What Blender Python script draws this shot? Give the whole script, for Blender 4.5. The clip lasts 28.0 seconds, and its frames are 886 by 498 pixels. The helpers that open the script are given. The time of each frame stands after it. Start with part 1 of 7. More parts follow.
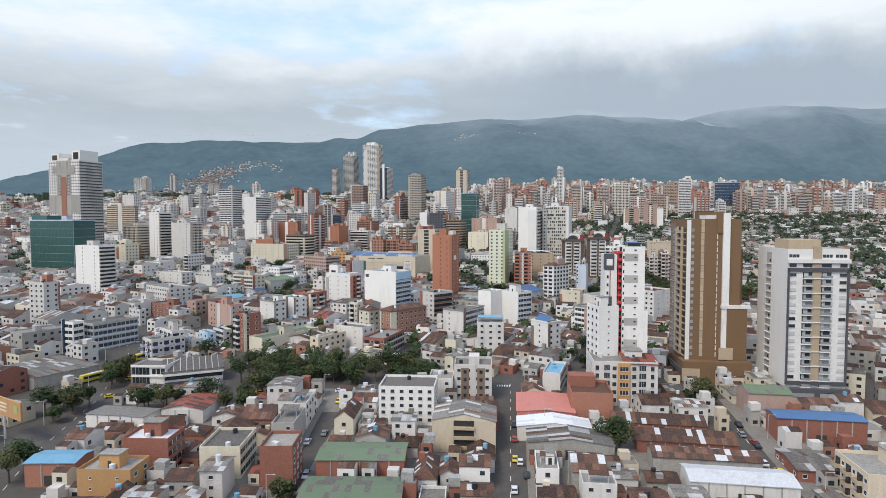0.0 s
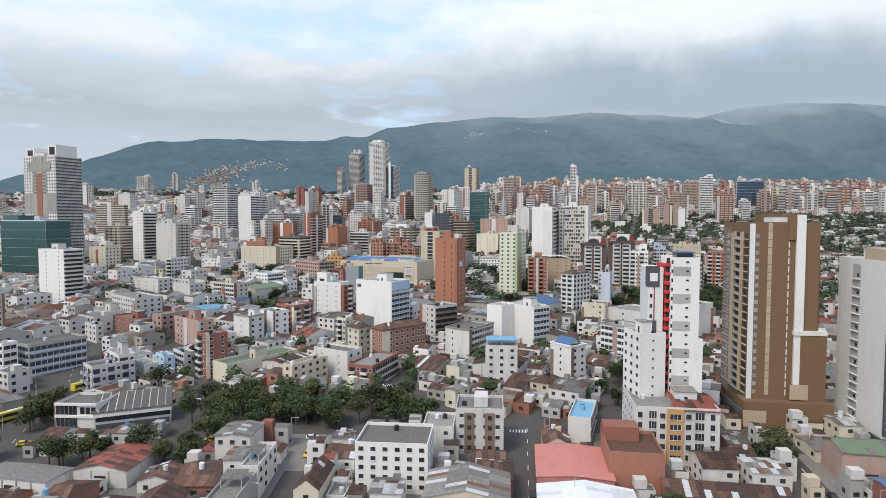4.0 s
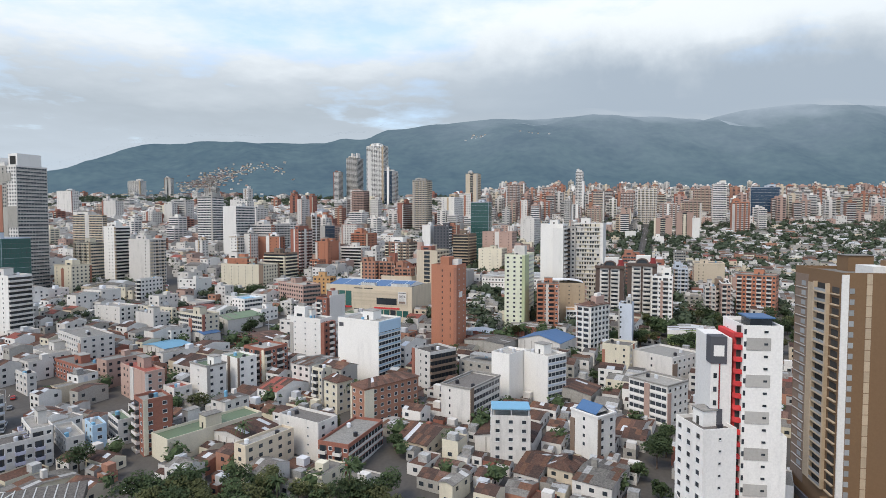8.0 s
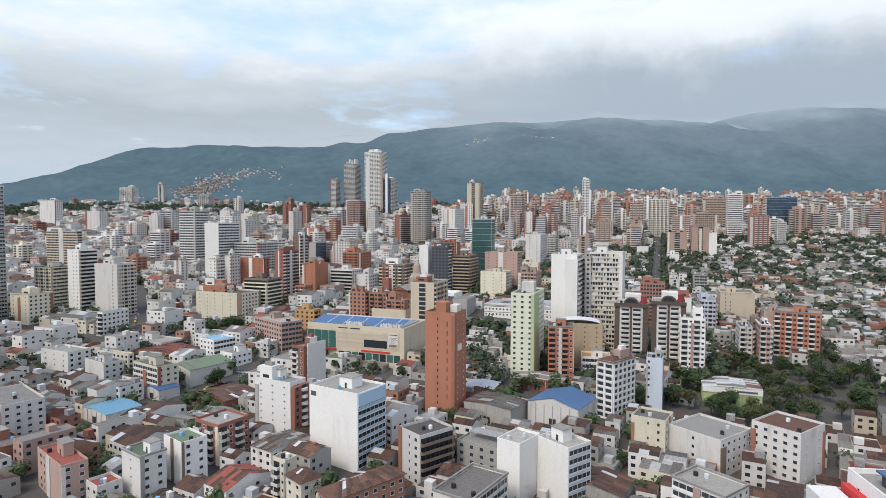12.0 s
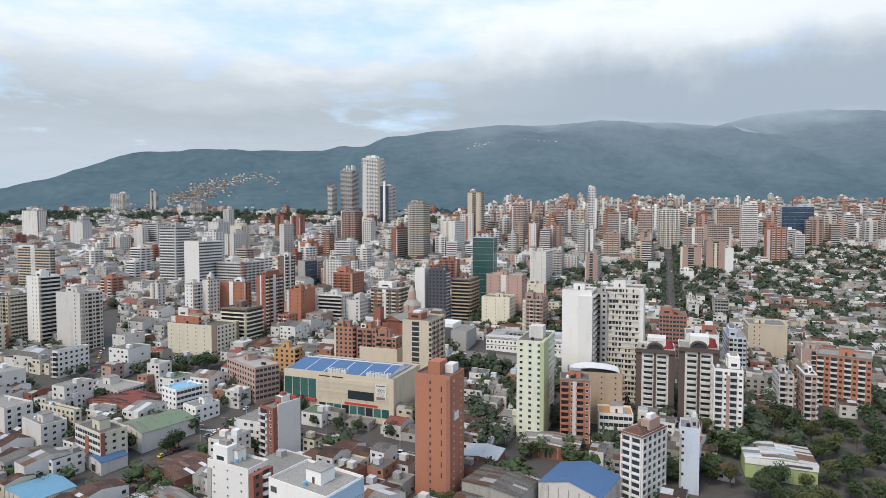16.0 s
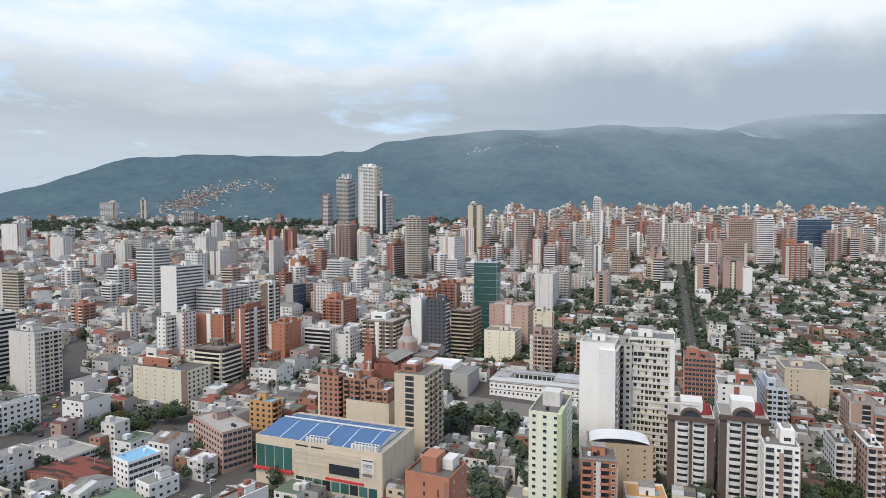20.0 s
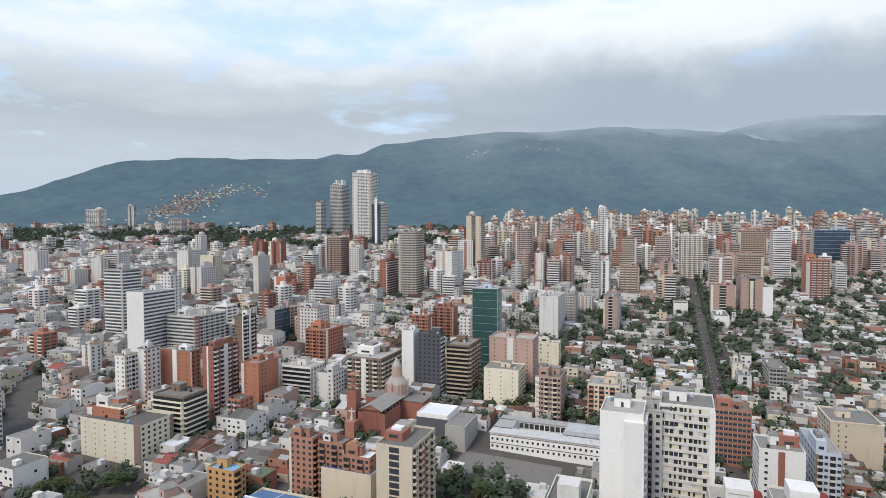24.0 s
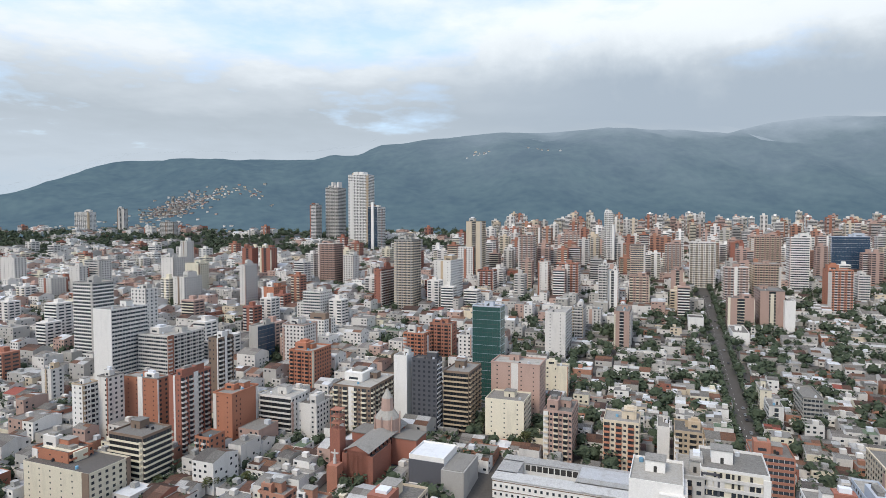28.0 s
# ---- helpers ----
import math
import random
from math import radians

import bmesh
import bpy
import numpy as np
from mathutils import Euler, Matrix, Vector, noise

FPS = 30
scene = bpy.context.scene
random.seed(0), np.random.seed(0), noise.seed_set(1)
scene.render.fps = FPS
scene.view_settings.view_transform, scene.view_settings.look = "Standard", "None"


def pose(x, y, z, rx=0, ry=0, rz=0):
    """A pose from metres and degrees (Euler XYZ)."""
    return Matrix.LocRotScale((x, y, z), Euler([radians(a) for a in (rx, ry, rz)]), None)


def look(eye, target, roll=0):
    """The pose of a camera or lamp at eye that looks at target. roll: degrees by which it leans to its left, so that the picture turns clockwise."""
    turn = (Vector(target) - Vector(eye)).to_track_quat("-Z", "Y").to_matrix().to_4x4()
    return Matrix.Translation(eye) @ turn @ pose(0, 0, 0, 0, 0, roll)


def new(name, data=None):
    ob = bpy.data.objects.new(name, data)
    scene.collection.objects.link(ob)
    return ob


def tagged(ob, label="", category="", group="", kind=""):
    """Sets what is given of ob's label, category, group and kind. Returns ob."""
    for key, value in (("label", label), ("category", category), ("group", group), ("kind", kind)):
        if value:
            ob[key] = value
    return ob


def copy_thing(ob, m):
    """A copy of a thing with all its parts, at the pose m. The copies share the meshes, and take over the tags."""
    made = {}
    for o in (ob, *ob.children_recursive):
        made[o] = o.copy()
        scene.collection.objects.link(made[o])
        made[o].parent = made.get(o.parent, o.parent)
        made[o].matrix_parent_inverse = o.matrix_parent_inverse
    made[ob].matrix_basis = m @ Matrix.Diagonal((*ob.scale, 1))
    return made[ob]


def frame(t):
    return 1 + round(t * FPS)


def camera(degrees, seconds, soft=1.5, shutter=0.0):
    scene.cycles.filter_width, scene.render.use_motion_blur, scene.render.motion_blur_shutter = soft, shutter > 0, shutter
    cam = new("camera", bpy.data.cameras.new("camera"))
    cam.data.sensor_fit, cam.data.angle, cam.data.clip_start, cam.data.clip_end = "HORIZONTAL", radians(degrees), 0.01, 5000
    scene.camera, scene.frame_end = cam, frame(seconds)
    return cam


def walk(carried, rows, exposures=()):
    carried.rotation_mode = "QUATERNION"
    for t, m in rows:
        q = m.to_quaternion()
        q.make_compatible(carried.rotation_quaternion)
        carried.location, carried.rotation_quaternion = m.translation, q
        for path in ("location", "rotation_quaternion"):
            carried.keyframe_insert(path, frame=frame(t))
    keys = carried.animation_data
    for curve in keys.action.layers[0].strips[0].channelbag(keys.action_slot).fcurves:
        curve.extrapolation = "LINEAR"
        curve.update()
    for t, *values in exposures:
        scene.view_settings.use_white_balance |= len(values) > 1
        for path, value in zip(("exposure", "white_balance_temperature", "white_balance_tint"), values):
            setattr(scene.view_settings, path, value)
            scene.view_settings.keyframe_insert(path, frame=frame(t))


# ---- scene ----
cam = camera(75.0, 28.0, soft=0.7)
PATH = [
    (0, (0.04, 0.55, 74.04), (1.83, 100.42, 69.14), -0.04),
    (0.1, (0.14, 1.83, 74.06), (1.65, 101.70, 69.15), -0.03),
    (0.2, (0.23, 3.11, 74.08), (1.33, 102.98, 69.15), -0.01),
    (0.3, (0.33, 4.38, 74.11), (1.06, 104.26, 69.16), 0.00),
    (0.4, (0.42, 5.66, 74.13), (0.88, 105.53, 69.17), 0.01),
    (0.5, (0.52, 6.93, 74.15), (0.83, 106.81, 69.17), 0.03),
    (0.7, (0.71, 9.48, 74.19), (0.91, 109.35, 69.21), 0.04),
    (1, (1.01, 13.27, 74.25), (1.28, 113.15, 69.27), 0.04),
    (2, (2.13, 25.63, 74.48), (2.33, 125.51, 69.53), 0.03),
    (3, (3.35, 37.56, 74.83), (3.50, 137.43, 69.88), 0.03),
    (3.5, (3.90, 43.50, 75.08), (4.03, 143.37, 70.10), 0.04),
    (4.5, (4.55, 55.68, 75.43), (4.69, 155.56, 70.49), 0.06),
    (5.5, (5.00, 67.90, 77.10), (5.11, 167.78, 72.20), 0.07),
    (6.5, (5.61, 79.83, 81.40), (5.57, 179.71, 76.49), 0.05),
    (7.5, (6.23, 91.78, 85.68), (6.15, 191.66, 80.82), 0.04),
    (8.5, (6.94, 103.78, 89.96), (6.81, 203.66, 85.21), 0.05),
    (9.5, (7.59, 116.08, 94.33), (7.36, 215.97, 89.63), 0.04),
    (10.5, (8.51, 128.49, 98.73), (8.22, 228.38, 94.09), 0.03),
    (11.5, (9.19, 141.25, 103.23), (8.81, 241.15, 98.62), 0.05),
    (12.5, (9.70, 154.09, 107.64), (9.21, 253.98, 103.01), 0.10),
    (13.5, (10.51, 165.78, 111.64), (9.93, 265.67, 107.06), 0.07),
    (14.5, (11.43, 176.79, 115.60), (10.79, 276.68, 111.08), 0.02),
    (15.5, (12.26, 187.57, 119.88), (11.59, 287.47, 115.41), 0.02),
    (16.5, (12.31, 197.63, 124.26), (11.64, 297.53, 119.84), 0.01),
    (17.5, (12.23, 207.56, 128.36), (11.55, 307.46, 124.08), 0.05),
    (18.5, (12.34, 218.52, 132.51), (11.70, 318.43, 128.31), 0.03),
    (19.5, (12.47, 231.35, 137.91), (11.87, 331.26, 133.80), -0.02),
    (20.5, (13.60, 244.16, 142.83), (12.94, 344.08, 138.73), -0.10),
    (21.5, (15.21, 256.70, 147.16), (14.53, 356.62, 143.07), -0.15),
    (22.5, (15.68, 268.72, 151.54), (15.08, 368.64, 147.44), -0.17),
    (23.5, (15.80, 280.58, 155.65), (15.28, 380.50, 151.55), -0.16),
    (24.5, (16.35, 292.64, 159.18), (15.84, 392.55, 155.09), -0.14),
    (25.5, (16.95, 304.13, 162.04), (16.43, 404.05, 158.15), -0.10),
    (26.5, (17.52, 314.57, 163.84), (16.99, 414.49, 159.95), -0.08),
    (27.25, (17.72, 321.65, 164.72), (17.18, 421.56, 160.72), -0.06),
    (28, (17.92, 328.29, 165.52), (17.38, 428.20, 161.45), -0.06),
]
walk(cam, [(t, look(eye, target, roll)) for t, eye, target, roll in PATH])

# ---- world and sun ----
SUN_EL, SUN_AZ = radians(52), radians(222)
world = bpy.data.worlds.new("overcast_sky")
scene.world = world
world.use_nodes = True
wn, wl = world.node_tree.nodes, world.node_tree.links
wn.clear()


def wnode(kind, **inputs):
    n = wn.new(kind)
    for k, v in inputs.items():
        n.inputs[k.replace("_", " ")].default_value = v
    return n


def wmath(op, a, b=None, clamp=False):
    n = wn.new("ShaderNodeMath")
    n.operation, n.use_clamp = op, clamp
    for i, v in enumerate((a, b)):
        if v is None:
            continue
        if isinstance(v, (int, float)):
            n.inputs[i].default_value = v
        else:
            wl.new(v, n.inputs[i])
    return n.outputs[0]


def wramp(fac, stops):
    n = wn.new("ShaderNodeValToRGB")
    el = n.color_ramp.elements
    while len(el) < len(stops):
        el.new(0.5)
    for e, (p, c) in zip(el, stops):
        e.position, e.color = p, (*c, 1)
    wl.new(fac, n.inputs[0])
    return n.outputs[0]


sky = wn.new("ShaderNodeTexSky")
sky.sky_type, sky.sun_disc = "NISHITA", False
sky.sun_elevation, sky.sun_rotation = SUN_EL, SUN_AZ
sky_bg = wnode("ShaderNodeBackground", Strength=0.26)
wl.new(sky.outputs[0], sky_bg.inputs[0])
wcoord = wn.new("ShaderNodeTexCoord")
wsep = wn.new("ShaderNodeSeparateXYZ")
wl.new(wcoord.outputs["Generated"], wsep.inputs[0])
up = wmath("MAXIMUM", wsep.outputs[2], 0.0)
# the cloud layer seen from below: the view direction laid onto a flat sheet
flat = wmath("ADD", up, 0.09)
cloud_xy = wn.new("ShaderNodeCombineXYZ")
wl.new(wmath("DIVIDE", wsep.outputs[0], flat), cloud_xy.inputs[0])
wl.new(wmath("DIVIDE", wsep.outputs[1], flat), cloud_xy.inputs[1])


def wnoise(scale, detail, off, rough=0.55):
    mp = wn.new("ShaderNodeMapping")
    mp.inputs["Location"].default_value = off
    wl.new(cloud_xy.outputs[0], mp.inputs[0])
    n = wnode("ShaderNodeTexNoise", Scale=scale, Detail=detail, Roughness=rough)
    wl.new(mp.outputs[0], n.inputs["Vector"])
    return n.outputs["Fac"]


big = wnoise(0.85, 4.0, (3.1, 0.4, 0.0))
fine = wnoise(2.6, 7.0, (7.7, 2.2, 1.0), 0.6)
# cover is full near the horizon and breaks up higher
lift = wmath("MULTIPLY", wmath("SUBTRACT", up, 0.24), 3.2)
wob = wmath("ADD", wmath("MULTIPLY", big, 0.75), wmath("MULTIPLY", fine, 0.45))
shade_in = wmath("ADD", wmath("MULTIPLY", up, 2.2), wmath("MULTIPLY", wmath("SUBTRACT", wob, 0.6), 0.42), clamp=True)
cloud_col = wramp(shade_in, [(0.0, (0.44, 0.54, 0.64)), (0.20, (0.50, 0.57, 0.645)), (0.38, (0.43, 0.49, 0.55)), (0.50, (0.55, 0.61, 0.67)), (0.60, (0.76, 0.82, 0.87)), (0.74, (0.83, 0.885, 0.92))])
cloud_bg = wnode("ShaderNodeBackground", Strength=1.0)
wl.new(cloud_col, cloud_bg.inputs[0])
gap_in = wmath("SUBTRACT", wmath("ADD", wmath("MULTIPLY", fine, 0.5), wmath("MULTIPLY", big, 0.9)), wmath("MULTIPLY", lift, 0.36))
gap_in = wmath("ADD", gap_in, wmath("MULTIPLY", wsep.outputs[0], 0.14))
cover = wramp(gap_in, [(0.47, (0.3, 0.3, 0.3)), (0.66, (1, 1, 1))])
sky_mix = wn.new("ShaderNodeMixShader")
wl.new(cover, sky_mix.inputs[0])
wl.new(sky_bg.outputs[0], sky_mix.inputs[1])
wl.new(cloud_bg.outputs[0], sky_mix.inputs[2])
w_out = wn.new("ShaderNodeOutputWorld")
wl.new(sky_mix.outputs[0], w_out.inputs[0])

sun = new("sun", bpy.data.lights.new("sun", "SUN"))
sun.data.energy, sun.data.angle, sun.data.color = 1.75, radians(18), (1.0, 0.91, 0.75)
sun.matrix_world = look((0, 0, 0), (-math.sin(SUN_AZ) * math.cos(SUN_EL), -math.cos(SUN_AZ) * math.cos(SUN_EL), -math.sin(SUN_EL)))
scene.view_settings.exposure = 0.2

# ---- materials ----
MATS = {}


def mat(name, col, rough=0.85, var=0.12, scale=0.25, stain=0.25, stain_col=(0.09, 0.085, 0.08), bump=0.0, bscale=3.0, rand=0.1, metal=0.0, streak=True, spec=0.3, grit=0.1, gscale=1.7):
    """A weathered surface: a base colour, broad stains that run downwards, fine grain and a shift for each object."""
    m = bpy.data.materials.new(name)
    m.use_nodes = True
    nt = m.node_tree
    N, L = nt.nodes, nt.links
    b = N["Principled BSDF"]
    b.inputs["Roughness"].default_value, b.inputs["Metallic"].default_value = rough, metal
    b.inputs["Specular IOR Level"].default_value = spec
    tc, oi = N.new("ShaderNodeTexCoord"), N.new("ShaderNodeObjectInfo")
    ge = N.new("ShaderNodeNewGeometry")
    mp = N.new("ShaderNodeMapping")
    mp.inputs["Scale"].default_value = (1, 1, 0.22) if streak else (1, 1, 1)
    L.new(ge.outputs["Position"], mp.inputs[0])
    n1, n2 = N.new("ShaderNodeTexNoise"), N.new("ShaderNodeTexNoise")
    n1.inputs["Scale"].default_value, n1.inputs["Detail"].default_value, n1.inputs["Roughness"].default_value = scale, 5, 0.65
    n2.inputs["Scale"].default_value, n2.inputs["Detail"].default_value = scale * 9, 3
    L.new(mp.outputs[0], n1.inputs["Vector"])
    L.new(ge.outputs["Position"], n2.inputs["Vector"])
    r = N.new("ShaderNodeMapRange")
    r.inputs["From Min"].default_value, r.inputs["From Max"].default_value = 0.52, 0.78
    r.inputs["To Max"].default_value = stain
    L.new(n1.outputs["Fac"], r.inputs["Value"])
    hsv = N.new("ShaderNodeHueSaturation")
    hsv.inputs["Color"].default_value = (*col, 1)
    v1 = N.new("ShaderNodeMath")
    v1.operation = "MULTIPLY_ADD"
    v1.inputs[1].default_value, v1.inputs[2].default_value = 2 * rand, 1 - rand
    L.new(oi.outputs["Random"], v1.inputs[0])
    v2 = N.new("ShaderNodeMath")
    v2.operation = "MULTIPLY_ADD"
    v2.inputs[1].default_value = 2 * var
    L.new(n2.outputs["Fac"], v2.inputs[0])
    v3 = N.new("ShaderNodeMath")
    v3.operation = "SUBTRACT"
    v3.inputs[1].default_value = var
    L.new(v1.outputs[0], v3.inputs[0])
    L.new(v3.outputs[0], v2.inputs[2])
    n3, v4, v5 = N.new("ShaderNodeTexNoise"), N.new("ShaderNodeMath"), N.new("ShaderNodeMath")
    n3.inputs["Scale"].default_value, n3.inputs["Detail"].default_value = gscale, 4
    L.new(ge.outputs["Position"], n3.inputs["Vector"])
    v4.operation, v5.operation = "MULTIPLY_ADD", "SUBTRACT"
    v4.inputs[1].default_value, v5.inputs[1].default_value = 2 * grit, grit
    L.new(n3.outputs["Fac"], v4.inputs[0])
    L.new(v2.outputs[0], v4.inputs[2])
    L.new(v4.outputs[0], v5.inputs[0])
    L.new(v5.outputs[0], hsv.inputs["Value"])
    mix = N.new("ShaderNodeMixRGB")
    mix.inputs[2].default_value = (*stain_col, 1)
    L.new(r.outputs[0], mix.inputs[0])
    L.new(hsv.outputs[0], mix.inputs[1])
    L.new(mix.outputs[0], b.inputs["Base Color"])
    if bump:
        nb, bp = N.new("ShaderNodeTexNoise"), N.new("ShaderNodeBump")
        nb.inputs["Scale"].default_value = bscale
        bp.inputs["Strength"].default_value, bp.inputs["Distance"].default_value = bump, 0.15
        L.new(ge.outputs["Position"], nb.inputs["Vector"])
        L.new(nb.outputs["Fac"], bp.inputs["Height"])
        L.new(bp.outputs[0], b.inputs["Normal"])
    MATS[name] = m
    return m


def glass(name, col, rough=0.12, spec=0.6):
    m = mat(name, col, rough, var=0.35, scale=0.15, stain=0.0, rand=0.3, spec=spec, streak=False)
    return m


mat("white", (0.62, 0.59, 0.55), stain=0.38, grit=0.12)
mat("bright", (0.74, 0.715, 0.675), stain=0.16)
mat("ivory", (0.66, 0.67, 0.52), stain=0.2)
mat("clay", (0.36, 0.185, 0.125), grit=0.2)
mat("cream", (0.66, 0.60, 0.47))
mat("beige", (0.58, 0.49, 0.37))
mat("tan", (0.46, 0.36, 0.25))
mat("grey", (0.41, 0.39, 0.36))
mat("concrete", (0.35, 0.33, 0.295), stain=0.5, grit=0.3)
mat("dark", (0.09, 0.09, 0.10), stain=0.1)
mat("brown", (0.19, 0.115, 0.062), stain=0.08, var=0.06, rand=0.03)
mat("coffee", (0.22, 0.16, 0.12))
mat("brick", (0.29, 0.12, 0.085), grit=0.25)
mat("orange", (0.42, 0.18, 0.11))
mat("umber", (0.105, 0.075, 0.062), grit=0.2)
mat("terra", (0.34, 0.155, 0.105), grit=0.25)
mat("rose", (0.42, 0.29, 0.24))
mat("maroon", (0.22, 0.035, 0.035))
mat("redpaint", (0.55, 0.05, 0.05))
mat("ochre", (0.50, 0.29, 0.13))
mat("yellow", (0.68, 0.50, 0.16))
mat("palegreen", (0.62, 0.66, 0.46))
mat("leafgreen", (0.38, 0.46, 0.20))
mat("paleblue", (0.42, 0.56, 0.68))
mat("bluegrey", (0.50, 0.54, 0.60))
mat("lilac", (0.46, 0.46, 0.56))
mat("tile", (0.105, 0.056, 0.040), var=0.4, scale=0.6, stain=0.65, stain_col=(0.07, 0.055, 0.045), bump=0.5, bscale=5, rand=0.3, streak=False, grit=0.8)
mat("redtile", (0.25, 0.075, 0.055), var=0.2, stain=0.3, bump=0.3, bscale=5, rand=0.2, streak=False, grit=0.5)
mat("zinc", (0.40, 0.395, 0.38), rough=0.55, var=0.2, stain=0.5, stain_col=(0.16, 0.12, 0.09), rand=0.3, streak=False, grit=0.5)
mat("cement_sheet", (0.18, 0.168, 0.15), var=0.32, stain=0.65, scale=0.5, bump=0.3, rand=0.35, streak=False, grit=0.7)
mat("slab", (0.245, 0.232, 0.21), var=0.2, stain=0.6, stain_col=(0.13, 0.12, 0.11), rand=0.25, streak=False, grit=0.5)
mat("tile_dark", (0.068, 0.042, 0.033), var=0.35, scale=0.6, stain=0.6, stain_col=(0.05, 0.042, 0.036), bump=0.5, bscale=5, rand=0.3, streak=False, grit=0.8)
mat("tile_pale", (0.15, 0.088, 0.066), var=0.35, scale=0.6, stain=0.6, stain_col=(0.09, 0.07, 0.055), bump=0.5, bscale=5, rand=0.3, streak=False, grit=0.8)
mat("sheet_dark", (0.135, 0.122, 0.11), var=0.3, stain=0.5, scale=0.5, rand=0.35, streak=False, grit=0.7)
mat("sheet_rust", (0.14, 0.072, 0.045), var=0.3, stain=0.5, scale=0.5, rand=0.35, streak=False, grit=0.7)
mat("sheet_new", (0.50, 0.51, 0.52), rough=0.5, var=0.15, stain=0.4, stain_col=(0.2, 0.15, 0.11), rand=0.2, streak=False, grit=0.3)
mat("sage", (0.42, 0.46, 0.28))
mat("railglass", (0.30, 0.31, 0.31), rough=0.25, var=0.1, stain=0.1, rand=0.2, spec=0.5)
mat("shutter", (0.50, 0.50, 0.49), rough=0.6, var=0.05, stain=0.1)
mat("bluemetal", (0.07, 0.145, 0.28), rough=0.5, stain=0.2, rand=0.15, streak=False)
mat("skyroof", (0.17, 0.36, 0.50), rough=0.55, stain=0.3, rand=0.2, streak=False)
mat("greenroof", (0.13, 0.175, 0.11), rough=0.7, stain=0.4, rand=0.2, streak=False)
mat("pinkroof", (0.56, 0.22, 0.18), rough=0.8, stain=0.25, streak=False)
mat("whiteroof", (0.66, 0.67, 0.68), rough=0.6, stain=0.3, stain_col=(0.3, 0.28, 0.25), streak=False)
mat("asphalt", (0.085, 0.077, 0.069), var=0.25, scale=0.08, stain=0.4, stain_col=(0.16, 0.155, 0.15), rand=0.0, streak=False)
mat("pavement", (0.19, 0.175, 0.155), var=0.25, stain=0.5, rand=0.15, streak=False, grit=0.3)
mat("soil", (0.17, 0.12, 0.085), var=0.3, stain=0.4, streak=False)
mat("grass", (0.085, 0.115, 0.04), var=0.3, scale=0.1, stain=0.5, stain_col=(0.15, 0.12, 0.07), bump=0.6, rand=0.1, streak=False, grit=0.5)
mat("leaf", (0.058, 0.082, 0.038), var=0.5, scale=0.4, stain=0.5, stain_col=(0.03, 0.046, 0.02), rand=0.3, streak=False, rough=0.9, spec=0.15, grit=0.6)
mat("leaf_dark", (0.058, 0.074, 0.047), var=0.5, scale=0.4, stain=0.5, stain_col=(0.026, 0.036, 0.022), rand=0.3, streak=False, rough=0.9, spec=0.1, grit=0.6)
mat("leaf_olive", (0.085, 0.092, 0.04), var=0.5, scale=0.4, stain=0.4, stain_col=(0.05, 0.055, 0.022), rand=0.3, streak=False, rough=0.9, spec=0.15, grit=0.6)
mat("bark", (0.12, 0.09, 0.07), streak=False)
mat("frame", (0.55, 0.55, 0.54), rough=0.5, stain=0.05)
mat("rail", (0.5, 0.5, 0.5), rough=0.5)
mat("tank", (0.62, 0.63, 0.65), rough=0.5, rand=0.2)
mat("blacktank", (0.03, 0.03, 0.035), rough=0.4)
mat("ac", (0.6, 0.6, 0.58), rough=0.6)
mat("rubber", (0.02, 0.02, 0.02))
mat("paintline", (0.7, 0.7, 0.66))
glass("pane", (0.035, 0.042, 0.05))
glass("greenglass", (0.045, 0.125, 0.11), 0.1)
glass("blueglass", (0.02, 0.045, 0.08), 0.08)
# dark sheet that stands for shade in openings and recesses; also doors, some windows
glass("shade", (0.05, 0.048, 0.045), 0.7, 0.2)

# ---- terrain ----
GY = (-200, 0, 150, 450, 600, 766, 1000, 1265, 1480, 1700)
GZ = (-7, -4, -1, 18.2, 28.4, 45, 73, 103, 125, 150)


def ground_z(y):
    return float(np.interp(y, GY, GZ))


RIDGE_X = (-4200, -2600, -1900, -1460, -1235, -1000, -850, -430, -330, -240, 60, 320, 830, 1150, 1350, 1560, 2000, 2600, 4200)
RIDGE_Z = (120, 150, 225, 338, 428, 436, 432, 440, 450, 490, 528, 548, 560, 540, 585, 612, 600, 620, 640)


def hill_z(x, y):
    r = float(np.interp(x, RIDGE_X, RIDGE_Z))
    k = min(max((y - 1620) / 1100, 0.0), 1.0)
    z = 141 + (r - 141) * (0.30 * k + 0.70 * k * k * (3 - 2 * k))
    spur = noise.noise((x / 260, y / 420, 1.7)) * 46 + noise.noise((x / 95, y / 130, 5.1)) * 15 + noise.noise((x / 30, y / 36, 2.2)) * 5
    return z + spur * min(k * 2.2, 1) * (1 - 0.8 * max(0, k - 0.75) / 0.25) - max(0, y - 2720) * 0.12


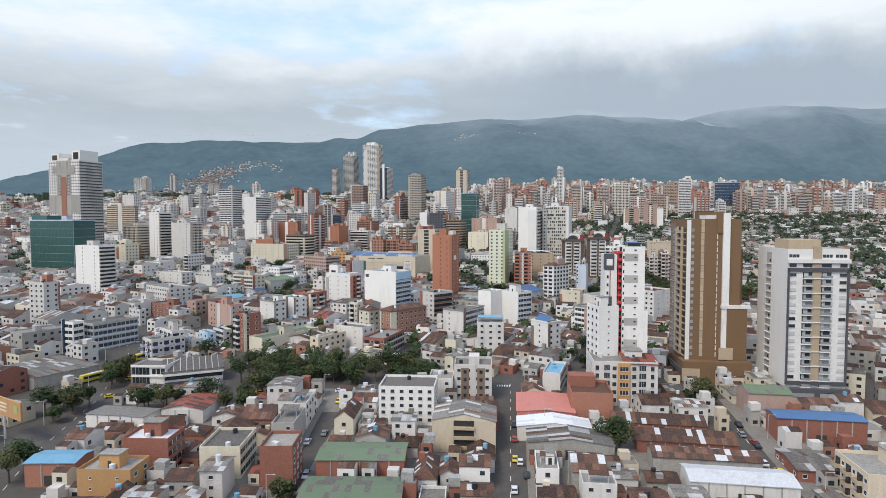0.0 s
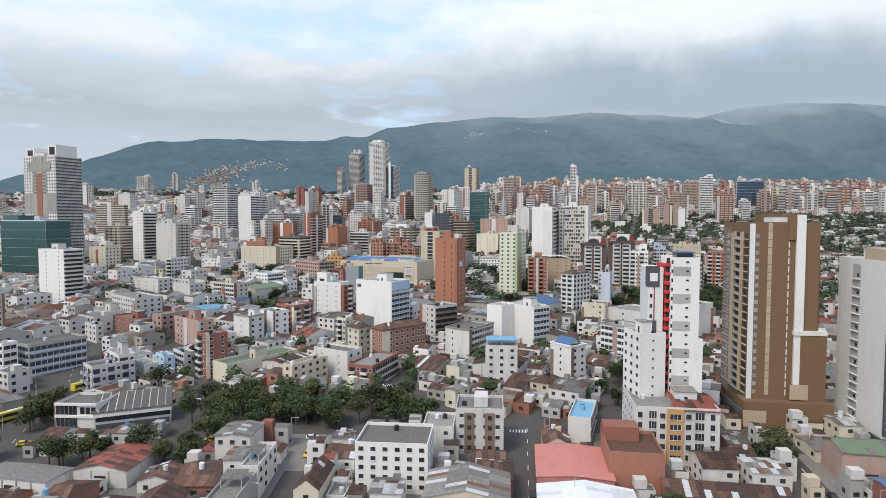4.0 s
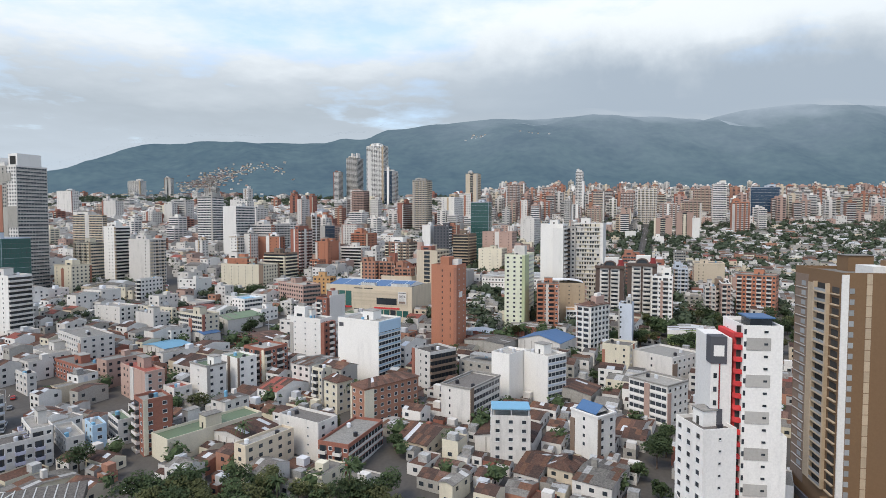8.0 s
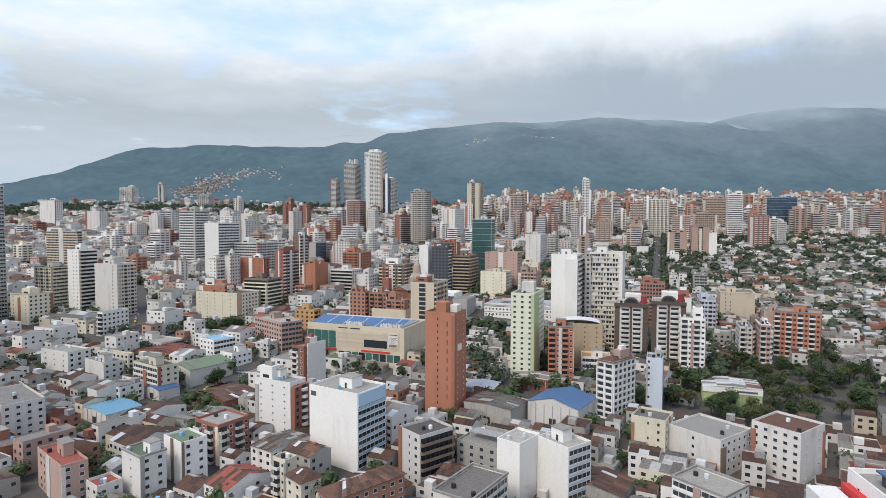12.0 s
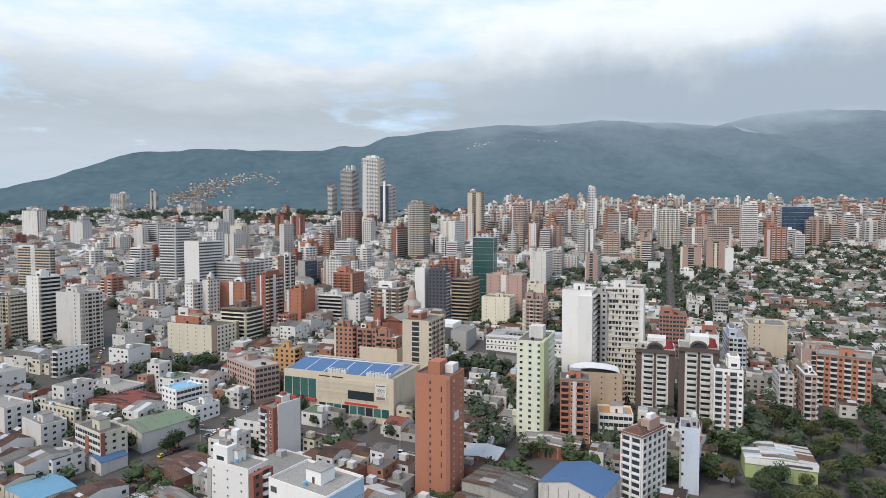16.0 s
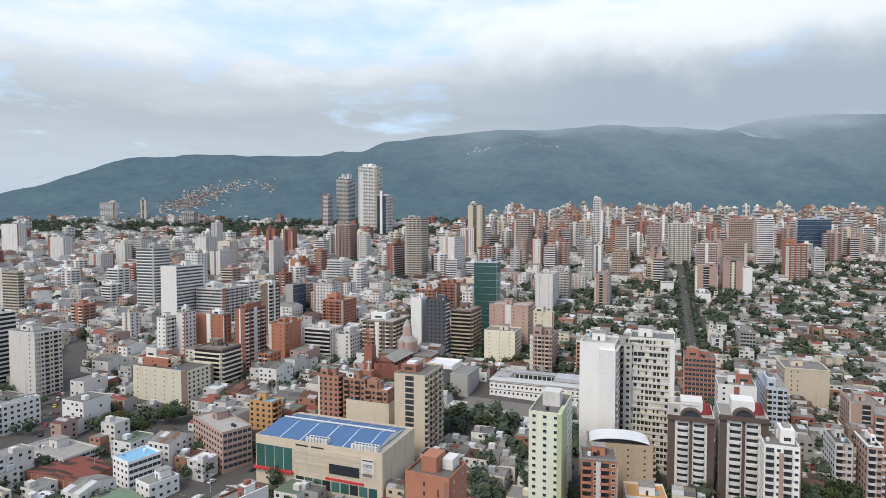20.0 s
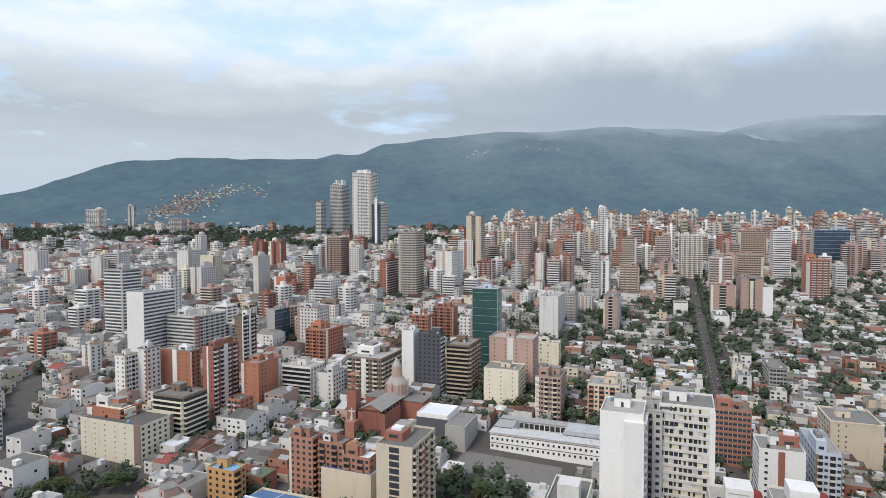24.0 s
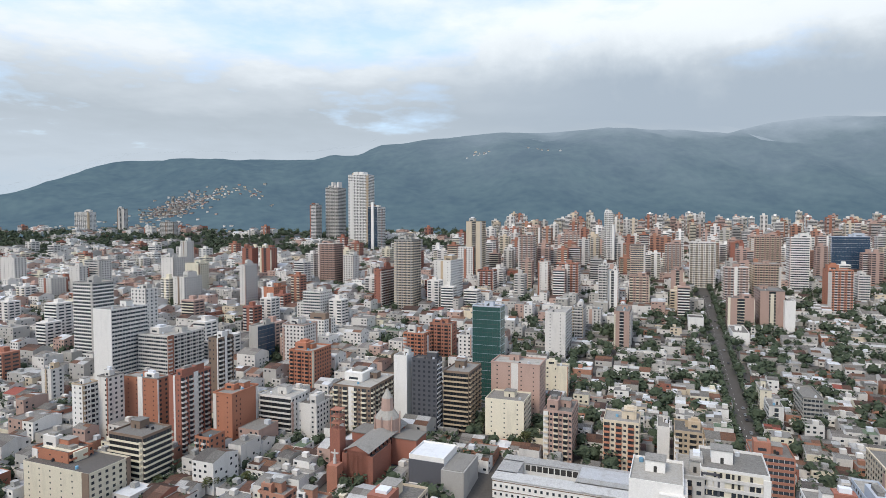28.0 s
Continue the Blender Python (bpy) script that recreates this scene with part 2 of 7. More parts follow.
class M:
    """Gathers boxes, quads and prisms for one mesh."""

    def __init__(self):
        self.v, self.f, self.m, self.mats = [], [], [], []

    def slot(self, name):
        if name not in self.mats:
            self.mats.append(name)
        return self.mats.index(name)

    def poly(self, pts, name):
        n = len(self.v)
        self.v += pts
        self.f.append(tuple(range(n, n + len(pts))))
        self.m.append(self.slot(name))

    def hexa(self, p, name):
        """Eight corners: four below, then four above, both anticlockwise from above."""
        n, s = len(self.v), self.slot(name)
        self.v += p
        for q in ((3, 2, 1, 0), (4, 5, 6, 7), (0, 1, 5, 4), (1, 2, 6, 5), (2, 3, 7, 6), (3, 0, 4, 7)):
            self.f.append(tuple(n + i for i in q))
            self.m.append(s)

    def box(self, x0, x1, y0, y1, z0, z1, name):
        self.hexa([(x0, y0, z0), (x1, y0, z0), (x1, y1, z0), (x0, y1, z0), (x0, y0, z1), (x1, y0, z1), (x1, y1, z1), (x0, y1, z1)], name)

    def tube(self, cx, cy, r, z0, z1, name, n=10, r2=None):
        r2 = r if r2 is None else r2
        k, s = len(self.v), self.slot(name)
        for rr, z in ((r, z0), (r2, z1)):
            self.v += [(cx + rr * math.cos(6.28318 * i / n), cy + rr * math.sin(6.28318 * i / n), z) for i in range(n)]
        for i in range(n):
            j = (i + 1) % n
            self.f.append((k + i, k + j, k + n + j, k + n + i))
            self.m.append(s)
        self.f.append(tuple(range(k + n, k + 2 * n)))
        self.m.append(s)

    def mesh(self, name):
        me = bpy.data.meshes.new(name)
        me.from_pydata(self.v, [], self.f)
        for k in self.mats:
            me.materials.append(MATS[k])
        me.polygons.foreach_set("material_index", self.m)
        me.update()
        return me


def part(name, m, parent, label="", kind=""):
    ob = new(name, m.mesh(name) if isinstance(m, M) else m)
    ob.parent = parent
    return tagged(ob, label, "", "", kind)


def empty(name, x, y, z, rot):
    ob = new(name)
    ob.empty_display_size = 0.5
    ob.matrix_basis = pose(x, y, z, 0, 0, rot)
    return ob


# the ground: one sheet that carries the streets
gm = M()
xs = [-4200, -2500, -1500, -900, -450, -150, 150, 450, 900, 1500, 2500, 4200]
ys = sorted(set([-250, -100, 60, 250, 350, 520, 680, 880, 1130, 1370, 1590, 1700] + list(GY)))
for a, b in zip(ys, ys[1:]):
    for c, e in zip(xs, xs[1:]):
        gm.poly([(c, a, ground_z(a)), (e, a, ground_z(a)), (e, b, ground_z(b)), (c, b, ground_z(b))], "asphalt")
tagged(new("ground", gm.mesh("ground")), "grey asphalt of the streets over gently rising ground", "ground", kind="structure")

# the wooded mountains behind the city
hm = bpy.data.materials.new("far_forest")
hm.use_nodes = True
hN, hL = hm.node_tree.nodes, hm.node_tree.links
hb = hN["Principled BSDF"]
hb.inputs["Roughness"].default_value, hb.inputs["Specular IOR Level"].default_value = 1.0, 0.0
hg = hN.new("ShaderNodeNewGeometry")
h1, h2 = hN.new("ShaderNodeTexNoise"), hN.new("ShaderNodeTexNoise")
h1.inputs["Scale"].default_value, h1.inputs["Detail"].default_value = 0.006, 6
h2.inputs["Scale"].default_value, h2.inputs["Detail"].default_value = 0.035, 6
hL.new(hg.outputs["Position"], h1.inputs["Vector"])
hL.new(hg.outputs["Position"], h2.inputs["Vector"])
hr = hN.new("ShaderNodeValToRGB")
hr.color_ramp.elements[0].position, hr.color_ramp.elements[0].color = 0.36, (0.008, 0.014, 0.014, 1)
hr.color_ramp.elements[1].position, hr.color_ramp.elements[1].color = 0.66, (0.042, 0.058, 0.046, 1)
hx = hN.new("ShaderNodeMath")
hx.operation = "MULTIPLY_ADD"
hx.inputs[1].default_value, hx.inputs[2].default_value = 0.5, 0.0
hL.new(h2.outputs["Fac"], hx.inputs[0])
hy = hN.new("ShaderNodeMath")
hy.operation = "MULTIPLY_ADD"
hy.inputs[1].default_value = 0.5
hL.new(h1.outputs["Fac"], hy.inputs[0])
hL.new(hx.outputs[0], hy.inputs[2])
hL.new(hy.outputs[0], hr.inputs[0])
hL.new(hr.outputs[0], hb.inputs["Base Color"])
# blue haze of distance, put into the slopes as an even emission
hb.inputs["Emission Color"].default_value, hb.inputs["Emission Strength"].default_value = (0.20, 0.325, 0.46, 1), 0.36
MATS["far_forest"] = hm
nx, ny = 300, 90
hv, hf = [], []
for j in range(ny + 1):
    y = 1600 + 1500 * (j / ny)
    for i in range(nx + 1):
        x = -3600 + 7200 * i / nx
        hv.append((x, y, hill_z(x, y)))
for j in range(ny):
    for i in range(nx):
        k = j * (nx + 1) + i
        hf.append((k, k + 1, k + nx + 2, k + nx + 1))
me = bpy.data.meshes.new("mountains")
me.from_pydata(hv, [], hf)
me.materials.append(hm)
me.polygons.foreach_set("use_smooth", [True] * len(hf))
tagged(new("backdrop_mountains", me), "wooded mountain ridge with blue haze glowing in its colour, under low cloud", "mountain", kind="structure")

# ---- buildings ----
class Occupied:
    """Footprints in use, with a coarse grid to look them up by."""

    def __init__(self):
        self.all, self.cells = [], {}

    def append(self, o):
        self.all.append(o)
        k = int(o[2] + o[3]) // 40 + 1
        i, j = int(o[0] // 40), int(o[1] // 40)
        for a in range(i - k, i + k + 1):
            for b in range(j - k, j + k + 1):
                self.cells.setdefault((a, b), []).append(o)

    def near(self, x, y):
        return self.cells.get((int(x // 40), int(y // 40)), ())

    def keep(self, some):
        self.all, self.cells = [], {}
        for o in some:
            self.append(o)


OCC = Occupied()
FLOOR = 2.95
WIN = {}


def rng_for(x, y):
    return random.Random(int(x * 13.7) * 7919 + int(y * 11.3))


def face_axes(face, w, d):
    return {"S": ((-w / 2, -d / 2), (1, 0), (0, -1), w), "E": ((w / 2, -d / 2), (0, 1), (1, 0), d), "W": ((-w / 2, d / 2), (0, -1), (-1, 0), d), "N": ((w / 2, d / 2), (-1, 0), (0, 1), w)}[face]


def fbox(m, fa, u0, u1, z0, z1, o0, o1, name):
    """A box on a face: from u0 to u1 along it, o0 to o1 outwards."""
    (ox, oy), (ax, ay), (nx_, ny_), _ = fa
    p = [(ox + ax * u + nx_ * o, oy + ay * u + ny_ * o) for u, o in ((u0, o1), (u1, o1), (u1, o0), (u0, o0))]
    m.hexa([(a, b, z0) for a, b in p] + [(a, b, z1) for a, b in p], name)


def window_mesh(w, h, pane="pane", frame_mat="frame"):
    """A window, its sill at the origin, facing -y: a frame with a sill and a recessed pane."""
    key = (round(w, 1), round(h, 1), pane, frame_mat)
    if key not in WIN:
        m, t, a = M(), 0.1, w / 2
        outer = [(-a, 0), (a, 0), (a, h), (-a, h)]
        inner = [(-a + t, t * 1.6), (a - t, t * 1.6), (a - t, h - t), (-a + t, h - t)]
        m.v = [(x, 0.03, z) for x, z in outer] + [(x, -0.09 - 0.08 * (z < t), z) for x, z in outer] + [(x, -0.08, z) for x, z in inner] + [(x, -0.02, z) for x, z in inner]
        f, p = m.slot(frame_mat), m.slot(pane)
        for k in range(4):
            n = (k + 1) % 4
            m.f += [(k, n, 4 + n, 4 + k), (4 + k, 4 + n, 8 + n, 8 + k), (8 + k, 8 + n, 12 + n, 12 + k)]
            m.m += [f, f, f]
        m.f.append((12, 13, 14, 15))
        m.m.append(p)
        WIN[key] = m.mesh("window")
    return WIN[key]


FACE_ROT = {"S": 0, "E": 90, "N": 180, "W": -90}


def put_window(parent, face, fa, u, z, w, h, pane="pane", frame_mat="frame", name="window"):
    (ox, oy), (ax, ay), (nx_, ny_), _ = fa
    ob = new(name, window_mesh(w, h, pane, frame_mat))
    ob.parent = parent
    ob.matrix_basis = pose(ox + ax * u, oy + ay * u, z, 0, 0, FACE_ROT[face])


def facade(parent, face, style, w, d, h, floors, wall, trim, near, z_first=0.0):
    """Windows and balconies of one face. n blank, g grid, s small, r ribbon, b balcony columns, B balcony bands, c curtain, k dark strip."""
    if style == "n":
        return
    fa = face_axes(face, w, d)
    L = fa[3]
    fh = (h - z_first - 0.9) / floors
    m, bal = M(), M()
    for i in range(floors):
        z = z_first + i * fh
        if style in "gs":
            ww, wh, pitch = (1.5, 1.4, 3.1) if style == "g" else (0.8, 0.75, 4.2)
            n = max(1, int((L - 0.8) / pitch)) if style == "g" else max(1, int(L / 6.5))
            for c in range(n):
                u = (c + 0.5) * L / n
                if near:
                    put_window(parent, face, fa, u, z + fh * 0.34, ww, wh)
                else:
                    fbox(m, fa, u - ww / 2, u + ww / 2, z + fh * 0.34, z + fh * 0.34 + wh, -0.1, 0.03, "pane")
        elif style == "r":
            fbox(m, fa, 0.5, L - 0.5, z + fh * 0.36, z + fh * 0.86, -0.1, 0.04, "pane")
            fbox(m, fa, 0.1, L - 0.1, z + fh * 0.02, z + fh * 0.3, -0.1, 0.16, trim)
            for c in range(1, int(L / 2.2)):
                u = c * L / int(L / 2.2)
                fbox(m, fa, u - 0.09, u + 0.09, z + fh * 0.36, z + fh * 0.86, -0.1, 0.09, "frame")
        elif style in "bB":
            n = max(1, round(L / 6.2)) if style == "b" else 1
            for c in range(n):
                u0, u1 = c * L / n, (c + 1) * L / n
                b0, b1 = (u0 + 0.5, u0 + 0.56 * (u1 - u0)) if style == "b" else (u0 + 0.3, u1 - 0.3)
                # dark sheet in place of the shade behind the balcony
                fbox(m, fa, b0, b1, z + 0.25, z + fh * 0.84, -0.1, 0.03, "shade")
                for q in range(int((b1 - b0) / 2.1)):
                    fbox(m, fa, b0 + 0.3 + q * 2.1, b0 + 1.9 + q * 2.1, z + 0.3, z + fh * 0.78, -0.1, 0.06, "pane")
                bm_ = M() if near else bal
                fbox(bm_, fa, b0 - 0.1, b1 + 0.1, z - 0.1, z + 0.1, -0.1, 1.25, trim)
                fbox(bm_, fa, b0 - 0.1, b1 + 0.1, z + 0.1, z + 1.0, 1.1, 1.25, trim)
                for e in (b0 - 0.1, b1 - 0.05):
                    fbox(bm_, fa, e, e + 0.15, z + 0.1, z + 1.0, 0.0, 1.1, trim)
                if near:
                    part("balcony", bm_, parent)
                if style == "b":
                    uc = (b1 + u1) / 2 + 0.2
                    if near:
                        put_window(parent, face, fa, uc, z + fh * 0.36, 1.4, 1.3)
                    else:
                        fbox(m, fa, uc - 0.7, uc + 0.7, z + fh * 0.36, z + fh * 0.36 + 1.3, -0.1, 0.03, "pane")
        elif style == "v":
            fbox(m, fa, 0.4, L - 0.4, z + fh * 0.30, z + fh * 0.84, -0.1, 0.05, "pane")
            fbox(m, fa, 0.1, L - 0.1, z + fh * 0.0, z + fh * 0.26, -0.1, 0.55, trim)
            n = max(2, round(L / 3.6))
            for c in range(n + 1):
                u = c * L / n
                fbox(m, fa, max(0, u - 0.45), min(L, u + 0.45), z, z + fh, -0.1, 0.62, wall)
        elif style == "p":
            rp = random.Random(int(L * 91) + i)
            fbox(m, fa, 0.2, L - 1.9, z + fh * 0.36, z + fh, -0.1, 0.03, "cream")
            fbox(m, fa, 0.2, L - 1.9, z, z + fh * 0.34, -0.1, 0.5, trim)
            for c in range(int((L - 2.2) / 1.75)):
                u, k = 0.4 + c * 1.75, rp.random()
                if k < 0.72:
                    fbox(m, fa, u, u + (1.35 if k < 0.4 else 0.8), z + fh * 0.38, z + fh * 0.92, -0.1, 0.09, "pane" if k < 0.5 else "shade")
                elif k < 0.88:
                    fbox(m, fa, u, u + 1.5, z + fh * 0.34, z + fh * 0.98, -0.1, 0.34, trim)
        elif style == "k":
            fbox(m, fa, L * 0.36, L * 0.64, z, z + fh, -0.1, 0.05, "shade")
            fbox(m, fa, L * 0.40, L * 0.60, z + fh * 0.3, z + fh * 0.85, -0.1, 0.09, "pane")
            fbox(m, fa, L * 0.36, L * 0.64, z + fh * 0.02, z + fh * 0.22, -0.1, 0.13, trim)
        elif style in "cC":
            gl = "greenglass" if style == "c" else "blueglass"
            fbox(m, fa, 0.15, L - 0.15, z + 0.08, z + fh - 0.08, -0.1, 0.10, gl)
            fbox(m, fa, 0.1, L - 0.1, z + fh - 0.08, z + fh + 0.06, -0.1, 0.20, "dark" if i % 2 else trim)
            for c in range(1, int(L / 1.8)):
                u = c * L / int(L / 1.8)
                fbox(m, fa, u - 0.05, u + 0.05, z + 0.1, z + fh - 0.1, -0.1, 0.15, "dark")
    if m.v:
        part("glazing", m, parent, kind="stuff")
    if bal.v:
        part("loggia", bal, parent, kind="stuff")


def shell(w, d, h, wall, deck="slab", lip=0.9):
    """Walls with a parapet round a roof deck."""
    m, t = M(), 0.25
    x, y = w / 2, d / 2
    for a, b in (((-x, -y), (x, -y)), ((x, -y), (x, y)), ((x, y), (-x, y)), ((-x, y), (-x, -y))):
        m.poly([(*a, -4), (*b, -4), (*b, h), (*a, h)], wall)
    i, j = x - t, y - t
    out, inn = [(-x, -y), (x, -y), (x, y), (-x, y)], [(-i, -j), (i, -j), (i, j), (-i, j)]
    for k in range(4):
        n = (k + 1) % 4
        m.poly([(*out[k], h), (*out[n], h), (*inn[n], h), (*inn[k], h)], wall)
        m.poly([(*inn[n], h - lip), (*inn[k], h - lip), (*inn[k], h), (*inn[n], h)], wall)
    m.poly([(*p, h - lip) for p in inn], deck)
    return m


SHEETS = {"tile": ("tile",) * 6 + ("tile_dark",) * 6 + ("tile_pale", "sheet_rust", "sheet_rust", "sheet_new"), "redtile": ("redtile", "redtile", "redtile", "tile", "tile_dark"), "cement_sheet": ("cement_sheet", "cement_sheet", "cement_sheet", "sheet_dark", "sheet_dark", "zinc", "sheet_rust"), "zinc": ("zinc", "zinc", "cement_sheet", "sheet_new", "sheet_rust", "sheet_dark"), "whiteroof": ("whiteroof", "whiteroof", "sheet_new"), "greenroof": ("greenroof", "greenroof", "greenroof", "greenroof", "sheet_dark"), "pinkroof": ("pinkroof",), "bluemetal": ("bluemetal",)}


def sheets(m, a, b, c, d, name, r, step=1.6):
    """A roof slope a, b (eaves), c, d (ridge) laid in courses of sheets, a little uneven."""
    kinds = SHEETS.get(name, (name,))
    n = max(2, int(math.dist(a, b) / step))
    rows = 2 if math.dist(a, d) > 3.0 else 1

    def mix(p, q, t):
        return tuple(e + (f - e) * t for e, f in zip(p, q))

    k0 = len(m.v)
    for j in range(rows + 1):
        for i in range(n + 1):
            e = mix(mix(a, b, i / n), mix(d, c, i / n), j / rows)
            m.v.append((e[0], e[1], e[2] + (r.uniform(0.0, 0.07) if 0 < i < n else 0.0)))
    for j in range(rows):
        for i in range(n):
            q = k0 + j * (n + 1) + i
            m.f.append((q, q + 1, q + n + 2, q + n + 1))
            m.m.append(m.slot(r.choice(kinds)))


def gable(w, d, h, rise, name, wall, along="x", over=0.4, hip=False):
    """A pitched roof with eaves and thickness, and its gable ends."""
    m, rs = M(), random.Random(int(w * 131 + d * 977))
    X, Y = w / 2 + over, d / 2 + over
    if along == "y":
        X, Y = Y, X
    e = h - rise * over / (Y - over)
    sw = (lambda p: p) if along == "x" else (lambda p: (-p[1], p[0], p[2]))
    k = min(Y * 0.9, X * 0.45) if hip else 0
    for s in (-1, 1):
        lo = [(-X, s * Y, e), (X, s * Y, e)]
        top = [(X - k, 0, h + rise), (-X + k, 0, h + rise)]
        up_ = [(a, b, c + 0.16) for a, b, c in lo + top]
        q = [sw(p) for p in (up_ if s < 0 else (up_[1], up_[0], up_[3], up_[2]))]
        sheets(m, *q, name, rs)
        m.poly([sw(p) for p in ((-X, s * Y, e), (X, s * Y, e), (X, s * Y, e + 0.16), (-X, s * Y, e + 0.16))], name)
        if hip:
            m.poly([sw(p) for p in ((s * X, -Y * s, e + 0.16), (s * X, Y * s, e + 0.16), (s * (X - k), 0, h + rise + 0.16))], name)
        else:
            x = s * (X - over)
            m.poly([sw(p) for p in ((x, -s * (Y - over), h), (x, s * (Y - over), h), (x, 0, h + rise))], wall)
    return m


def roof_extras(parent, w, d, h, wall, r, tanks=2, big=True):
    """Stair head, water tanks and a mast on a flat roof."""
    z = h - 0.9
    if big and min(w, d) > 6 and (h > 22 or r.random() < 0.5):
        a, b, c = min(w * 0.38, 6.5), min(d * 0.4, 6), r.uniform(2.4, 3.6) + 0.9
        cx, cy = r.uniform(-0.2, 0.2) * w, r.uniform(-0.05, 0.25) * d
        m = M()
        m.box(cx - a / 2, cx + a / 2, cy - b / 2, cy + b / 2, z, z + c, wall)
        m.box(cx - a / 2 - 0.25, cx + a / 2 + 0.25, cy - b / 2 - 0.25, cy + b / 2 + 0.25, z + c, z + c + 0.22, "slab")
        m.box(cx - 0.5, cx + 0.5, cy - b / 2 - 0.05, cy - b / 2 + 0.1, z, z + 2.0, "shade")
        part("stair_head", m, parent)
    for _ in range(tanks):
        cx, cy = r.uniform(-0.36, 0.36) * w, r.uniform(-0.38, 0.38) * d
        k = r.choice(("tank", "blacktank", "skyroof", "tank"))
        m = M()
        m.tube(cx, cy, 0.75, z, z + 1.3, k)
        m.tube(cx, cy, 0.75, z + 1.3, z + 1.5, k, r2=0.3)
        part("water_tank", m, parent)


NAMES = {"apartment_tower": "apartment tower", "apartment_block": "apartment block", "office_tower": "office building", "house": "house", "shop_house": "house", "commercial_building": "commercial building"}


PLAIN = ("white five-storey", "white block with brown brick", "tall orange", "tall white", "white blank", "white apartment tower with black", "brown apartment tower with", "white apartment tower with red", "unfinished", "pale green", "white and orange", "white and brown")
LIGHT = ("white", "bright", "cream", "beige", "bluegrey", "lilac", "paleblue", "grey")


def articulate(ob, x, y, w, d, h, rot, wall, faces, floors):
    """What sets a block apart: vertical strips, window columns on blank walls, a cornice, roof structures."""
    r = random.Random(int(x * 7 + y * 13))
    other = r.choice(("tan", "coffee", "brick", "grey", "rose", "terra")) if wall in LIGHT else r.choice(("bright", "cream", "white"))
    e, fh = radians(rot), (h - 0.9) / floors
    side = "E" if (5 - x) * math.cos(e) - (10 + y) * math.sin(e) > 0 else "W"
    for face, st in (("S", faces[0]), (side, faces[1] if side == "E" else faces[2])):
        fa = face_axes(face, w, d)
        L = fa[3]
        if st in "cC" or L < 5:
            continue
        if st == "n":
            m = M()
            for u in r.sample((L * 0.16, L * 0.5, L * 0.8, L * 0.3), r.choice((1, 2, 2))):
                ww = r.choice((0.6, 0.9, 1.3))
                for i in range(floors):
                    if r.random() < 0.9:
                        fbox(m, fa, u - ww / 2, u + ww / 2, i * fh + 1.1, i * fh + 2.2, -0.1, 0.04, "pane")
            if m.v:
                part("window_column", m, ob, kind="stuff")
        if r.random() < 0.62:
            k = r.choice(((0.0, 0.1), (0.9, 1.0), (0.42, 0.56), (0.0, 0.16)))
            m = M()
            fbox(m, fa, L * k[0], L * k[1], 0, h - r.choice((0.0, 0.9, 3.0)), -0.1, 0.3, other)
            part("pier_strip", m, ob, other + " vertical strip")
    if r.random() < 0.4:
        m, X, Y, c = M(), w / 2 + 0.25, d / 2 + 0.25, r.choice((other, "slab", wall))
        for x0, x1, y0, y1 in ((-X, X, -Y, -Y + 0.6), (-X, X, Y - 0.6, Y), (-X, -X + 0.6, -Y + 0.6, Y - 0.6), (X - 0.6, X, -Y + 0.6, Y - 0.6)):
            m.box(x0, x1, y0, y1, h - 0.45, h + 0.2, c)
        part("cornice", m, ob)
    if h > 20 and r.random() < 0.75:
        a, b, c = w * r.uniform(0.14, 0.26), d * r.uniform(0.14, 0.26), r.uniform(2.2, 5.2)
        cx, cy = r.choice((-0.22, 0.22)) * w, r.uniform(-0.22, 0.1) * d
        m = M()
        m.box(cx - a, cx + a, cy - b, cy + b, h - 0.9, h + c, r.choice((wall, wall, other)))
        m.box(cx - a * 0.5, cx + a * 0.6, cy - b * 0.5, cy + b * 0.5, h + c, h + c + r.uniform(0.8, 2.0), r.choice(("slab", "tank", wall)))
        m.box(cx - a * 0.5, cx + a * 0.5, cy - b - 0.05, cy, h + 0.2, h + 1.6, "pane")
        part("penthouse", m, ob)


def bld(x, y, w, d, h, rot, wall, faces="gg", trim="", near=0, name="apartment_tower", label="", deck="slab", tanks=2, z_first=0.0, floors=0, z0=None, cat="", back="", big=True):
    """A flat-roofed building centred at x, y. faces: styles of the front, the right and the left side."""
    z = ground_z(y) if z0 is None else z0
    OCC.append((x, y, w / 2, d / 2, rot))
    ob = empty(name, x, y, z, rot)
    trim = trim or wall
    floors = floors or max(1, round((h - 0.9 - z_first) / FLOOR))
    if deck == "slab":
        deck = random.Random(int(x * 3 + y * 5)).choice(("slab", "slab", "cement_sheet", "concrete", "sheet_dark"))
    part("body", shell(w, d, h, wall, deck), ob)
    faces = (faces + faces[-1])[:3] if len(faces) < 3 else faces
    for face, s in zip("SEW", faces):
        facade(ob, face, s, w, d, h, floors, wall, trim, near, z_first)
    if back:
        facade(ob, "N", back, w, d, h, floors, wall, trim, 0, z_first)
    roof_extras(ob, w, d, h, wall, rng_for(x, y), tanks, big)
    if h > 13 and name in ("apartment_tower", "apartment_block") and not label.startswith(PLAIN):
        articulate(ob, x, y, w, d, h, rot, wall, faces, floors)
    label = label + " with rows of windows" if label and len(label.split()) < 4 else label
    tagged(ob, label or f"{wall} painted {name.replace('_', ' ')} with rows of windows", cat or NAMES.get(name, "building"))
    return ob


def add_box(ob, name, x0, x1, y0, y1, z0, z1, mt, label=""):
    m = M()
    m.box(x0, x1, y0, y1, z0, z1, mt)
    return part(name, m, ob, label)


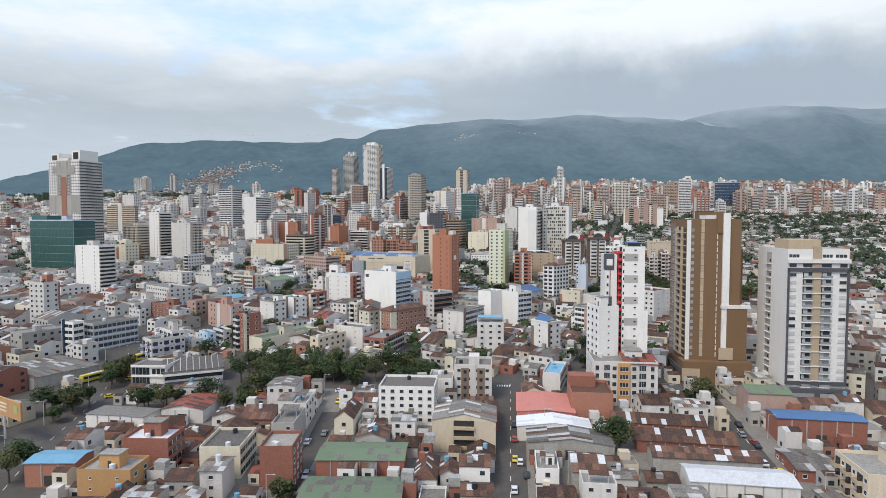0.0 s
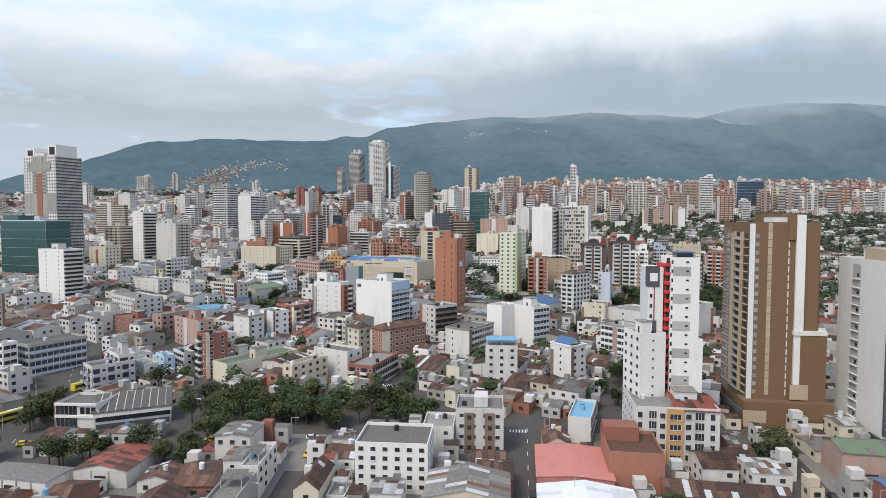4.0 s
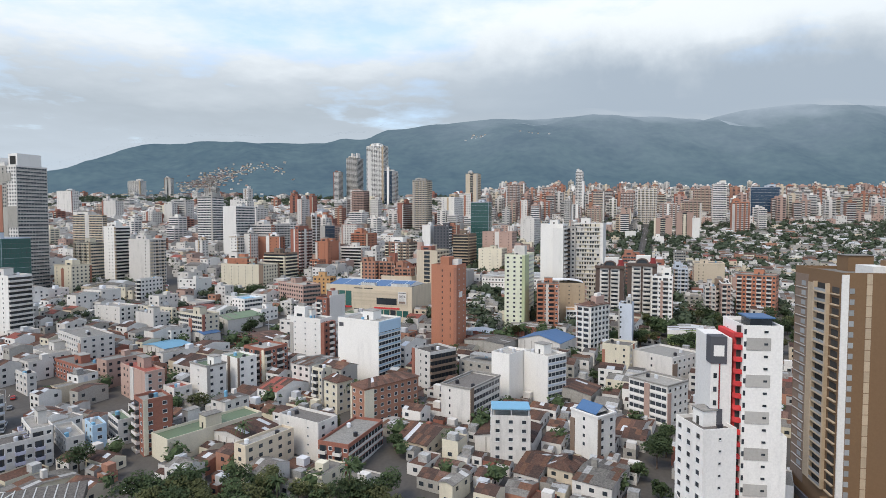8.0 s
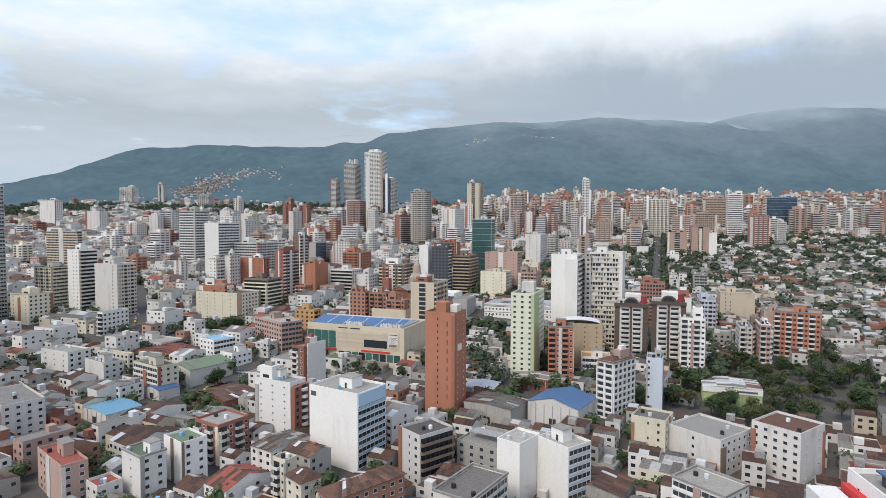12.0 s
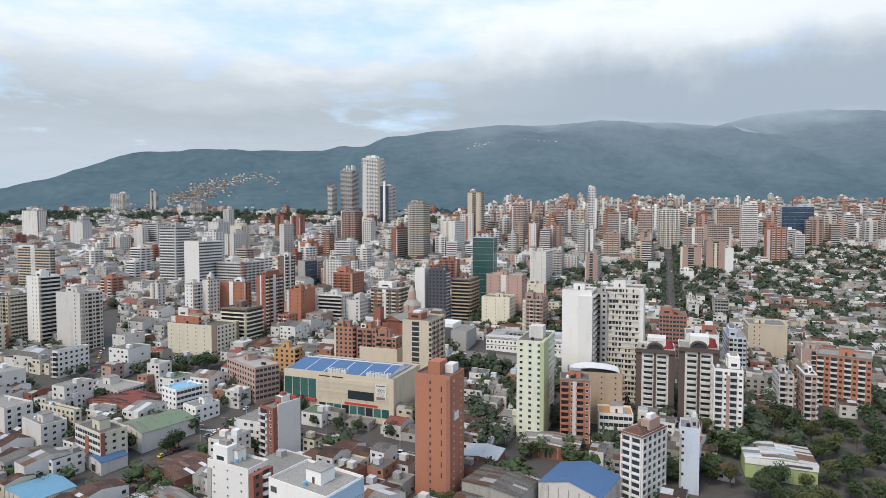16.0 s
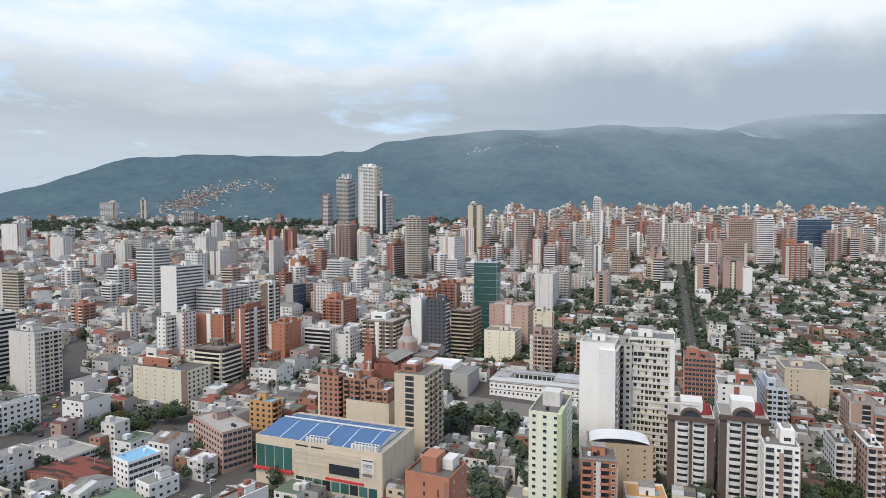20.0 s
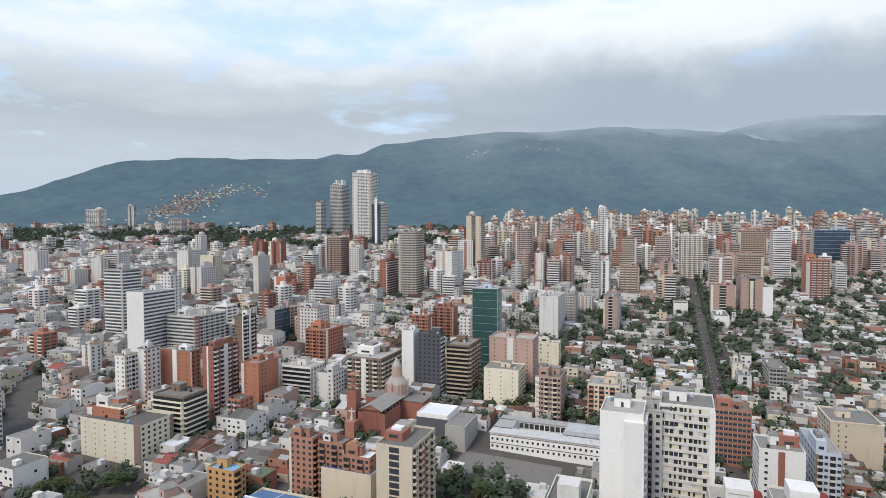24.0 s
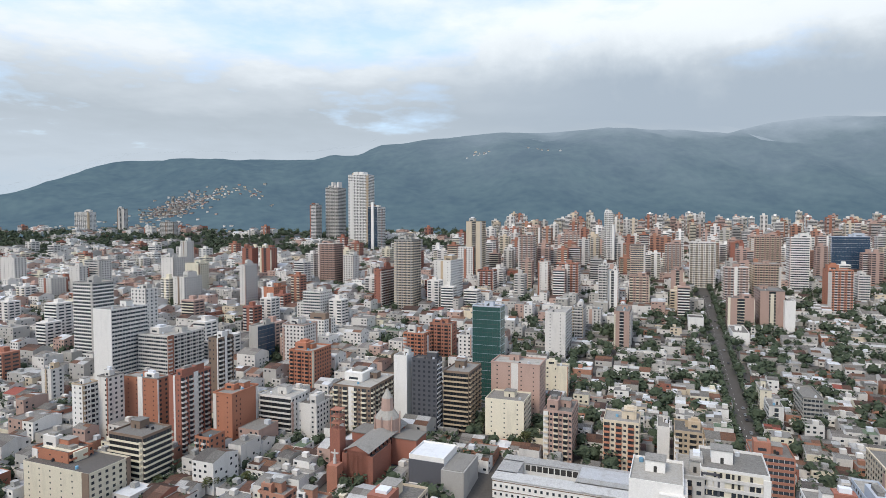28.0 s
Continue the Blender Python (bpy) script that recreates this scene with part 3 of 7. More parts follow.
# low cloud that hides the ridge, with slope haze added as a glowing veil
cm = bpy.data.materials.new("cloud_bank")
cm.use_nodes = True
cN, cL = cm.node_tree.nodes, cm.node_tree.links
cN.clear()
c_out, c_mix, c_tr, c_em = cN.new("ShaderNodeOutputMaterial"), cN.new("ShaderNodeMixShader"), cN.new("ShaderNodeBsdfTransparent"), cN.new("ShaderNodeEmission")
# emission stands for light scattered in cloud and haze
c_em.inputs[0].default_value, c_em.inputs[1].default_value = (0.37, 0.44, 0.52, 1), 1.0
c_uv, c_sep, c_no, c_geo = cN.new("ShaderNodeUVMap"), cN.new("ShaderNodeSeparateXYZ"), cN.new("ShaderNodeTexNoise"), cN.new("ShaderNodeNewGeometry")
c_uv.uv_map = "drape"
c_no.inputs["Scale"].default_value, c_no.inputs["Detail"].default_value, c_no.inputs["Roughness"].default_value = 0.0042, 6, 0.6
cL.new(c_geo.outputs["Position"], c_no.inputs["Vector"])
cL.new(c_uv.outputs[0], c_sep.inputs[0])


def cmath(op, a, b):
    n = cN.new("ShaderNodeMath")
    n.operation = op
    for i, v in enumerate((a, b)):
        if isinstance(v, (int, float)):
            n.inputs[i].default_value = v
        else:
            cL.new(v, n.inputs[i])
    return n.outputs[0]


def cramp(fac, stops):
    n = cN.new("ShaderNodeValToRGB")
    el = n.color_ramp.elements
    while len(el) < len(stops):
        el.new(0.5)
    for e, (p, v) in zip(el, stops):
        e.position, e.color = p, (v, v, v, 1)
    cL.new(fac, n.inputs[0])
    return n.outputs[0]


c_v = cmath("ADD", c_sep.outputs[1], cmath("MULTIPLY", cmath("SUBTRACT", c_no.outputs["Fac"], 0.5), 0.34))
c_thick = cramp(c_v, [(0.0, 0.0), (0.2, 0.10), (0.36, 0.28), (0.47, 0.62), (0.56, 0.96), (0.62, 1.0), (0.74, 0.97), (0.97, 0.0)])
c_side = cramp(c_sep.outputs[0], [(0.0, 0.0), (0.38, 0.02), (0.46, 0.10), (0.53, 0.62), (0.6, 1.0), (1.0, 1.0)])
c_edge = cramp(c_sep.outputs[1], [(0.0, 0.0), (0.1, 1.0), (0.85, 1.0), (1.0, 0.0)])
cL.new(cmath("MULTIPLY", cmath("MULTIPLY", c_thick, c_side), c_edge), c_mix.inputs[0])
cL.new(c_tr.outputs[0], c_mix.inputs[1])
cL.new(c_em.outputs[0], c_mix.inputs[2])
cL.new(c_mix.outputs[0], c_out.inputs[0])
MATS["cloud_bank"] = cm
nx, ny = 160, 34
hv, hf, huv = [], [], []
for j in range(ny + 1):
    v = j / ny
    for i in range(nx + 1):
        x = -3500 + 7000 * i / nx
        if v <= 0.62:
            y = 1720 + 960 * v / 0.62
            z = hill_z(x, y) + 32
        else:
            y = 2680 + 30 * (v - 0.62)
            z = hill_z(x, 2680) + 32 + 420 * (v - 0.62) / 0.38
        hv.append((x, y, z))
        huv.append((i / nx, v))
for j in range(ny):
    for i in range(nx):
        k = j * (nx + 1) + i
        hf.append((k, k + 1, k + nx + 2, k + nx + 1))
me = bpy.data.meshes.new("cloud_drape")
me.from_pydata(hv, [], hf)
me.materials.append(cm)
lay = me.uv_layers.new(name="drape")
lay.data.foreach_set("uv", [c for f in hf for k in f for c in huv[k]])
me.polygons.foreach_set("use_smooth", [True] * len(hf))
bank_ob = tagged(new("backdrop_cloud", me), "thin grey-blue cloud over the mountain ridge, with haze as a glowing veil", "cloud", kind="structure")
bank_ob.visible_shadow = False

# ---- buildings placed one by one ----
bld(-8.6, 208.0, 19.6, 15.4, 13.4, -5, 'bright', "ggn", near=1, name="apartment_block", floors=5, label="white five-storey apartment block with dark windows", tanks=1)
bld(3.6, 227.0, 9.4, 13.0, 9.4, -5, 'white', "ggn", near=1, name="apartment_block", label="pale grey block beside the white apartments")
strips = bld(16.3, 229.5, 14.6, 14.0, 14.0, -5, 'white', "gng", trim='white', near=1, name="apartment_block", label="white block with brown brick vertical strips", tanks=1)
party = bld(57.5, 209.0, 14.5, 17.0, 10.6, -8, 'terra', "nnn", name="commercial_building", label="blank red brick party wall building", deck="tile", tanks=0, big=False)
bays = bld(74.7, 226.5, 23.8, 21.3, 16.6, -8, 'white', "ngg", near=1, name="apartment_block", label="white and orange apartment block with a red tiled edge")
bld(69.6, 234.5, 11.0, 8.6, 35.5, -80, 'bright', "gsn", near=1, name="apartment_block", label="tall white block with a blank wall and side windows", tanks=1)
bld(-82.1, 169.1, 13.5, 10.1, 11.8, -3, 'brick', "nrn", near=1, name="apartment_block", label="raw brick block with pale roof and white window front", deck="whiteroof")
bld(-86.2, 155.3, 14.4, 9.5, 9.6, -3, 'ochre', "sgn", near=1, name="shop_house", label="ochre painted house with barred windows")
bld(-60.6, 170.5, 11.5, 15.4, 9.7, 0, 'cream', "nrn", near=1, name="shop_house", label="cream house with white window bands")
bld(-43.0, 162.6, 9.0, 11.8, 12.6, 0, 'brick', "ngn", near=1, name="apartment_block", label="raw brick block with a yellow street front")
modern = bld(-117.4, 245.2, 14.8, 12.0, 9.2, -4, 'white', "nnn", near=1, name="commercial_building", label="low modern office with a glazed corner and sloping grey roof", tanks=0, big=False, deck="sheet_dark")
OCC.append((-98, 248, 12, 8, 24))
bld(-227.4, 341.5, 11.1, 10.0, 27.4, -18, 'white', "ggn", near=1, name="apartment_tower", label="white apartment tower with a brown window strip")
bld(-169.8, 304.4, 12.8, 23.8, 13.7, -30, 'grey', "rrn", near=0, name="commercial_building", label="modern grey office building with long glass bands", trim='bluegrey', deck="cement_sheet")
bld(-130.8, 281.4, 10.0, 15.8, 10.8, -42, 'white', "bbg", trim='lilac', near=1, name="apartment_block", label="white block with lilac balconies")
bld(-96.8, 304.2, 12.0, 3.5, 16.4, -32, 'brick', "bnn", trim='brick', near=1, name="apartment_block", label="red brick narrow block with balconies")
bld(-88.1, 307.1, 8.8, 12.5, 6.3, -32, 'white', "ggn", near=1, name="shop_house")
bld(-77.1, 300.8, 10.9, 35.7, 7.7, -38, 'cream', "nng", near=1, name="commercial_building", label="long cream hall with green roof", deck="greenroof", tanks=0)
bld(-40.5, 295.2, 18.9, 9.3, 12.6, -32, 'white', "sgn", near=1, name="apartment_block", label="stained white block with few windows")
bld(-24.3, 289.7, 11.0, 24.6, 9.6, -20, 'brick', "brn", trim='white', near=1, name="apartment_block", label="brick block with white balconies")
blue_top = bld(29.2, 290.5, 13.0, 10.0, 15.7, -4, 'white', "gng", near=1, name="apartment_block", label="white five-storey block with a sky blue roof canopy", tanks=0, big=False)
blue_ridge = bld(57.8, 292.5, 11.8, 9.0, 15.2, -55, 'bright', "ngn", near=1, name="apartment_block", label="white block with a bright blue pitched roof", tanks=0, big=False)
bld(51.3, 239.4, 7.1, 20.0, 8.1, -20, 'white', "nrn", near=1, name="apartment_block", label="white house with blue roof and red sign", deck="skyroof")
blank = bld(-28.8, 370.9, 24.5, 16.9, 29.3, -32, 'bright', "nrn", near=0, name="commercial_building", label="white blank-walled building with pale blue front", trim='paleblue', tanks=1)
bld(-180.4, 397, 32.9, 15.6, 15.3, -40, 'white', "ggn", near=1, name="apartment_block", label="white stepped apartment block with square windows")
bld(-165.7, 368.3, 29.6, 10.6, 9.0, -35, 'brick', "gnn", near=1, name="shop_house", label="raw brick house with a dark roof", deck="sheet_dark")
bld(-94.7, 296.1, 9.2, 9.4, 19.0, -45, 'brick', "bgn", trim='white', near=1, name="apartment_block", label="red brick block with balconies and white side wall")
bld(-130.3, 289.0, 15.8, 6.1, 12.6, -45, 'white', "bbn", trim='lilac', near=1, name="apartment_block", label="white block with pale lilac balconies")
bld(-124.6, 296.7, 17.8, 5.6, 6.5, -45, 'white', "ggn", near=1, name="shop_house", label="white shop house with a flat roof")
bld(-116.3, 298.4, 9.9, 4.4, 8.9, -45, 'paleblue', "ggn", near=1, name="shop_house", label="pale blue and pink painted house")
bld(-110.4, 303.4, 11.9, 4.7, 9.0, -45, 'white', "rgn", near=1, name="shop_house", label="white house with a green roof", deck="greenroof")
bld(-195.2, 392.6, 23.8, 12.7, 7.6, -35, 'white', "ggn", near=1, name="shop_house", label="white house with pale window frames")
bld(-210.4, 478, 24.9, 13.1, 12.5, -25, 'white', "sgn", near=0, name="apartment_block", label="white block with a blank front")
bld(-180.1, 475.2, 27.0, 3.5, 11.5, -25, 'cream', "ggn", near=0, name="apartment_block", label="cream three-storey block with even windows")
bld(-178.5, 350.5, 12.6, 3.6, 9.6, -35, 'white', "ggn", near=1, name="apartment_block", label="white block with rows of windows")
bld(2.4, 356.4, 12.8, 15.3, 18.6, -50, 'white', "nBn", trim='coffee', near=1, name="apartment_block", label="grey brick block with a white gable wall")
curved = bld(-61.4, 392.5, 19.6, 9.5, 24.5, -27, 'bright', "snn", near=1, name="apartment_tower", label="white and brick apartment tower with curved balconies")
bld(-78.6, 371.9, 14.5, 14.1, 15.7, -33, 'brick', "bbn", trim='white', near=1, name="apartment_block", label="red brick block with white balcony frames")
bld(-123.2, 343.6, 24.6, 8.1, 14.3, -40, 'rose', "ngn", near=1, name="apartment_block", label="brick block with white side and red roof", deck="redtile")
bld(-95.0, 343.9, 12.8, 9.0, 15.7, -36, 'bright', "sgn", near=1, name="apartment_block", label="white apartment block with green roof deck", deck="greenroof")
bld(-85.4, 354.6, 12.8, 9.6, 15.9, -38, 'bright', "sgn", near=1, name="apartment_block", label="white apartment block with green roof deck", deck="greenroof")
bld(-105.5, 338.0, 8.5, 8.0, 8.0, -36, 'white', "ggn", near=1, name="shop_house", label="white shop house with a dark red roof", deck="redtile")
bld(-45.0, 339.9, 6.3, 5.1, 15.2, -34, 'cream', "bnn", trim='white', near=1, name="apartment_block", label="slim cream block with rounded white balconies")
cream_low = bld(-36.6, 331.7, 9.0, 7.5, 12.7, -44, 'cream', "ggn", near=1, name="apartment_block", label="cream four-storey block with a brown tile roof", tanks=0, big=False)
clay_long = bld(-16.3, 323.2, 8.9, 26.5, 15.2, -47, 'clay', "ggn", near=1, name="apartment_block", label="long terracotta apartment block with a tiled roof", tanks=1, big=False)
bld(34.6, 342.0, 9.0, 13.0, 21.6, -40, 'bright', "nnn", name="apartment_tower", label="white blank-walled apartment slab", near=1)
bld(49.6, 340.0, 14.0, 11.1, 21.6, -54, 'bright', "nrn", trim='bluegrey', near=1, name="apartment_tower", label="white blank-walled tower with window front")
bld(17.6, 323.2, 13.1, 22.9, 15.4, -34, 'white', "nrn", near=1, name="apartment_block", label="stained white block with white window rows")
bld(91.6, 323.7, 17.2, 13.8, 15.7, -54, 'bright', "rgn", trim='bright', near=1, name="apartment_block", label="white block with black framed windows")
bld(92.5, 376.3, 13.1, 12.8, 15.7, -34, 'cream', "ngn", near=1, name="apartment_block", label="cream and white block with blank wall")
bld(112.1, 369.1, 21.6, 22.0, 13.7, -55, 'white', "ngn", near=1, name="apartment_block", label="white low block")
bld(138.0, 361.5, 17.3, 19.2, 18.6, -55, 'white', "gsn", near=1, name="apartment_block", label="white block with brown tiled roof", deck="tile")
bld(195.5, 376.3, 10.7, 20.0, 28.1, -30, 'lilac', "ggg", near=1, name="apartment_tower", label="grey and lilac apartment tower")
brick_white = bld(-62.0, 446.0, 9.0, 14.5, 24.5, -35, 'brick', "bnn", trim='white', near=1, name="apartment_tower", label="brick tower with a blank white side wall", tanks=1)
rounded = bld(89.0, 414.6, 8.5, 18.0, 26.5, -48, 'bright', "vvn", near=1, name="apartment_tower", label="white apartment tower with rounded window corners", tanks=0, big=False)
bld(109.5, 421.0, 7.2, 12.0, 26.0, -22, 'bluegrey', "nsn", near=1, name="apartment_tower", label="pale blue-grey slab beside the rounded tower", tanks=1)
orange_tower = bld(9.6, 418.3, 15.0, 14.0, 48.0, -24, 'orange', "nsn", near=1, name="apartment_tower", label="tall orange brick apartment tower", trim='orange', tanks=0, big=False)
pale_tower = bld(56.9, 477.5, 12.8, 30.0, 46.7, -20.5, 'ivory', "ggn", near=1, name="apartment_tower", label="pale green apartment tower with small windows")
bld(73.5, 465.8, 13.5, 12.0, 29.8, -12, 'orange', "bgn", trim='orange', near=1, name="apartment_block", label="orange brick block with green side")
vaulted = bld(88.5, 488.5, 27.0, 13.0, 26.0, -12, 'tan', "sbn", trim='rose', name="commercial_building", label="brown block with an arched grey roof", deck="slab", tanks=0, big=False)
bld(95.0, 473.5, 16.0, 14.0, 11.0, -12, 'bright', "rnn", name="commercial_building", label="white low office with window band", deck="ochre")
bld(149.2, 473.1, 12.5, 20.0, 33.4, -20.5, 'bright', "bgg", trim='white', near=1, name="apartment_tower", label="white apartment tower with ochre strip and brick side")
bld(231.8, 510.4, 24.7, 20.0, 28.3, -35, 'orange', "bgn", near=0, trim='white', name="apartment_block", label="stepped orange brick apartment block")
bld(203.5, 504.3, 11.3, 20.0, 21.3, -20.5, 'coffee', "bbn", trim='white', name="apartment_block")
bld(319.5, 545.3, 4.1, 20.0, 17.8, -20.5, 'white', "nnn", name="commercial_building", label="white windowless hall", tanks=0)
bld(-312.3, 593, 20.5, 18.6, 22.7, -20.5, 'cream', "sgn", near=0, name="apartment_block", label="cream block with a painted billboard")
bld(-316.7, 623.5, 19.1, 15.7, 38.1, -20.5, 'cream', "brn", trim='beige', name="apartment_tower", label="cream and tan apartment tower")
bld(-430.8, 811.8, 50.2, 6.3, 44.6, -20.5, 'tan', "rrn", trim='beige', name="apartment_tower", label="tan office tower with a flat crown")
bld(-290.7, 623.1, 12.9, 16.8, 52.3, -20.5, 'bright', "nBn", trim='white', name="apartment_tower", label="white apartment tower with curved balcony bands")
bld(-259.5, 615.9, 24.6, 18.1, 42.1, -20.5, 'white', "nbn", trim='beige', name="apartment_tower", label="white and salmon apartment tower")
bld(-165.0, 608.9, 45.0, 22.2, 21.2, -20.5, 'cream', "sgn", name="apartment_block", label="cream apartment block")
bld(-228.4, 762.2, 18.2, 32.1, 60.1, -20.5, 'bright', "nrn", name="apartment_tower", label="tall white apartment tower", trim='white')
bld(-175.8, 614.8, 25.4, 13.4, 25.1, -20.5, 'orange', "sbn", trim='orange', name="apartment_block", label="orange brick apartment block")
bld(-142.9, 627.2, 23.2, 18.6, 28.1, -20.5, 'coffee', "BBb", trim='cream', near=0, name="apartment_block", label="brown brick apartment block with cream balcony bands")
bld(-132.8, 664.2, 8.8, 23.7, 45.5, -20.5, 'brick', "nbn", trim='white', near=0, name="apartment_tower", label="brick apartment tower with white blank side")
bld(-111.7, 640.1, 9.7, 12.2, 19.6, -20.5, 'orange', "bgn", trim='white', near=0, name="apartment_block", label="orange and white apartment block")
bld(-108.4, 671.1, 13.6, 23.1, 32.6, -20.5, 'orange', "snn", near=0, name="apartment_block", label="orange brick slab")
bld(-88.2, 555.2, 15.5, 8.4, 18.8, -20.5, 'ochre', "gbn", near=0, name="apartment_block", label="ochre apartment block with blue roof", deck="skyroof")
bld(-100.8, 525.1, 35.1, 14.9, 19.1, -45, 'rose', "grn", near=0, name="commercial_building", label="pink-brown corner building")
bld(-52.8, 565.3, 13.3, 8.6, 29.6, -20.5, 'clay', "gbn", near=0, name="apartment_tower", label="brown brick apartment tower")
bld(-36.8, 557.7, 13.3, 9.4, 30.6, -20.5, 'clay', "bgn", near=0, name="apartment_tower", label="brown brick apartment tower")
bld(-23.9, 552.2, 14.0, 9.8, 26.4, -20.5, 'clay', "bgn", trim='clay', near=0, name="apartment_tower", label="terracotta apartment tower with pale roof", deck="whiteroof")
bld(-1.2, 534, 16.5, 25.6, 42.6, -20.5, 'beige', "kbn", trim='beige', near=0, name="apartment_tower", label="beige apartment tower with balconies")
bld(-82.7, 682.7, 23.1, 18.0, 25.8, -20.5, 'white', "Bgn", trim='white', near=0, name="apartment_block", label="white apartment block with balcony bands")
bld(-62.9, 682.4, 13.9, 20.6, 21.5, -20.5, 'white', "ngn", near=0, name="apartment_block")
bld(-84.7, 761.3, 19.5, 26.3, 29.3, -20.5, 'orange', "bgn", trim='orange', near=0, name="apartment_block", label="orange apartment block")
bld(-138.1, 813.4, 9.0, 22.4, 31.8, -20.5, 'grey', "nCn", near=0, name="office_tower", label="dark blue glass office block")
bld(-111.9, 824.4, 19.1, 20.0, 21.4, -20.5, 'white', "ggn", near=0, name="apartment_block")
bld(-107.1, 870.2, 34.9, 19.2, 21.4, -20.5, 'white', "ggn", name="apartment_block")
bld(-111.7, 906.7, 20.3, 21.3, 38.7, -20.5, 'white', "rgn", name="office_tower", label="grey and white office block")
bld(-34.0, 699, 26.4, 38.0, 28.4, -20.5, 'coffee', "bbn", trim='cream', name="apartment_block", label="brown apartment block with cream balconies")
bld(-9.2, 694.5, 9.0, 11.0, 46.0, -20.5, 'bright', "nnn", name="apartment_tower", label="white blank slab beside the black tower")
bld(5.8, 688.2, 16.9, 9.1, 45.7, -20.5, 'dark', "grn", trim='bright', name="office_tower", label="black and white apartment tower")
bld(28.6, 696.4, 16.7, 26.3, 36.9, -20.5, 'coffee', "Bbn", trim='tan', name="office_tower", label="brown tower with dark window bands and tan slabs")
bld(48.2, 737.9, 20.4, 12.2, 67.0, -20.5, 'bluegrey', "ccn", name="office_tower", label="green glass office tower")
bld(65.7, 705.5, 31.8, 20.0, 38.1, -20.5, 'rose', "sgn", trim='beige', name="apartment_block", label="wide brick block with a beige crown")
bld(56.4, 681.2, 24.0, 20.6, 24.4, -20.5, 'cream', "sgn", name="apartment_block", label="cream block with narrow windows")
bld(84.2, 657.6, 15.8, 24.4, 28.3, -20.5, 'rose', "bgn", trim='beige', name="apartment_block", label="salmon brick block with curved roof")
big_left = bld(86.6, 513.8, 16.0, 20.0, 63.5, -22, 'bright', "nbn", trim='white', near=0, name="apartment_tower", label="tall white apartment tower with blank front", tanks=1)
big_right = bld(113.8, 519.4, 20.0, 20.0, 64.0, -22, 'bright', "png", trim='white', near=0, name="apartment_tower", label="tall white apartment tower with patterned dark windows", tanks=1)
twin_a = bld(121.4, 492.8, 18.4, 20.0, 37.2, -20.5, 'white', "ngs", trim='white', near=0, name="apartment_tower", label="white and brown tower with an arched crown")
twin_b = bld(141.0, 486.9, 18.4, 20.0, 39.5, -20.5, 'white', "ngs", trim='white', near=0, name="apartment_tower", label="white and brown tower with an arched crown")
bld(100.6, 521.5, 8.5, 18.0, 61.0, -22, 'grey', "bnn", trim='coffee', near=0, name="apartment_tower", label="grey recessed core between two white towers", tanks=0)
bld(172.6, 601.1, 17.8, 20.0, 30.3, -20.5, 'terra', "rrr", trim='terra', name="apartment_block", label="red brick apartment block with long balconies")
bld(174.3, 558.7, 19.0, 20.0, 27.9, -20.5, 'bright', "ngg", name="apartment_block", label="white stepped block")
bld(199.6, 567.7, 10.3, 35.4, 25.2, -20.5, 'bluegrey', "bbg", trim='white', name="apartment_block", label="white and grey block with framed bays")
bld(238.2, 602.1, 24.0, 27.8, 23.6, -20.5, 'beige', "ngg", name="apartment_block", label="beige and orange block")
bld(193.0, 501.1, 6.8, 20.5, 21.8, -20.5, 'white', "bbg", trim='white', name="apartment_block")
bld(198.2, 490.1, 5.4, 22.0, 25.8, -20.5, 'rose', "bbg", trim='white', name="apartment_block", label="brick and white block with balconies")
bld(243.0, 556.4, 14.2, 20.5, 18.7, -20.5, 'rose', "kgg", trim='white', name="apartment_block", label="round-topped pink and white block")
bld(-283.4, 818.2, 23.3, 19.8, 67.0, -20.5, 'grey', "rrn", trim='bright', name="apartment_tower", label="grey and white banded apartment tower")
bld(-240.8, 820.1, 16.1, 13.1, 61.2, -20.5, 'white', "ggn", name="apartment_tower", label="white apartment tower with a dark side")
bld(-198.1, 668.7, 8.7, 10.1, 37.1, -20.5, 'bright', "nbn", trim='white', name="apartment_tower", label="white slab with a blank wall")
bld(-185.6, 674.3, 8.0, 11.2, 39.9, -20.5, 'white', "ngn", name="apartment_tower")
bld(-256.4, 725.3, 9.5, 9.1, 26.1, -20.5, 'white', "kgn", trim='white', name="apartment_block", label="white block with a dark window strip")
bld(-169.0, 683.7, 27.4, 8.8, 35.9, -20.5, 'orange', "sgn", name="apartment_block", label="orange brick block")
bld(-131.2, 707.2, 7.9, 14.4, 53.6, -20.5, 'coffee', "nbn", trim='white', name="apartment_tower", label="brown and white apartment tower")
bld(-196.1, 774.2, 29.3, 36.4, 37.8, -20.5, 'white', "rbn", trim='white', name="apartment_block", label="white block with framed terraces")
bld(-25.7, 983.3, 21.9, 25.8, 79.1, -20.5, 'grey', "bbn", trim='beige', name="apartment_tower", label="tall grey tower with a winged crown and two masts")
bld(-54.0, 1004.8, 8.9, 36.2, 42.7, -20.5, 'brick', "nbn", trim='white', name="apartment_tower", label="red brick and white tower")
bld(-140.9, 1119.6, 25.3, 22.7, 55.0, -20.5, 'rose', "bbn", trim='rose', name="apartment_tower", label="salmon brick apartment tower")
bld(-112.1, 1114.9, 15.3, 16.1, 39.6, -20.5, 'white', "ggn", name="apartment_tower")
bld(-262.2, 1151.2, 17.0, 13.1, 44.0, -20.5, 'brick', "kgn", trim='brick', name="apartment_tower", label="red brick tower")
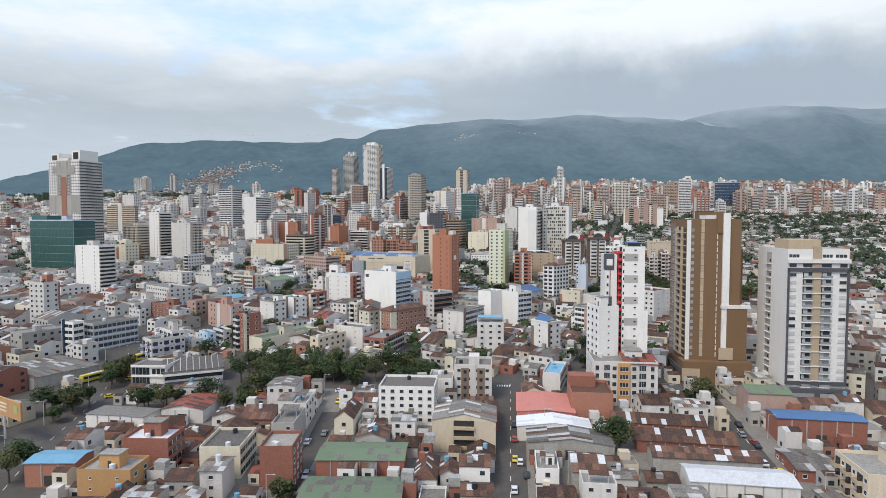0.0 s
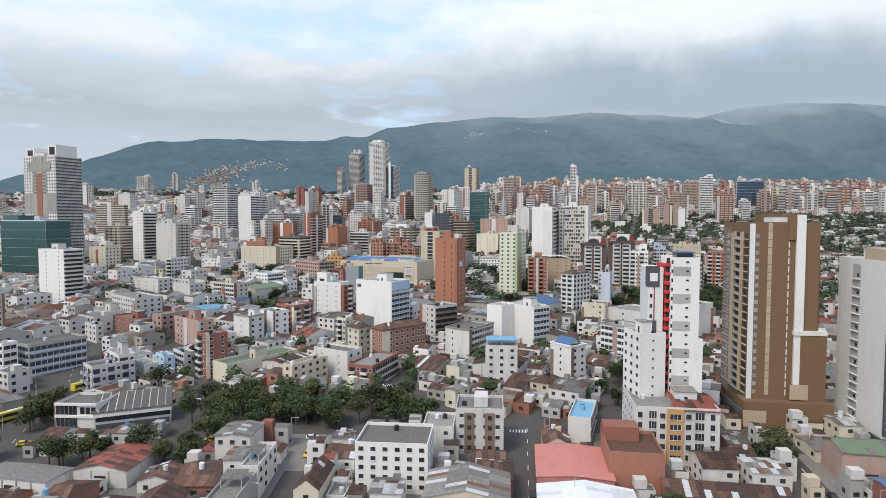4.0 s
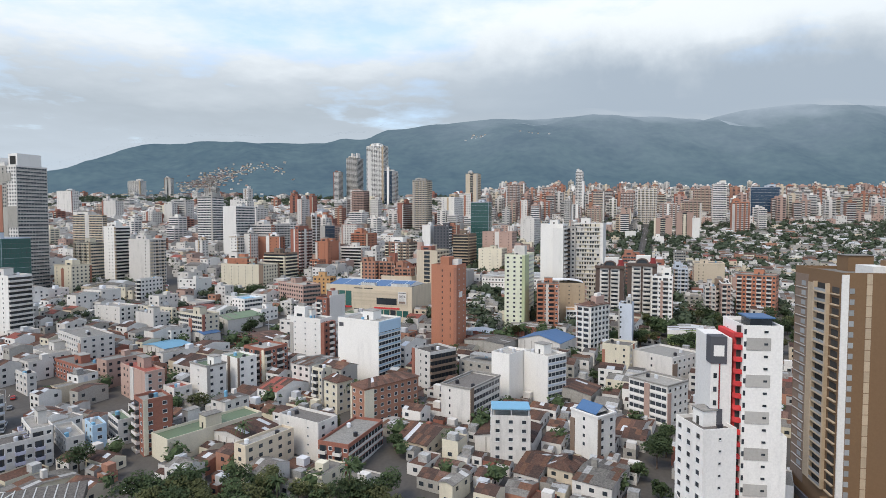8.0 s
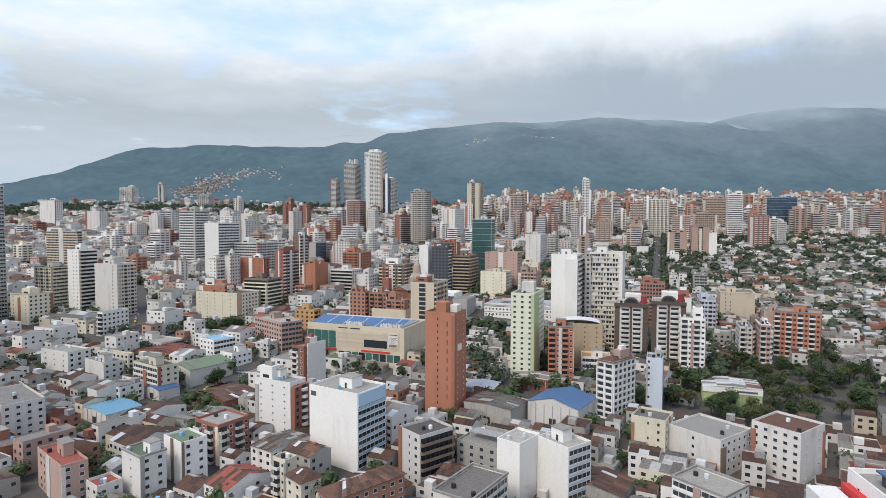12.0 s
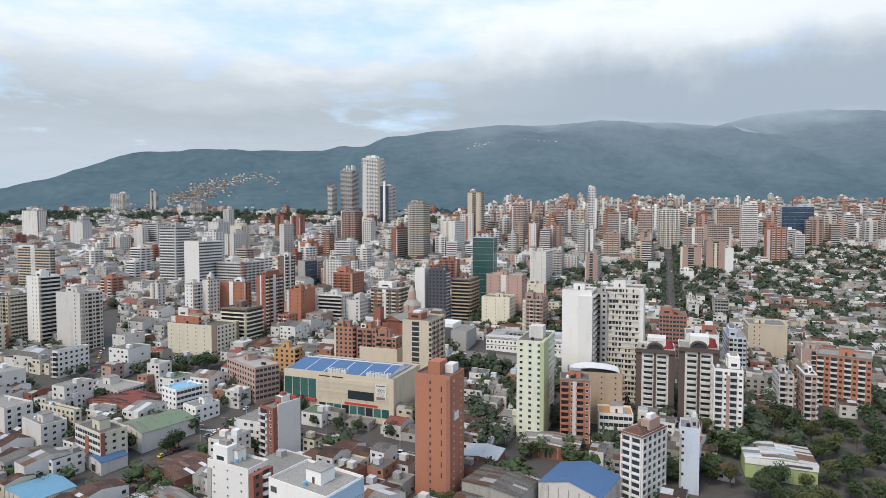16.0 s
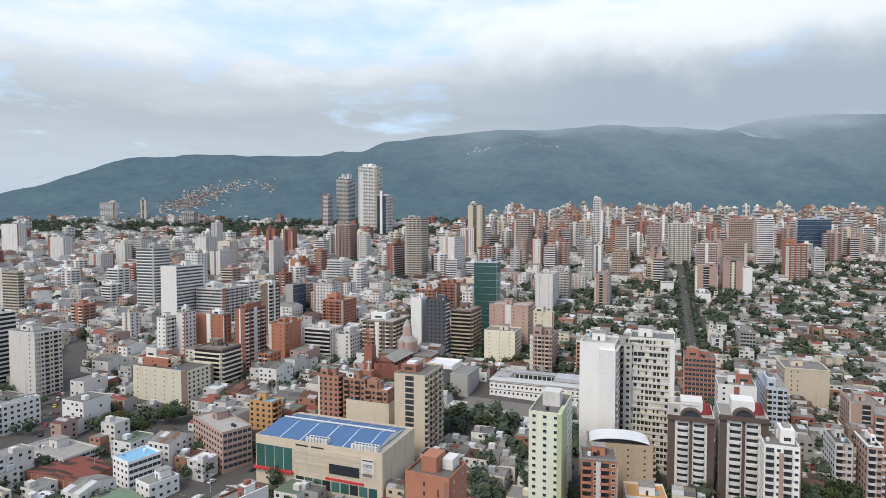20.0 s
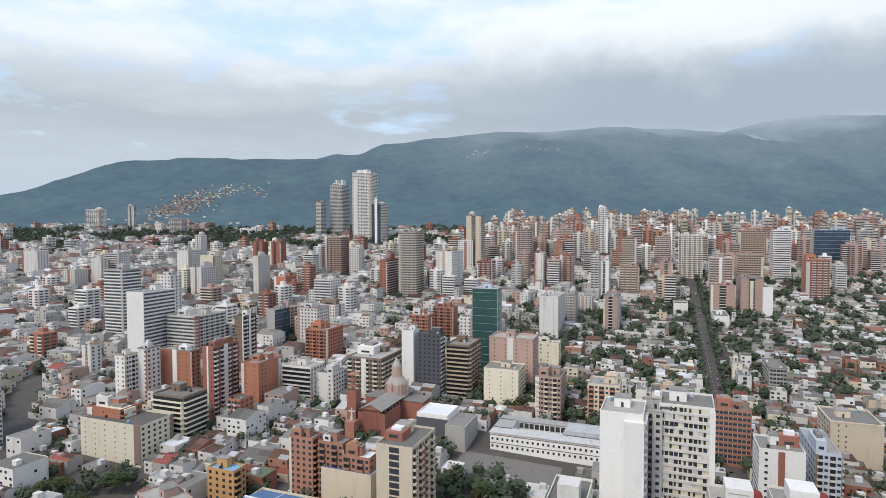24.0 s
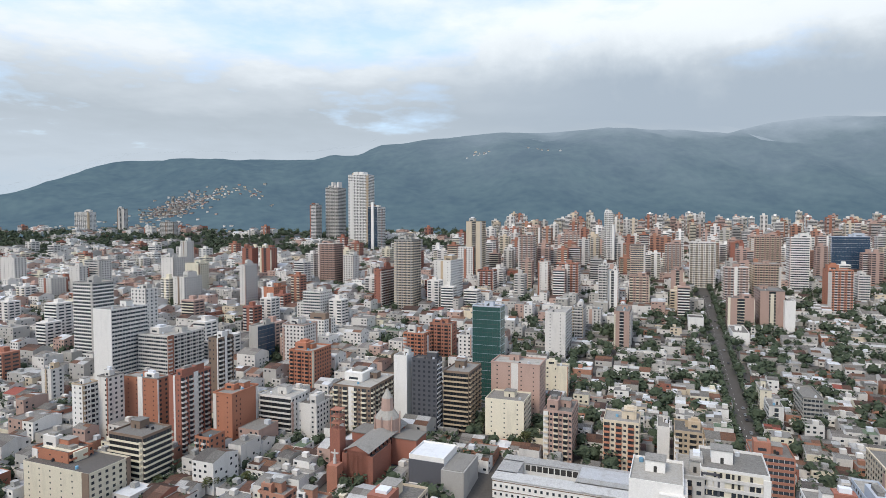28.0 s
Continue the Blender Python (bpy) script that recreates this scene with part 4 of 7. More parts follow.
bld(-236.4, 1152.9, 17.8, 16.2, 44.0, -20.5, 'brick', "kgn", trim='brick', name="apartment_tower", label="red brick tower")
bld(-209.6, 990.5, 8.1, 20.9, 49.4, -20.5, 'white', "sgn", name="apartment_tower")
bld(-175.8, 976.6, 16.2, 24.0, 27.6, -20.5, 'orange', "ngn", name="apartment_block")
bld(-125.6, 909.4, 7.5, 14.4, 26.6, -20.5, 'white', "ggn", name="apartment_block")
bld(20.8, 1014.8, 21.0, 43.4, 50.8, -20.5, 'bright', "sgn", name="apartment_tower", label="bright white apartment tower")
bld(50.8, 1133.5, 22.1, 38.2, 48.4, -20.5, 'white', "ggn", name="apartment_tower")
bld(70.1, 1058.3, 20.0, 20.0, 30.4, -20.5, 'brick', "bbn", trim='white', name="apartment_block", label="red block with white balcony columns")
bld(59.1, 1125, 21.9, 20.0, 84.3, -20.5, 'beige', "kbn", trim='beige', name="apartment_tower")
bld(129.2, 1124, 19.8, 20.0, 65.1, -20.5, 'rose', "bbn", trim='white', name="apartment_tower")
bld(158.3, 1248.1, 20.9, 20.0, 62.0, -20.5, 'rose', "brn", trim='beige', name="apartment_tower", label="salmon banded apartment tower")
bld(216.2, 1248, 24.1, 20.0, 51.4, -20.5, 'rose', "bbn", trim='white', name="apartment_tower")
bld(138.3, 1034.2, 12.0, 20.0, 44.9, -20.5, 'white', "nbn", trim='white', name="apartment_tower", label="white slab tower")
bld(166.5, 1030.7, 26.0, 20.0, 43.9, -20.5, 'terra', "bbn", trim='white', name="apartment_tower", label="brick tower with white balcony columns")
bld(118.2, 838.7, 17.5, 39.3, 37.8, -20.5, 'white', "sgn", name="office_tower", label="pale grey hotel block with small windows")
bld(146.1, 883.9, 9.7, 26.6, 29.3, -20.5, 'white', "bbn", trim='white', name="apartment_tower")
bld(167.3, 917.5, 19.1, 19.3, 18.1, -20.5, 'white', "ggn", name="apartment_block")
bld(98.2, 744.3, 16.9, 10.0, 22.0, -20.5, 'cream', "nnn", name="apartment_block", label="cream blank block with blue awning")
bld(115.5, 644.9, 18.8, 20.0, 27.3, -20.5, 'beige', "bgn", trim='orange', name="apartment_block", label="beige apartment block with orange balconies")
bld(139.0, 646.6, 6.3, 20.0, 23.6, -20.5, 'white', "nnn", name="apartment_block", label="white blank slab")
bld(149.5, 639.2, 14.0, 20.0, 24.3, -20.5, 'tan', "bbn", trim='tan', name="apartment_block", label="brown brick block with grey roof")
bld(198.4, 989.7, 9.4, 20.0, 49.0, -20.5, 'white', "bbn", trim='white', name="apartment_tower")
bld(209.7, 990.1, 11.2, 20.0, 42.6, -20.5, 'bright', "kbn", trim='white', name="apartment_tower", label="white tower with an arched top")
bld(239.9, 991, 20.9, 20.0, 36.4, -20.5, 'rose', "bbn", trim='cream', name="apartment_tower")
bld(181.9, 861, 13.1, 42.7, 32.7, -20.5, 'rose', "kbn", trim='white', name="apartment_block")
bld(364.7, 1020.8, 25.3, 20.0, 40.5, -20.5, 'rose', "bbb", trim='white', name="apartment_tower")
bld(315.9, 913.1, 23.7, 20.0, 30.3, -20.5, 'rose', "kgg", trim='cream', name="apartment_tower")
bld(403.9, 1026.8, 28.3, 33.5, 43.8, -20.5, 'rose', "bbb", trim='beige', name="apartment_tower")
bld(347.7, 917.8, 21.4, 43.9, 37.7, -20.5, 'rose', "kgg", trim='cream', name="apartment_tower")
bld(355.6, 898.7, 9.1, 28.4, 31.7, -20.5, 'bright', "nnn", name="apartment_tower", label="white blank slab")
bld(468.1, 1069.2, 21.1, 27.9, 69.4, -20.5, 'bright', "rrr", trim='bright', name="apartment_tower", label="bright white tall tower with window bands")
bld(454.9, 973.3, 23.6, 24.1, 46.9, -20.5, 'orange', "bbs", trim='white', name="apartment_tower", label="orange brick tower with white columns")
bld(508.0, 1009.4, 11.6, 18.7, 32.9, -20.5, 'white', "rrr", trim='white', name="apartment_tower")
bld(587.0, 1146.4, 45.7, 16.1, 59.9, -20.5, 'bluegrey', "Crr", trim='bright', name="apartment_tower", label="blue glass and white tower")
bld(492.7, 1190.1, 39.0, 20.0, 54.6, -20.5, 'rose', "bbb", trim='beige', name="apartment_tower")
bld(452.6, 1194.7, 18.1, 20.0, 44.5, -20.5, 'brick', "kgg", trim='white', name="apartment_tower")
bld(358.7, 1097.2, 31.2, 20.0, 59.7, -20.5, 'white', "bnn", trim='beige', name="apartment_tower")
bld(307.8, 1051.4, 15.4, 20.0, 31.6, -20.5, 'rose', "kgg", trim='cream', name="apartment_tower")
bld(341.3, 1153.1, 21.7, 20.0, 49.7, -20.5, 'rose', "bbg", trim='white', name="apartment_tower")
bld(279.9, 1117, 19.0, 20.0, 53.5, -20.5, 'rose', "rrn", trim='beige', name="apartment_tower")
bld(268.8, 907.5, 14.1, 20.0, 12.4, -20.5, 'bright', "nnn", name="commercial_building", label="white box building", tanks=0)
bld(295.3, 874.4, 14.0, 43.7, 9.4, -20.5, 'bright', "nnn", name="commercial_building", label="white box building", tanks=0)
bld(225.4, 690.9, 8.2, 20.0, 15.9, -20.5, 'white', "kgg", trim='white', name="apartment_block", label="white five-storey block with tall windows")
bld(236.2, 722.5, 6.8, 20.0, 14.4, -20.5, 'cream', "ngg", name="apartment_block")
bld(254.7, 703.8, 11.1, 31.0, 17.9, -20.5, 'concrete', "rrr", name="apartment_block")
bld(-105.2, 810.8, 20.7, 19.9, 33.6, -20.5, 'white', "ggn", name="apartment_block")
bld(-5.5, 797, 18.0, 16.1, 30.7, -20.5, 'orange', "bgn", trim='orange', name="apartment_block", label="orange stepped block")
bld(15.4, 820.7, 19.3, 14.3, 31.1, -20.5, 'terra', "bgn", name="apartment_block")
bld(36.4, 808, 11.2, 18.0, 25.7, -20.5, 'white', "ggn", name="apartment_block")
bld(-338.4, 1120.1, 10.7, 12.4, 58.0, -20.5, 'white', "ggn", name="apartment_tower")
bld(-343.6, 1093.5, 19.8, 25.2, 40.6, -20.5, 'white', "sgn", name="apartment_block")
bld(-299.0, 1059.3, 21.4, 17.7, 38.8, -20.5, 'cream', "sgn", name="apartment_block")
bld(-281.8, 994.6, 16.4, 27.4, 35.4, -20.5, 'white', "sgn", name="apartment_block")
bld(-425.7, 1060.2, 25.6, 17.5, 42.5, -20.5, 'white', "rgn", trim='white', name="apartment_block")
bld(-437.9, 1041.5, 17.2, 13.0, 38.2, -20.5, 'white', "sgn", name="apartment_block")
bld(-463.8, 1031.7, 21.9, 20.9, 26.0, -20.5, 'white', "ggn", name="apartment_block")
white_tower = bld(151.1, 234.1, 22.2, 27.2, 58.6, -8, 'bright', "ngn", near=1, name="apartment_tower", label="white apartment tower with black frame and beige strip", z_first=9.0, floors=15, tanks=1)
brown_tower = bld(121.4, 256.3, 22.0, 25.9, 68.9, -8, 'brown', "nnn", near=1, trim='tan', name="apartment_tower", label="brown apartment tower with a white vertical fin", tanks=0)
mall = bld(-39.1, 505.3, 65.4, 33.7, 20.7, -20.5, 'beige', "nnn", name="shopping_mall", label="beige stone shopping mall with blue metal roof", tanks=0, deck="slab", big=False, z0=23.4)
apt1 = bld(-845.3, 1707.5, 45.5, 20.4, 48.5, -20.5, 'white', "bgn", trim='white', name="apartment_tower", label="white twin slab tower below the hills")
bld(-754.2, 1703.9, 22.0, 10.9, 55.9, -20.5, 'grey', "kgn", name="apartment_tower", label="slim grey tower below the hills")
bld(-640.2, 1610.2, 21.7, 13.7, 21.9, -20.5, 'white', "ggn", name="apartment_tower", label="white tower below the hills")
bld(-595.1, 1603.1, 37.8, 13.9, 35.4, -20.5, 'grey', "bgn", trim='white', name="apartment_tower", label="grey and white tower below the hills")
tall_a = bld(-151.4, 1485.8, 43.4, 28.2, 140.5, -20.5, 'bright', "bbn", trim='bright', name="apartment_tower", label="tallest white apartment tower with dense balconies")
tall_b = bld(-217.2, 1562.8, 29.3, 34.1, 111.3, -20.5, 'grey', "bbn", trim='white', name="apartment_tower", label="tall grey and white unfinished tower")
tall_c = bld(-110.9, 1400.7, 19.8, 31.8, 83.4, -20.5, 'bright', "Cbn", trim='bright', name="apartment_tower", label="tower of dark blue glass with white piers")
bld(-255.2, 1539.5, 14.0, 22.9, 77.2, -20.5, 'white', "rbn", trim='white', name="apartment_tower", label="slim white tower")
tower_b = bld(275.6, 1245.3, 12.3, 20.0, 84.9, -20.5, 'bright', "bbn", trim='bright', name="apartment_tower", label="slim white stepped tower")
bld(-696.6, 1180.5, 38.5, 14.5, 50.4, -20.5, 'white', "sgn", name="apartment_tower", label="broad white stepped tower")
bld(-571.9, 1109.2, 31.9, 16.2, 37.8, -20.5, 'white', "sgn", name="apartment_block", label="white stepped block")
church = bld(-24.4, 629.8, 17.9, 20.0, 16.4, -20.5, 'brick', "nnn", name="church", label="red brick church nave with grey roof", tanks=0, deck="slab", big=False)
audit = bld(11.1, 628.2, 19.2, 20.0, 16.5, -20.5, 'bright', "nnn", name="auditorium", label="white and black school auditorium", tanks=0, big=False, deck="whiteroof")
bld(-140.5, 443.1, 22.7, 11.3, 15.4, -34, 'cream', "rgn", trim='white', near=1, name="apartment_block", label="cream four-storey apartment block with dark windows")
bld(-131.5, 502, 13.8, 15.5, 12.7, -34, 'bright', "grn", near=1, name="commercial_building", label="white building with a blue metal roof", deck="skyroof")
bld(-115.9, 489.7, 11.3, 13.7, 8.1, -34, 'bright', "ggn", near=1, name="shop_house", label="white three-storey shop house")
bld(-176.1, 457.9, 20.7, 10.7, 12.5, -34, 'white', "ngn", near=1, name="apartment_block", label="white block with a cream side wall")
bld(-182.7, 523.8, 35.1, 17.6, 5.9, -25, 'white', "grn", near=0, name="commercial_building", label="long white low building with gabled walls")
bld(-229.1, 558.7, 5.4, 20.9, 16.7, -20.5, 'bright', "Bgn", trim='white', near=0, name="commercial_building", label="white shop with rounded white bands")

# the beige gabled hall beside the street
hall = bld(10.5, 186, 20, 15, 10.0, -6, "beige", "nnn", near=1, name="commercial_building", label="beige gabled building with a recessed balcony bay", tanks=0, big=False)
part("roof", gable(20, 15, 10.0, 2.2, "cement_sheet", "beige", "y", 0.3), hall, "grey cement-sheet gable roof")
for k in range(3):
    add_box(hall, "balcony", -3.4, 3.4, -8.5, -7.4, 1.2 + k * 3.1, 2.1 + k * 3.1, "tan")
    add_box(hall, "opening", -3.2, 3.2, -7.6, -7.4, 2.1 + k * 3.1, 3.9 + k * 3.1, "shade")

# details of the white tower: black frame, balconies beside a tan strip, podium, roof house
W, D, H = 22.2, 27.2, 58.6
yf, xw = -D / 2, -W / 2
RT = random.Random(21)
for x0, x1, z0, z1 in ((xw, xw + 0.6, 6.4, 51.0), (-xw - 0.6, -xw, 6.4, 51.0), (xw, -xw, 49.9, 51.3), (xw, -xw, 5.4, 6.9)):
    add_box(white_tower, "frame_band", x0, x1, yf - 0.7, yf + 0.1, z0, z1, "dark", "black cladding band")
add_box(white_tower, "centre_strip", xw + 9.0, xw + 12.2, yf - 0.3, yf + 0.1, 6.9, H + 1.0, "tan", "tan vertical strip")
add_box(white_tower, "roof_house", xw + 0.5, xw + 12.2, yf + 1, yf + 13, H - 1, H + 3.6, "tan", "tan roof house")
add_box(white_tower, "cornice", xw - 0.3, 0.3 - xw, yf - 0.9, yf + 0.1, 53.2, 54.7, "bright")
add_box(white_tower, "podium", xw - 0.6, 0.6 - xw, yf - 2.5, yf + 6, -3, 4.4, "dark", "black podium")
for x0, x1 in ((xw + 0.8, xw + 9.8), (xw + 12, -xw - 0.6)):
    add_box(white_tower, "shop_front", x0, x1, yf - 2.58, yf - 2.4, 0.4, 2.7, "railglass")
for k in range(16):
    z = 4.5 if k == 15 else 7.0 + k * 2.86
    for x0, x1 in ((xw + 5.5, xw + 9.0), (xw + 12.2, xw + 16.0)):
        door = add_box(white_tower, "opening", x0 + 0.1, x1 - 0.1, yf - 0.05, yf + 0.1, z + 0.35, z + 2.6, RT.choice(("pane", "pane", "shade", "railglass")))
        slab = add_box(white_tower, "balcony_slab", x0, x1, yf - 1.1, yf, z, z + 0.36, "bright")
        add_box(slab, "glass_rail", x0 + 0.05, x1 - 0.05, yf - 1.1, yf - 1.0, z + 0.36, z + 1.3, "railglass")
        add_box(door, "curtain", x0 + 0.5, x0 + 1.1 + RT.random(), yf - 0.1, yf, z + 0.4, z + 2.4, "shutter")
    if k % 2 == 0 and k < 15:
        add_box(white_tower, "slab_edge", xw + 9.0, xw + 12.2, yf - 0.6, yf, z, z + 0.36, "bright")
    for x in (xw + 0.7, xw + 18.9):
        pane = add_box(white_tower, "window", x, x + 2.5, yf - 0.1, yf + 0.1, z + 0.9, z + 2.1, RT.choice(("shutter", "shutter", "shutter", "pane")))
        add_box(pane, "sill", x - 0.1, x + 2.6, yf - 0.2, yf, z + 0.75, z + 0.9, "grey")
for x0, x1 in ((0.4, 4.2), (12.6, 16.2), (17.2, 21.4)):
    for c in range(3):
        q = xw + x0 + c * (x1 - x0) / 3
        add_box(white_tower, "window", q + 0.08, q + (x1 - x0) / 3 - 0.08, yf - 0.05, yf + 0.1, 55.3, 56.5, "pane")
for x0, x1 in ((0.6, 3.2), (5.6, 8.9), (12.4, 15.9), (19, 21.6)):
    add_box(white_tower, "window", xw + x0, xw + x1, yf - 0.05, yf + 0.1, 51.5, 53.0, "pane")
# the wall is flat here; a grey strip carries the recess's shade
add_box(white_tower, "side_recess", xw - 0.04, xw + 0.1, 0.5, 5.0, 2, H - 2, "grey", "grey strip standing for the shaded recess between side walls")
for k in range(18):
    z = 3 + k * 2.86
    add_box(white_tower, "side_slab", xw - 0.6, xw, 0.3, 5.0, z, z + 0.25, "bright")
    if k % 2:
        add_box(white_tower, "window", xw - 0.1, xw + 0.1, 1.2, 2.4, z + 0.9, z + 2.0, "pane")

# details of the brown tower
W, D, H = 22.0, 25.9, 68.9
yf = -D / 2
add_box(brown_tower, "fin", 3.4, 6.2, yf - 0.9, yf + 3, 14, H + 2.5, "bright", "white vertical fin")
add_box(brown_tower, "crown", 1.0, 3.4, yf - 0.5, yf + 6, H - 6, H + 3, "brown")
add_box(brown_tower, "crown", -3.4, 1.0, yf + 1, yf + 9, H - 1, H + 1.6, "bright")
xw = -W / 2
add_box(brown_tower, "grey_strip", xw - 0.06, xw + 0.1, 4.8, 12.6, 6, H - 2, "coffee", "dark grey-brown side wall")
add_box(brown_tower, "tan_strip", xw - 0.25, xw + 0.1, 0.4, 4.6, 9, H - 4, "tan", "tan side strip")
add_box(brown_tower, "lobby_band", xw - 2.4, xw - 1.9, yf - 2, 6, 3.2, 5.2, "dark")
for k in range(20):
    z = 9.5 + k * 2.8
    m = M()
    for y0, y1, zz0, zz1 in ((-7, -6.3, 0, 2.8), (-0.3, 0.4, 0, 2.8), (-6.3, -0.3, 0, 0.45)):
        m.box(xw - 0.9, xw, y0, y1, z + zz0, z + zz1, "tan")
    m.box(xw - 0.85, xw - 0.78, -6.3, -0.3, z + 0.45, z + 1.2, "railglass")
    part("balcony", m, brown_tower, "tan framed balcony")
    # dark sheets give these flat openings their shade
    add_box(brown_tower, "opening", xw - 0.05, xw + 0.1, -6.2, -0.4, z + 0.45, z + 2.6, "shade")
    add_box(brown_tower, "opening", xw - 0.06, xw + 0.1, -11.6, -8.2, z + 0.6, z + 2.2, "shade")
    add_box(brown_tower, "balcony_slab", xw - 0.6, xw, -11.8, -8.0, z + 0.2, z + 0.5, "tan")
    pane = add_box(brown_tower, "window", xw - 0.14, xw, 6.2, 8.6, z + 0.8, z + 2.2, "railglass")
    add_box(pane, "sill", xw - 0.3, xw, 5.4, 12.0, z + 0.1, z + 0.3, "grey")
    add_box(brown_tower, "window", xw + 1.7, xw + 2.9, yf - 0.1, yf + 0.1, z + 0.8, z + 2.2, "railglass")
    add_box(brown_tower, "mullion", xw + 1.55, xw + 1.7, yf - 0.2, yf + 0.1, z, z + 2.8, "coffee")
add_box(brown_tower, "edge_strip", -W / 2 - 0.1, -W / 2 + 1.5, yf - 0.25, yf + 0.2, 6, H - 0.5, "bright", "white corner strip")
add_box(brown_tower, "wing", 6.2, 13.2, yf + 4, yf + 20, -3, H - 13, "brown")
add_box(brown_tower, "wing", 5.4, 13.5, yf - 1.2, yf + 14, -3, H - 38, "brown")
add_box(brown_tower, "wing_cap", 3.0, 13.6, yf - 1.4, yf + 2, H - 38, H - 36.6, "bright")
add_box(brown_tower, "podium", -W / 2 - 2, W / 2 + 4, yf - 4, yf + 4, -3, 8.5, "brown", "brown podium")
add_box(brown_tower, "entrance", -W / 2 - 2.3, -W / 2 + 5, yf - 4.3, yf - 3.9, 0, 5.5, "tan")
add_box(brown_tower, "plaque", 2.3, 8.0, yf - 1.5, yf - 1.1, 9, 14, "tan")
for k in range(21):
    z = 10 + k * 2.8
    add_box(brown_tower, "panel", -5.3, -4.0, yf - 0.12, yf + 0.1, z, z + 2.62, "tan")
    add_box(brown_tower, "panel", 1.2, 1.5, yf - 0.12, yf + 0.1, z, z + 2.0, "bright")

# the white tower with red balconies
red_white = bld(81.9, 237.8, 8.2, 13, 59.0, -8, "bright", "ngs", near=1, name="apartment_tower", label="white apartment tower with red curved balconies", tanks=1, floors=20, big=False)
red_white.scale = (1.07, 1.07, 1.0)
yf = -6.5
add_box(red_white, "wing", -10.2, -5.8, yf + 1.5, 6.5, -3, 55.5, "bright", "lower white wing")
add_box(red_white, "core", -5.3, -3.95, yf + 1.4, 6.0, -3, 56.5, "redpaint", "red stair core")
for k in range(20):
    z = 1 + k * 2.9
    m = M()
    m.tube(-4.5, yf + 1.2, 1.15, z, z + 0.25, "redpaint", 12)
    m.tube(-4.5, yf + 1.2, 1.15, z + 0.25, z + 0.95, "redpaint", 12, r2=1.12)
    m.box(-5.0, -4.1, yf + 1.2, yf + 1.42, z + 1.0, z + 2.6, "shade")
    part("balcony", m, red_white, "red curved balcony")
    if k % 3 == 0 and k > 2:
        add_box(red_white, "panel", -3.4, 1.6, yf - 0.12, yf + 0.1, z, z + 2.9, "grey", "grey wall panel")
    add_box(red_white, "window", 0.2, 1.0, yf - 0.15, yf + 0.1, z + 1.2, z + 1.7, "pane")
    add_box(red_white, "window", -3.9, -3.4, yf - 0.06, yf + 0.1, z + 0.8, z + 2.0, "pane")
add_box(red_white, "black_panel", -10.35, -6.9, yf + 1.3, yf + 4.5, 49.4, 55.9, "dark", "black corner panel")
add_box(red_white, "white_square", -9.7, -7.5, yf + 1.2, yf + 1.4, 51.2, 53.8, "bright")
add_box(red_white, "black_panel", -10.35, -7.6, yf + 1.3, yf + 3.5, 33.5, 38.5, "dark", "black corner panel")
add_box(red_white, "maroon_line", -8.5, -8.2, yf + 1.4, yf + 1.6, 38.5, 49.4, "maroon")
for k in range(14):
    add_box(red_white, "window", -9.6, -8.9, yf + 1.4, yf + 1.6, 3 + k * 3.3, 4.2 + k * 3.3, "pane")
add_box(red_white, "roof_terrace", -1.6, 3.0, -3.4, 2, 58.0, 60.2, "pane", "dark glazed roof terrace")
add_box(red_white, "terrace_roof", -2.2, 3.4, -4.2, 2.6, 60.2, 60.5, "bluemetal", "blue terrace roof")
add_box(red_white, "annex", 4.1, 5.4, yf, 5, -3, 33, "bright")

# the slabs at the left: an unfinished tower and a green glass block before it
unfinished = bld(-363, 598, 42, 26, 108, -20.5, "white", "grn", trim="concrete", name="apartment_tower", label="unfinished grey and white tower with open top floors", tanks=0, z0=26)
# proud panel in darker concrete, toned to look like a shaded recess
add_box(unfinished, "recess", -9.5, 9.5, -13.25, -12.9, 0, 108, "concrete", "bare concrete centre panel, its darker grey standing for recess shade")
add_box(unfinished, "core", -3.5, 3.5, -13.6, -12.5, 0, 92, "terra", "bare brick centre strip")
add_box(unfinished, "open_floor", -15, 15, -13.5, -12.6, 95, 102, "concrete", "bare concrete floor")
for x0, x1 in ((-21, -9.5), (9.5, 21)):
    add_box(unfinished, "bare_wall", x0, x1, -13.2, -12.9, 56, 74, "concrete", "unpainted concrete wall")
for i in range(34):
    for u in (-7.6, -5.2, 4.4, 6.8):
        if i not in (31, 32, 33) or u in (-5.2, 4.4):
            add_box(unfinished, "window", u, u + 1.2, -13.4, -13.1, 2.2 + i * 3.1, 3.6 + i * 3.1, "pane") if i > 22 else None
for x0, x1, h1 in ((-20, -9, 116), (-8, 4, 111), (9, 20, 118)):
    add_box(unfinished, "crown", x0, x1, -11, 9, 107, h1, "bright")
    # dark plate on the solid crown, coloured as a shaded opening
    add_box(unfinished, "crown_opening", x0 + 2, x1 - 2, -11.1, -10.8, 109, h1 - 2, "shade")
green_block = bld(-349, 552, 56, 22, 50, -20.5, "bluegrey", "ccn", name="office_tower", label="green glass office block with stepped top", tanks=0, floors=13)
add_box(green_block, "step", -28, -8, -9, 9, 50, 54, "greenglass")
bld(-256.5, 444, 24, 14, 38, -20.5, "bright", "nBn", trim="white", name="apartment_block", label="white office block with white balcony bands")

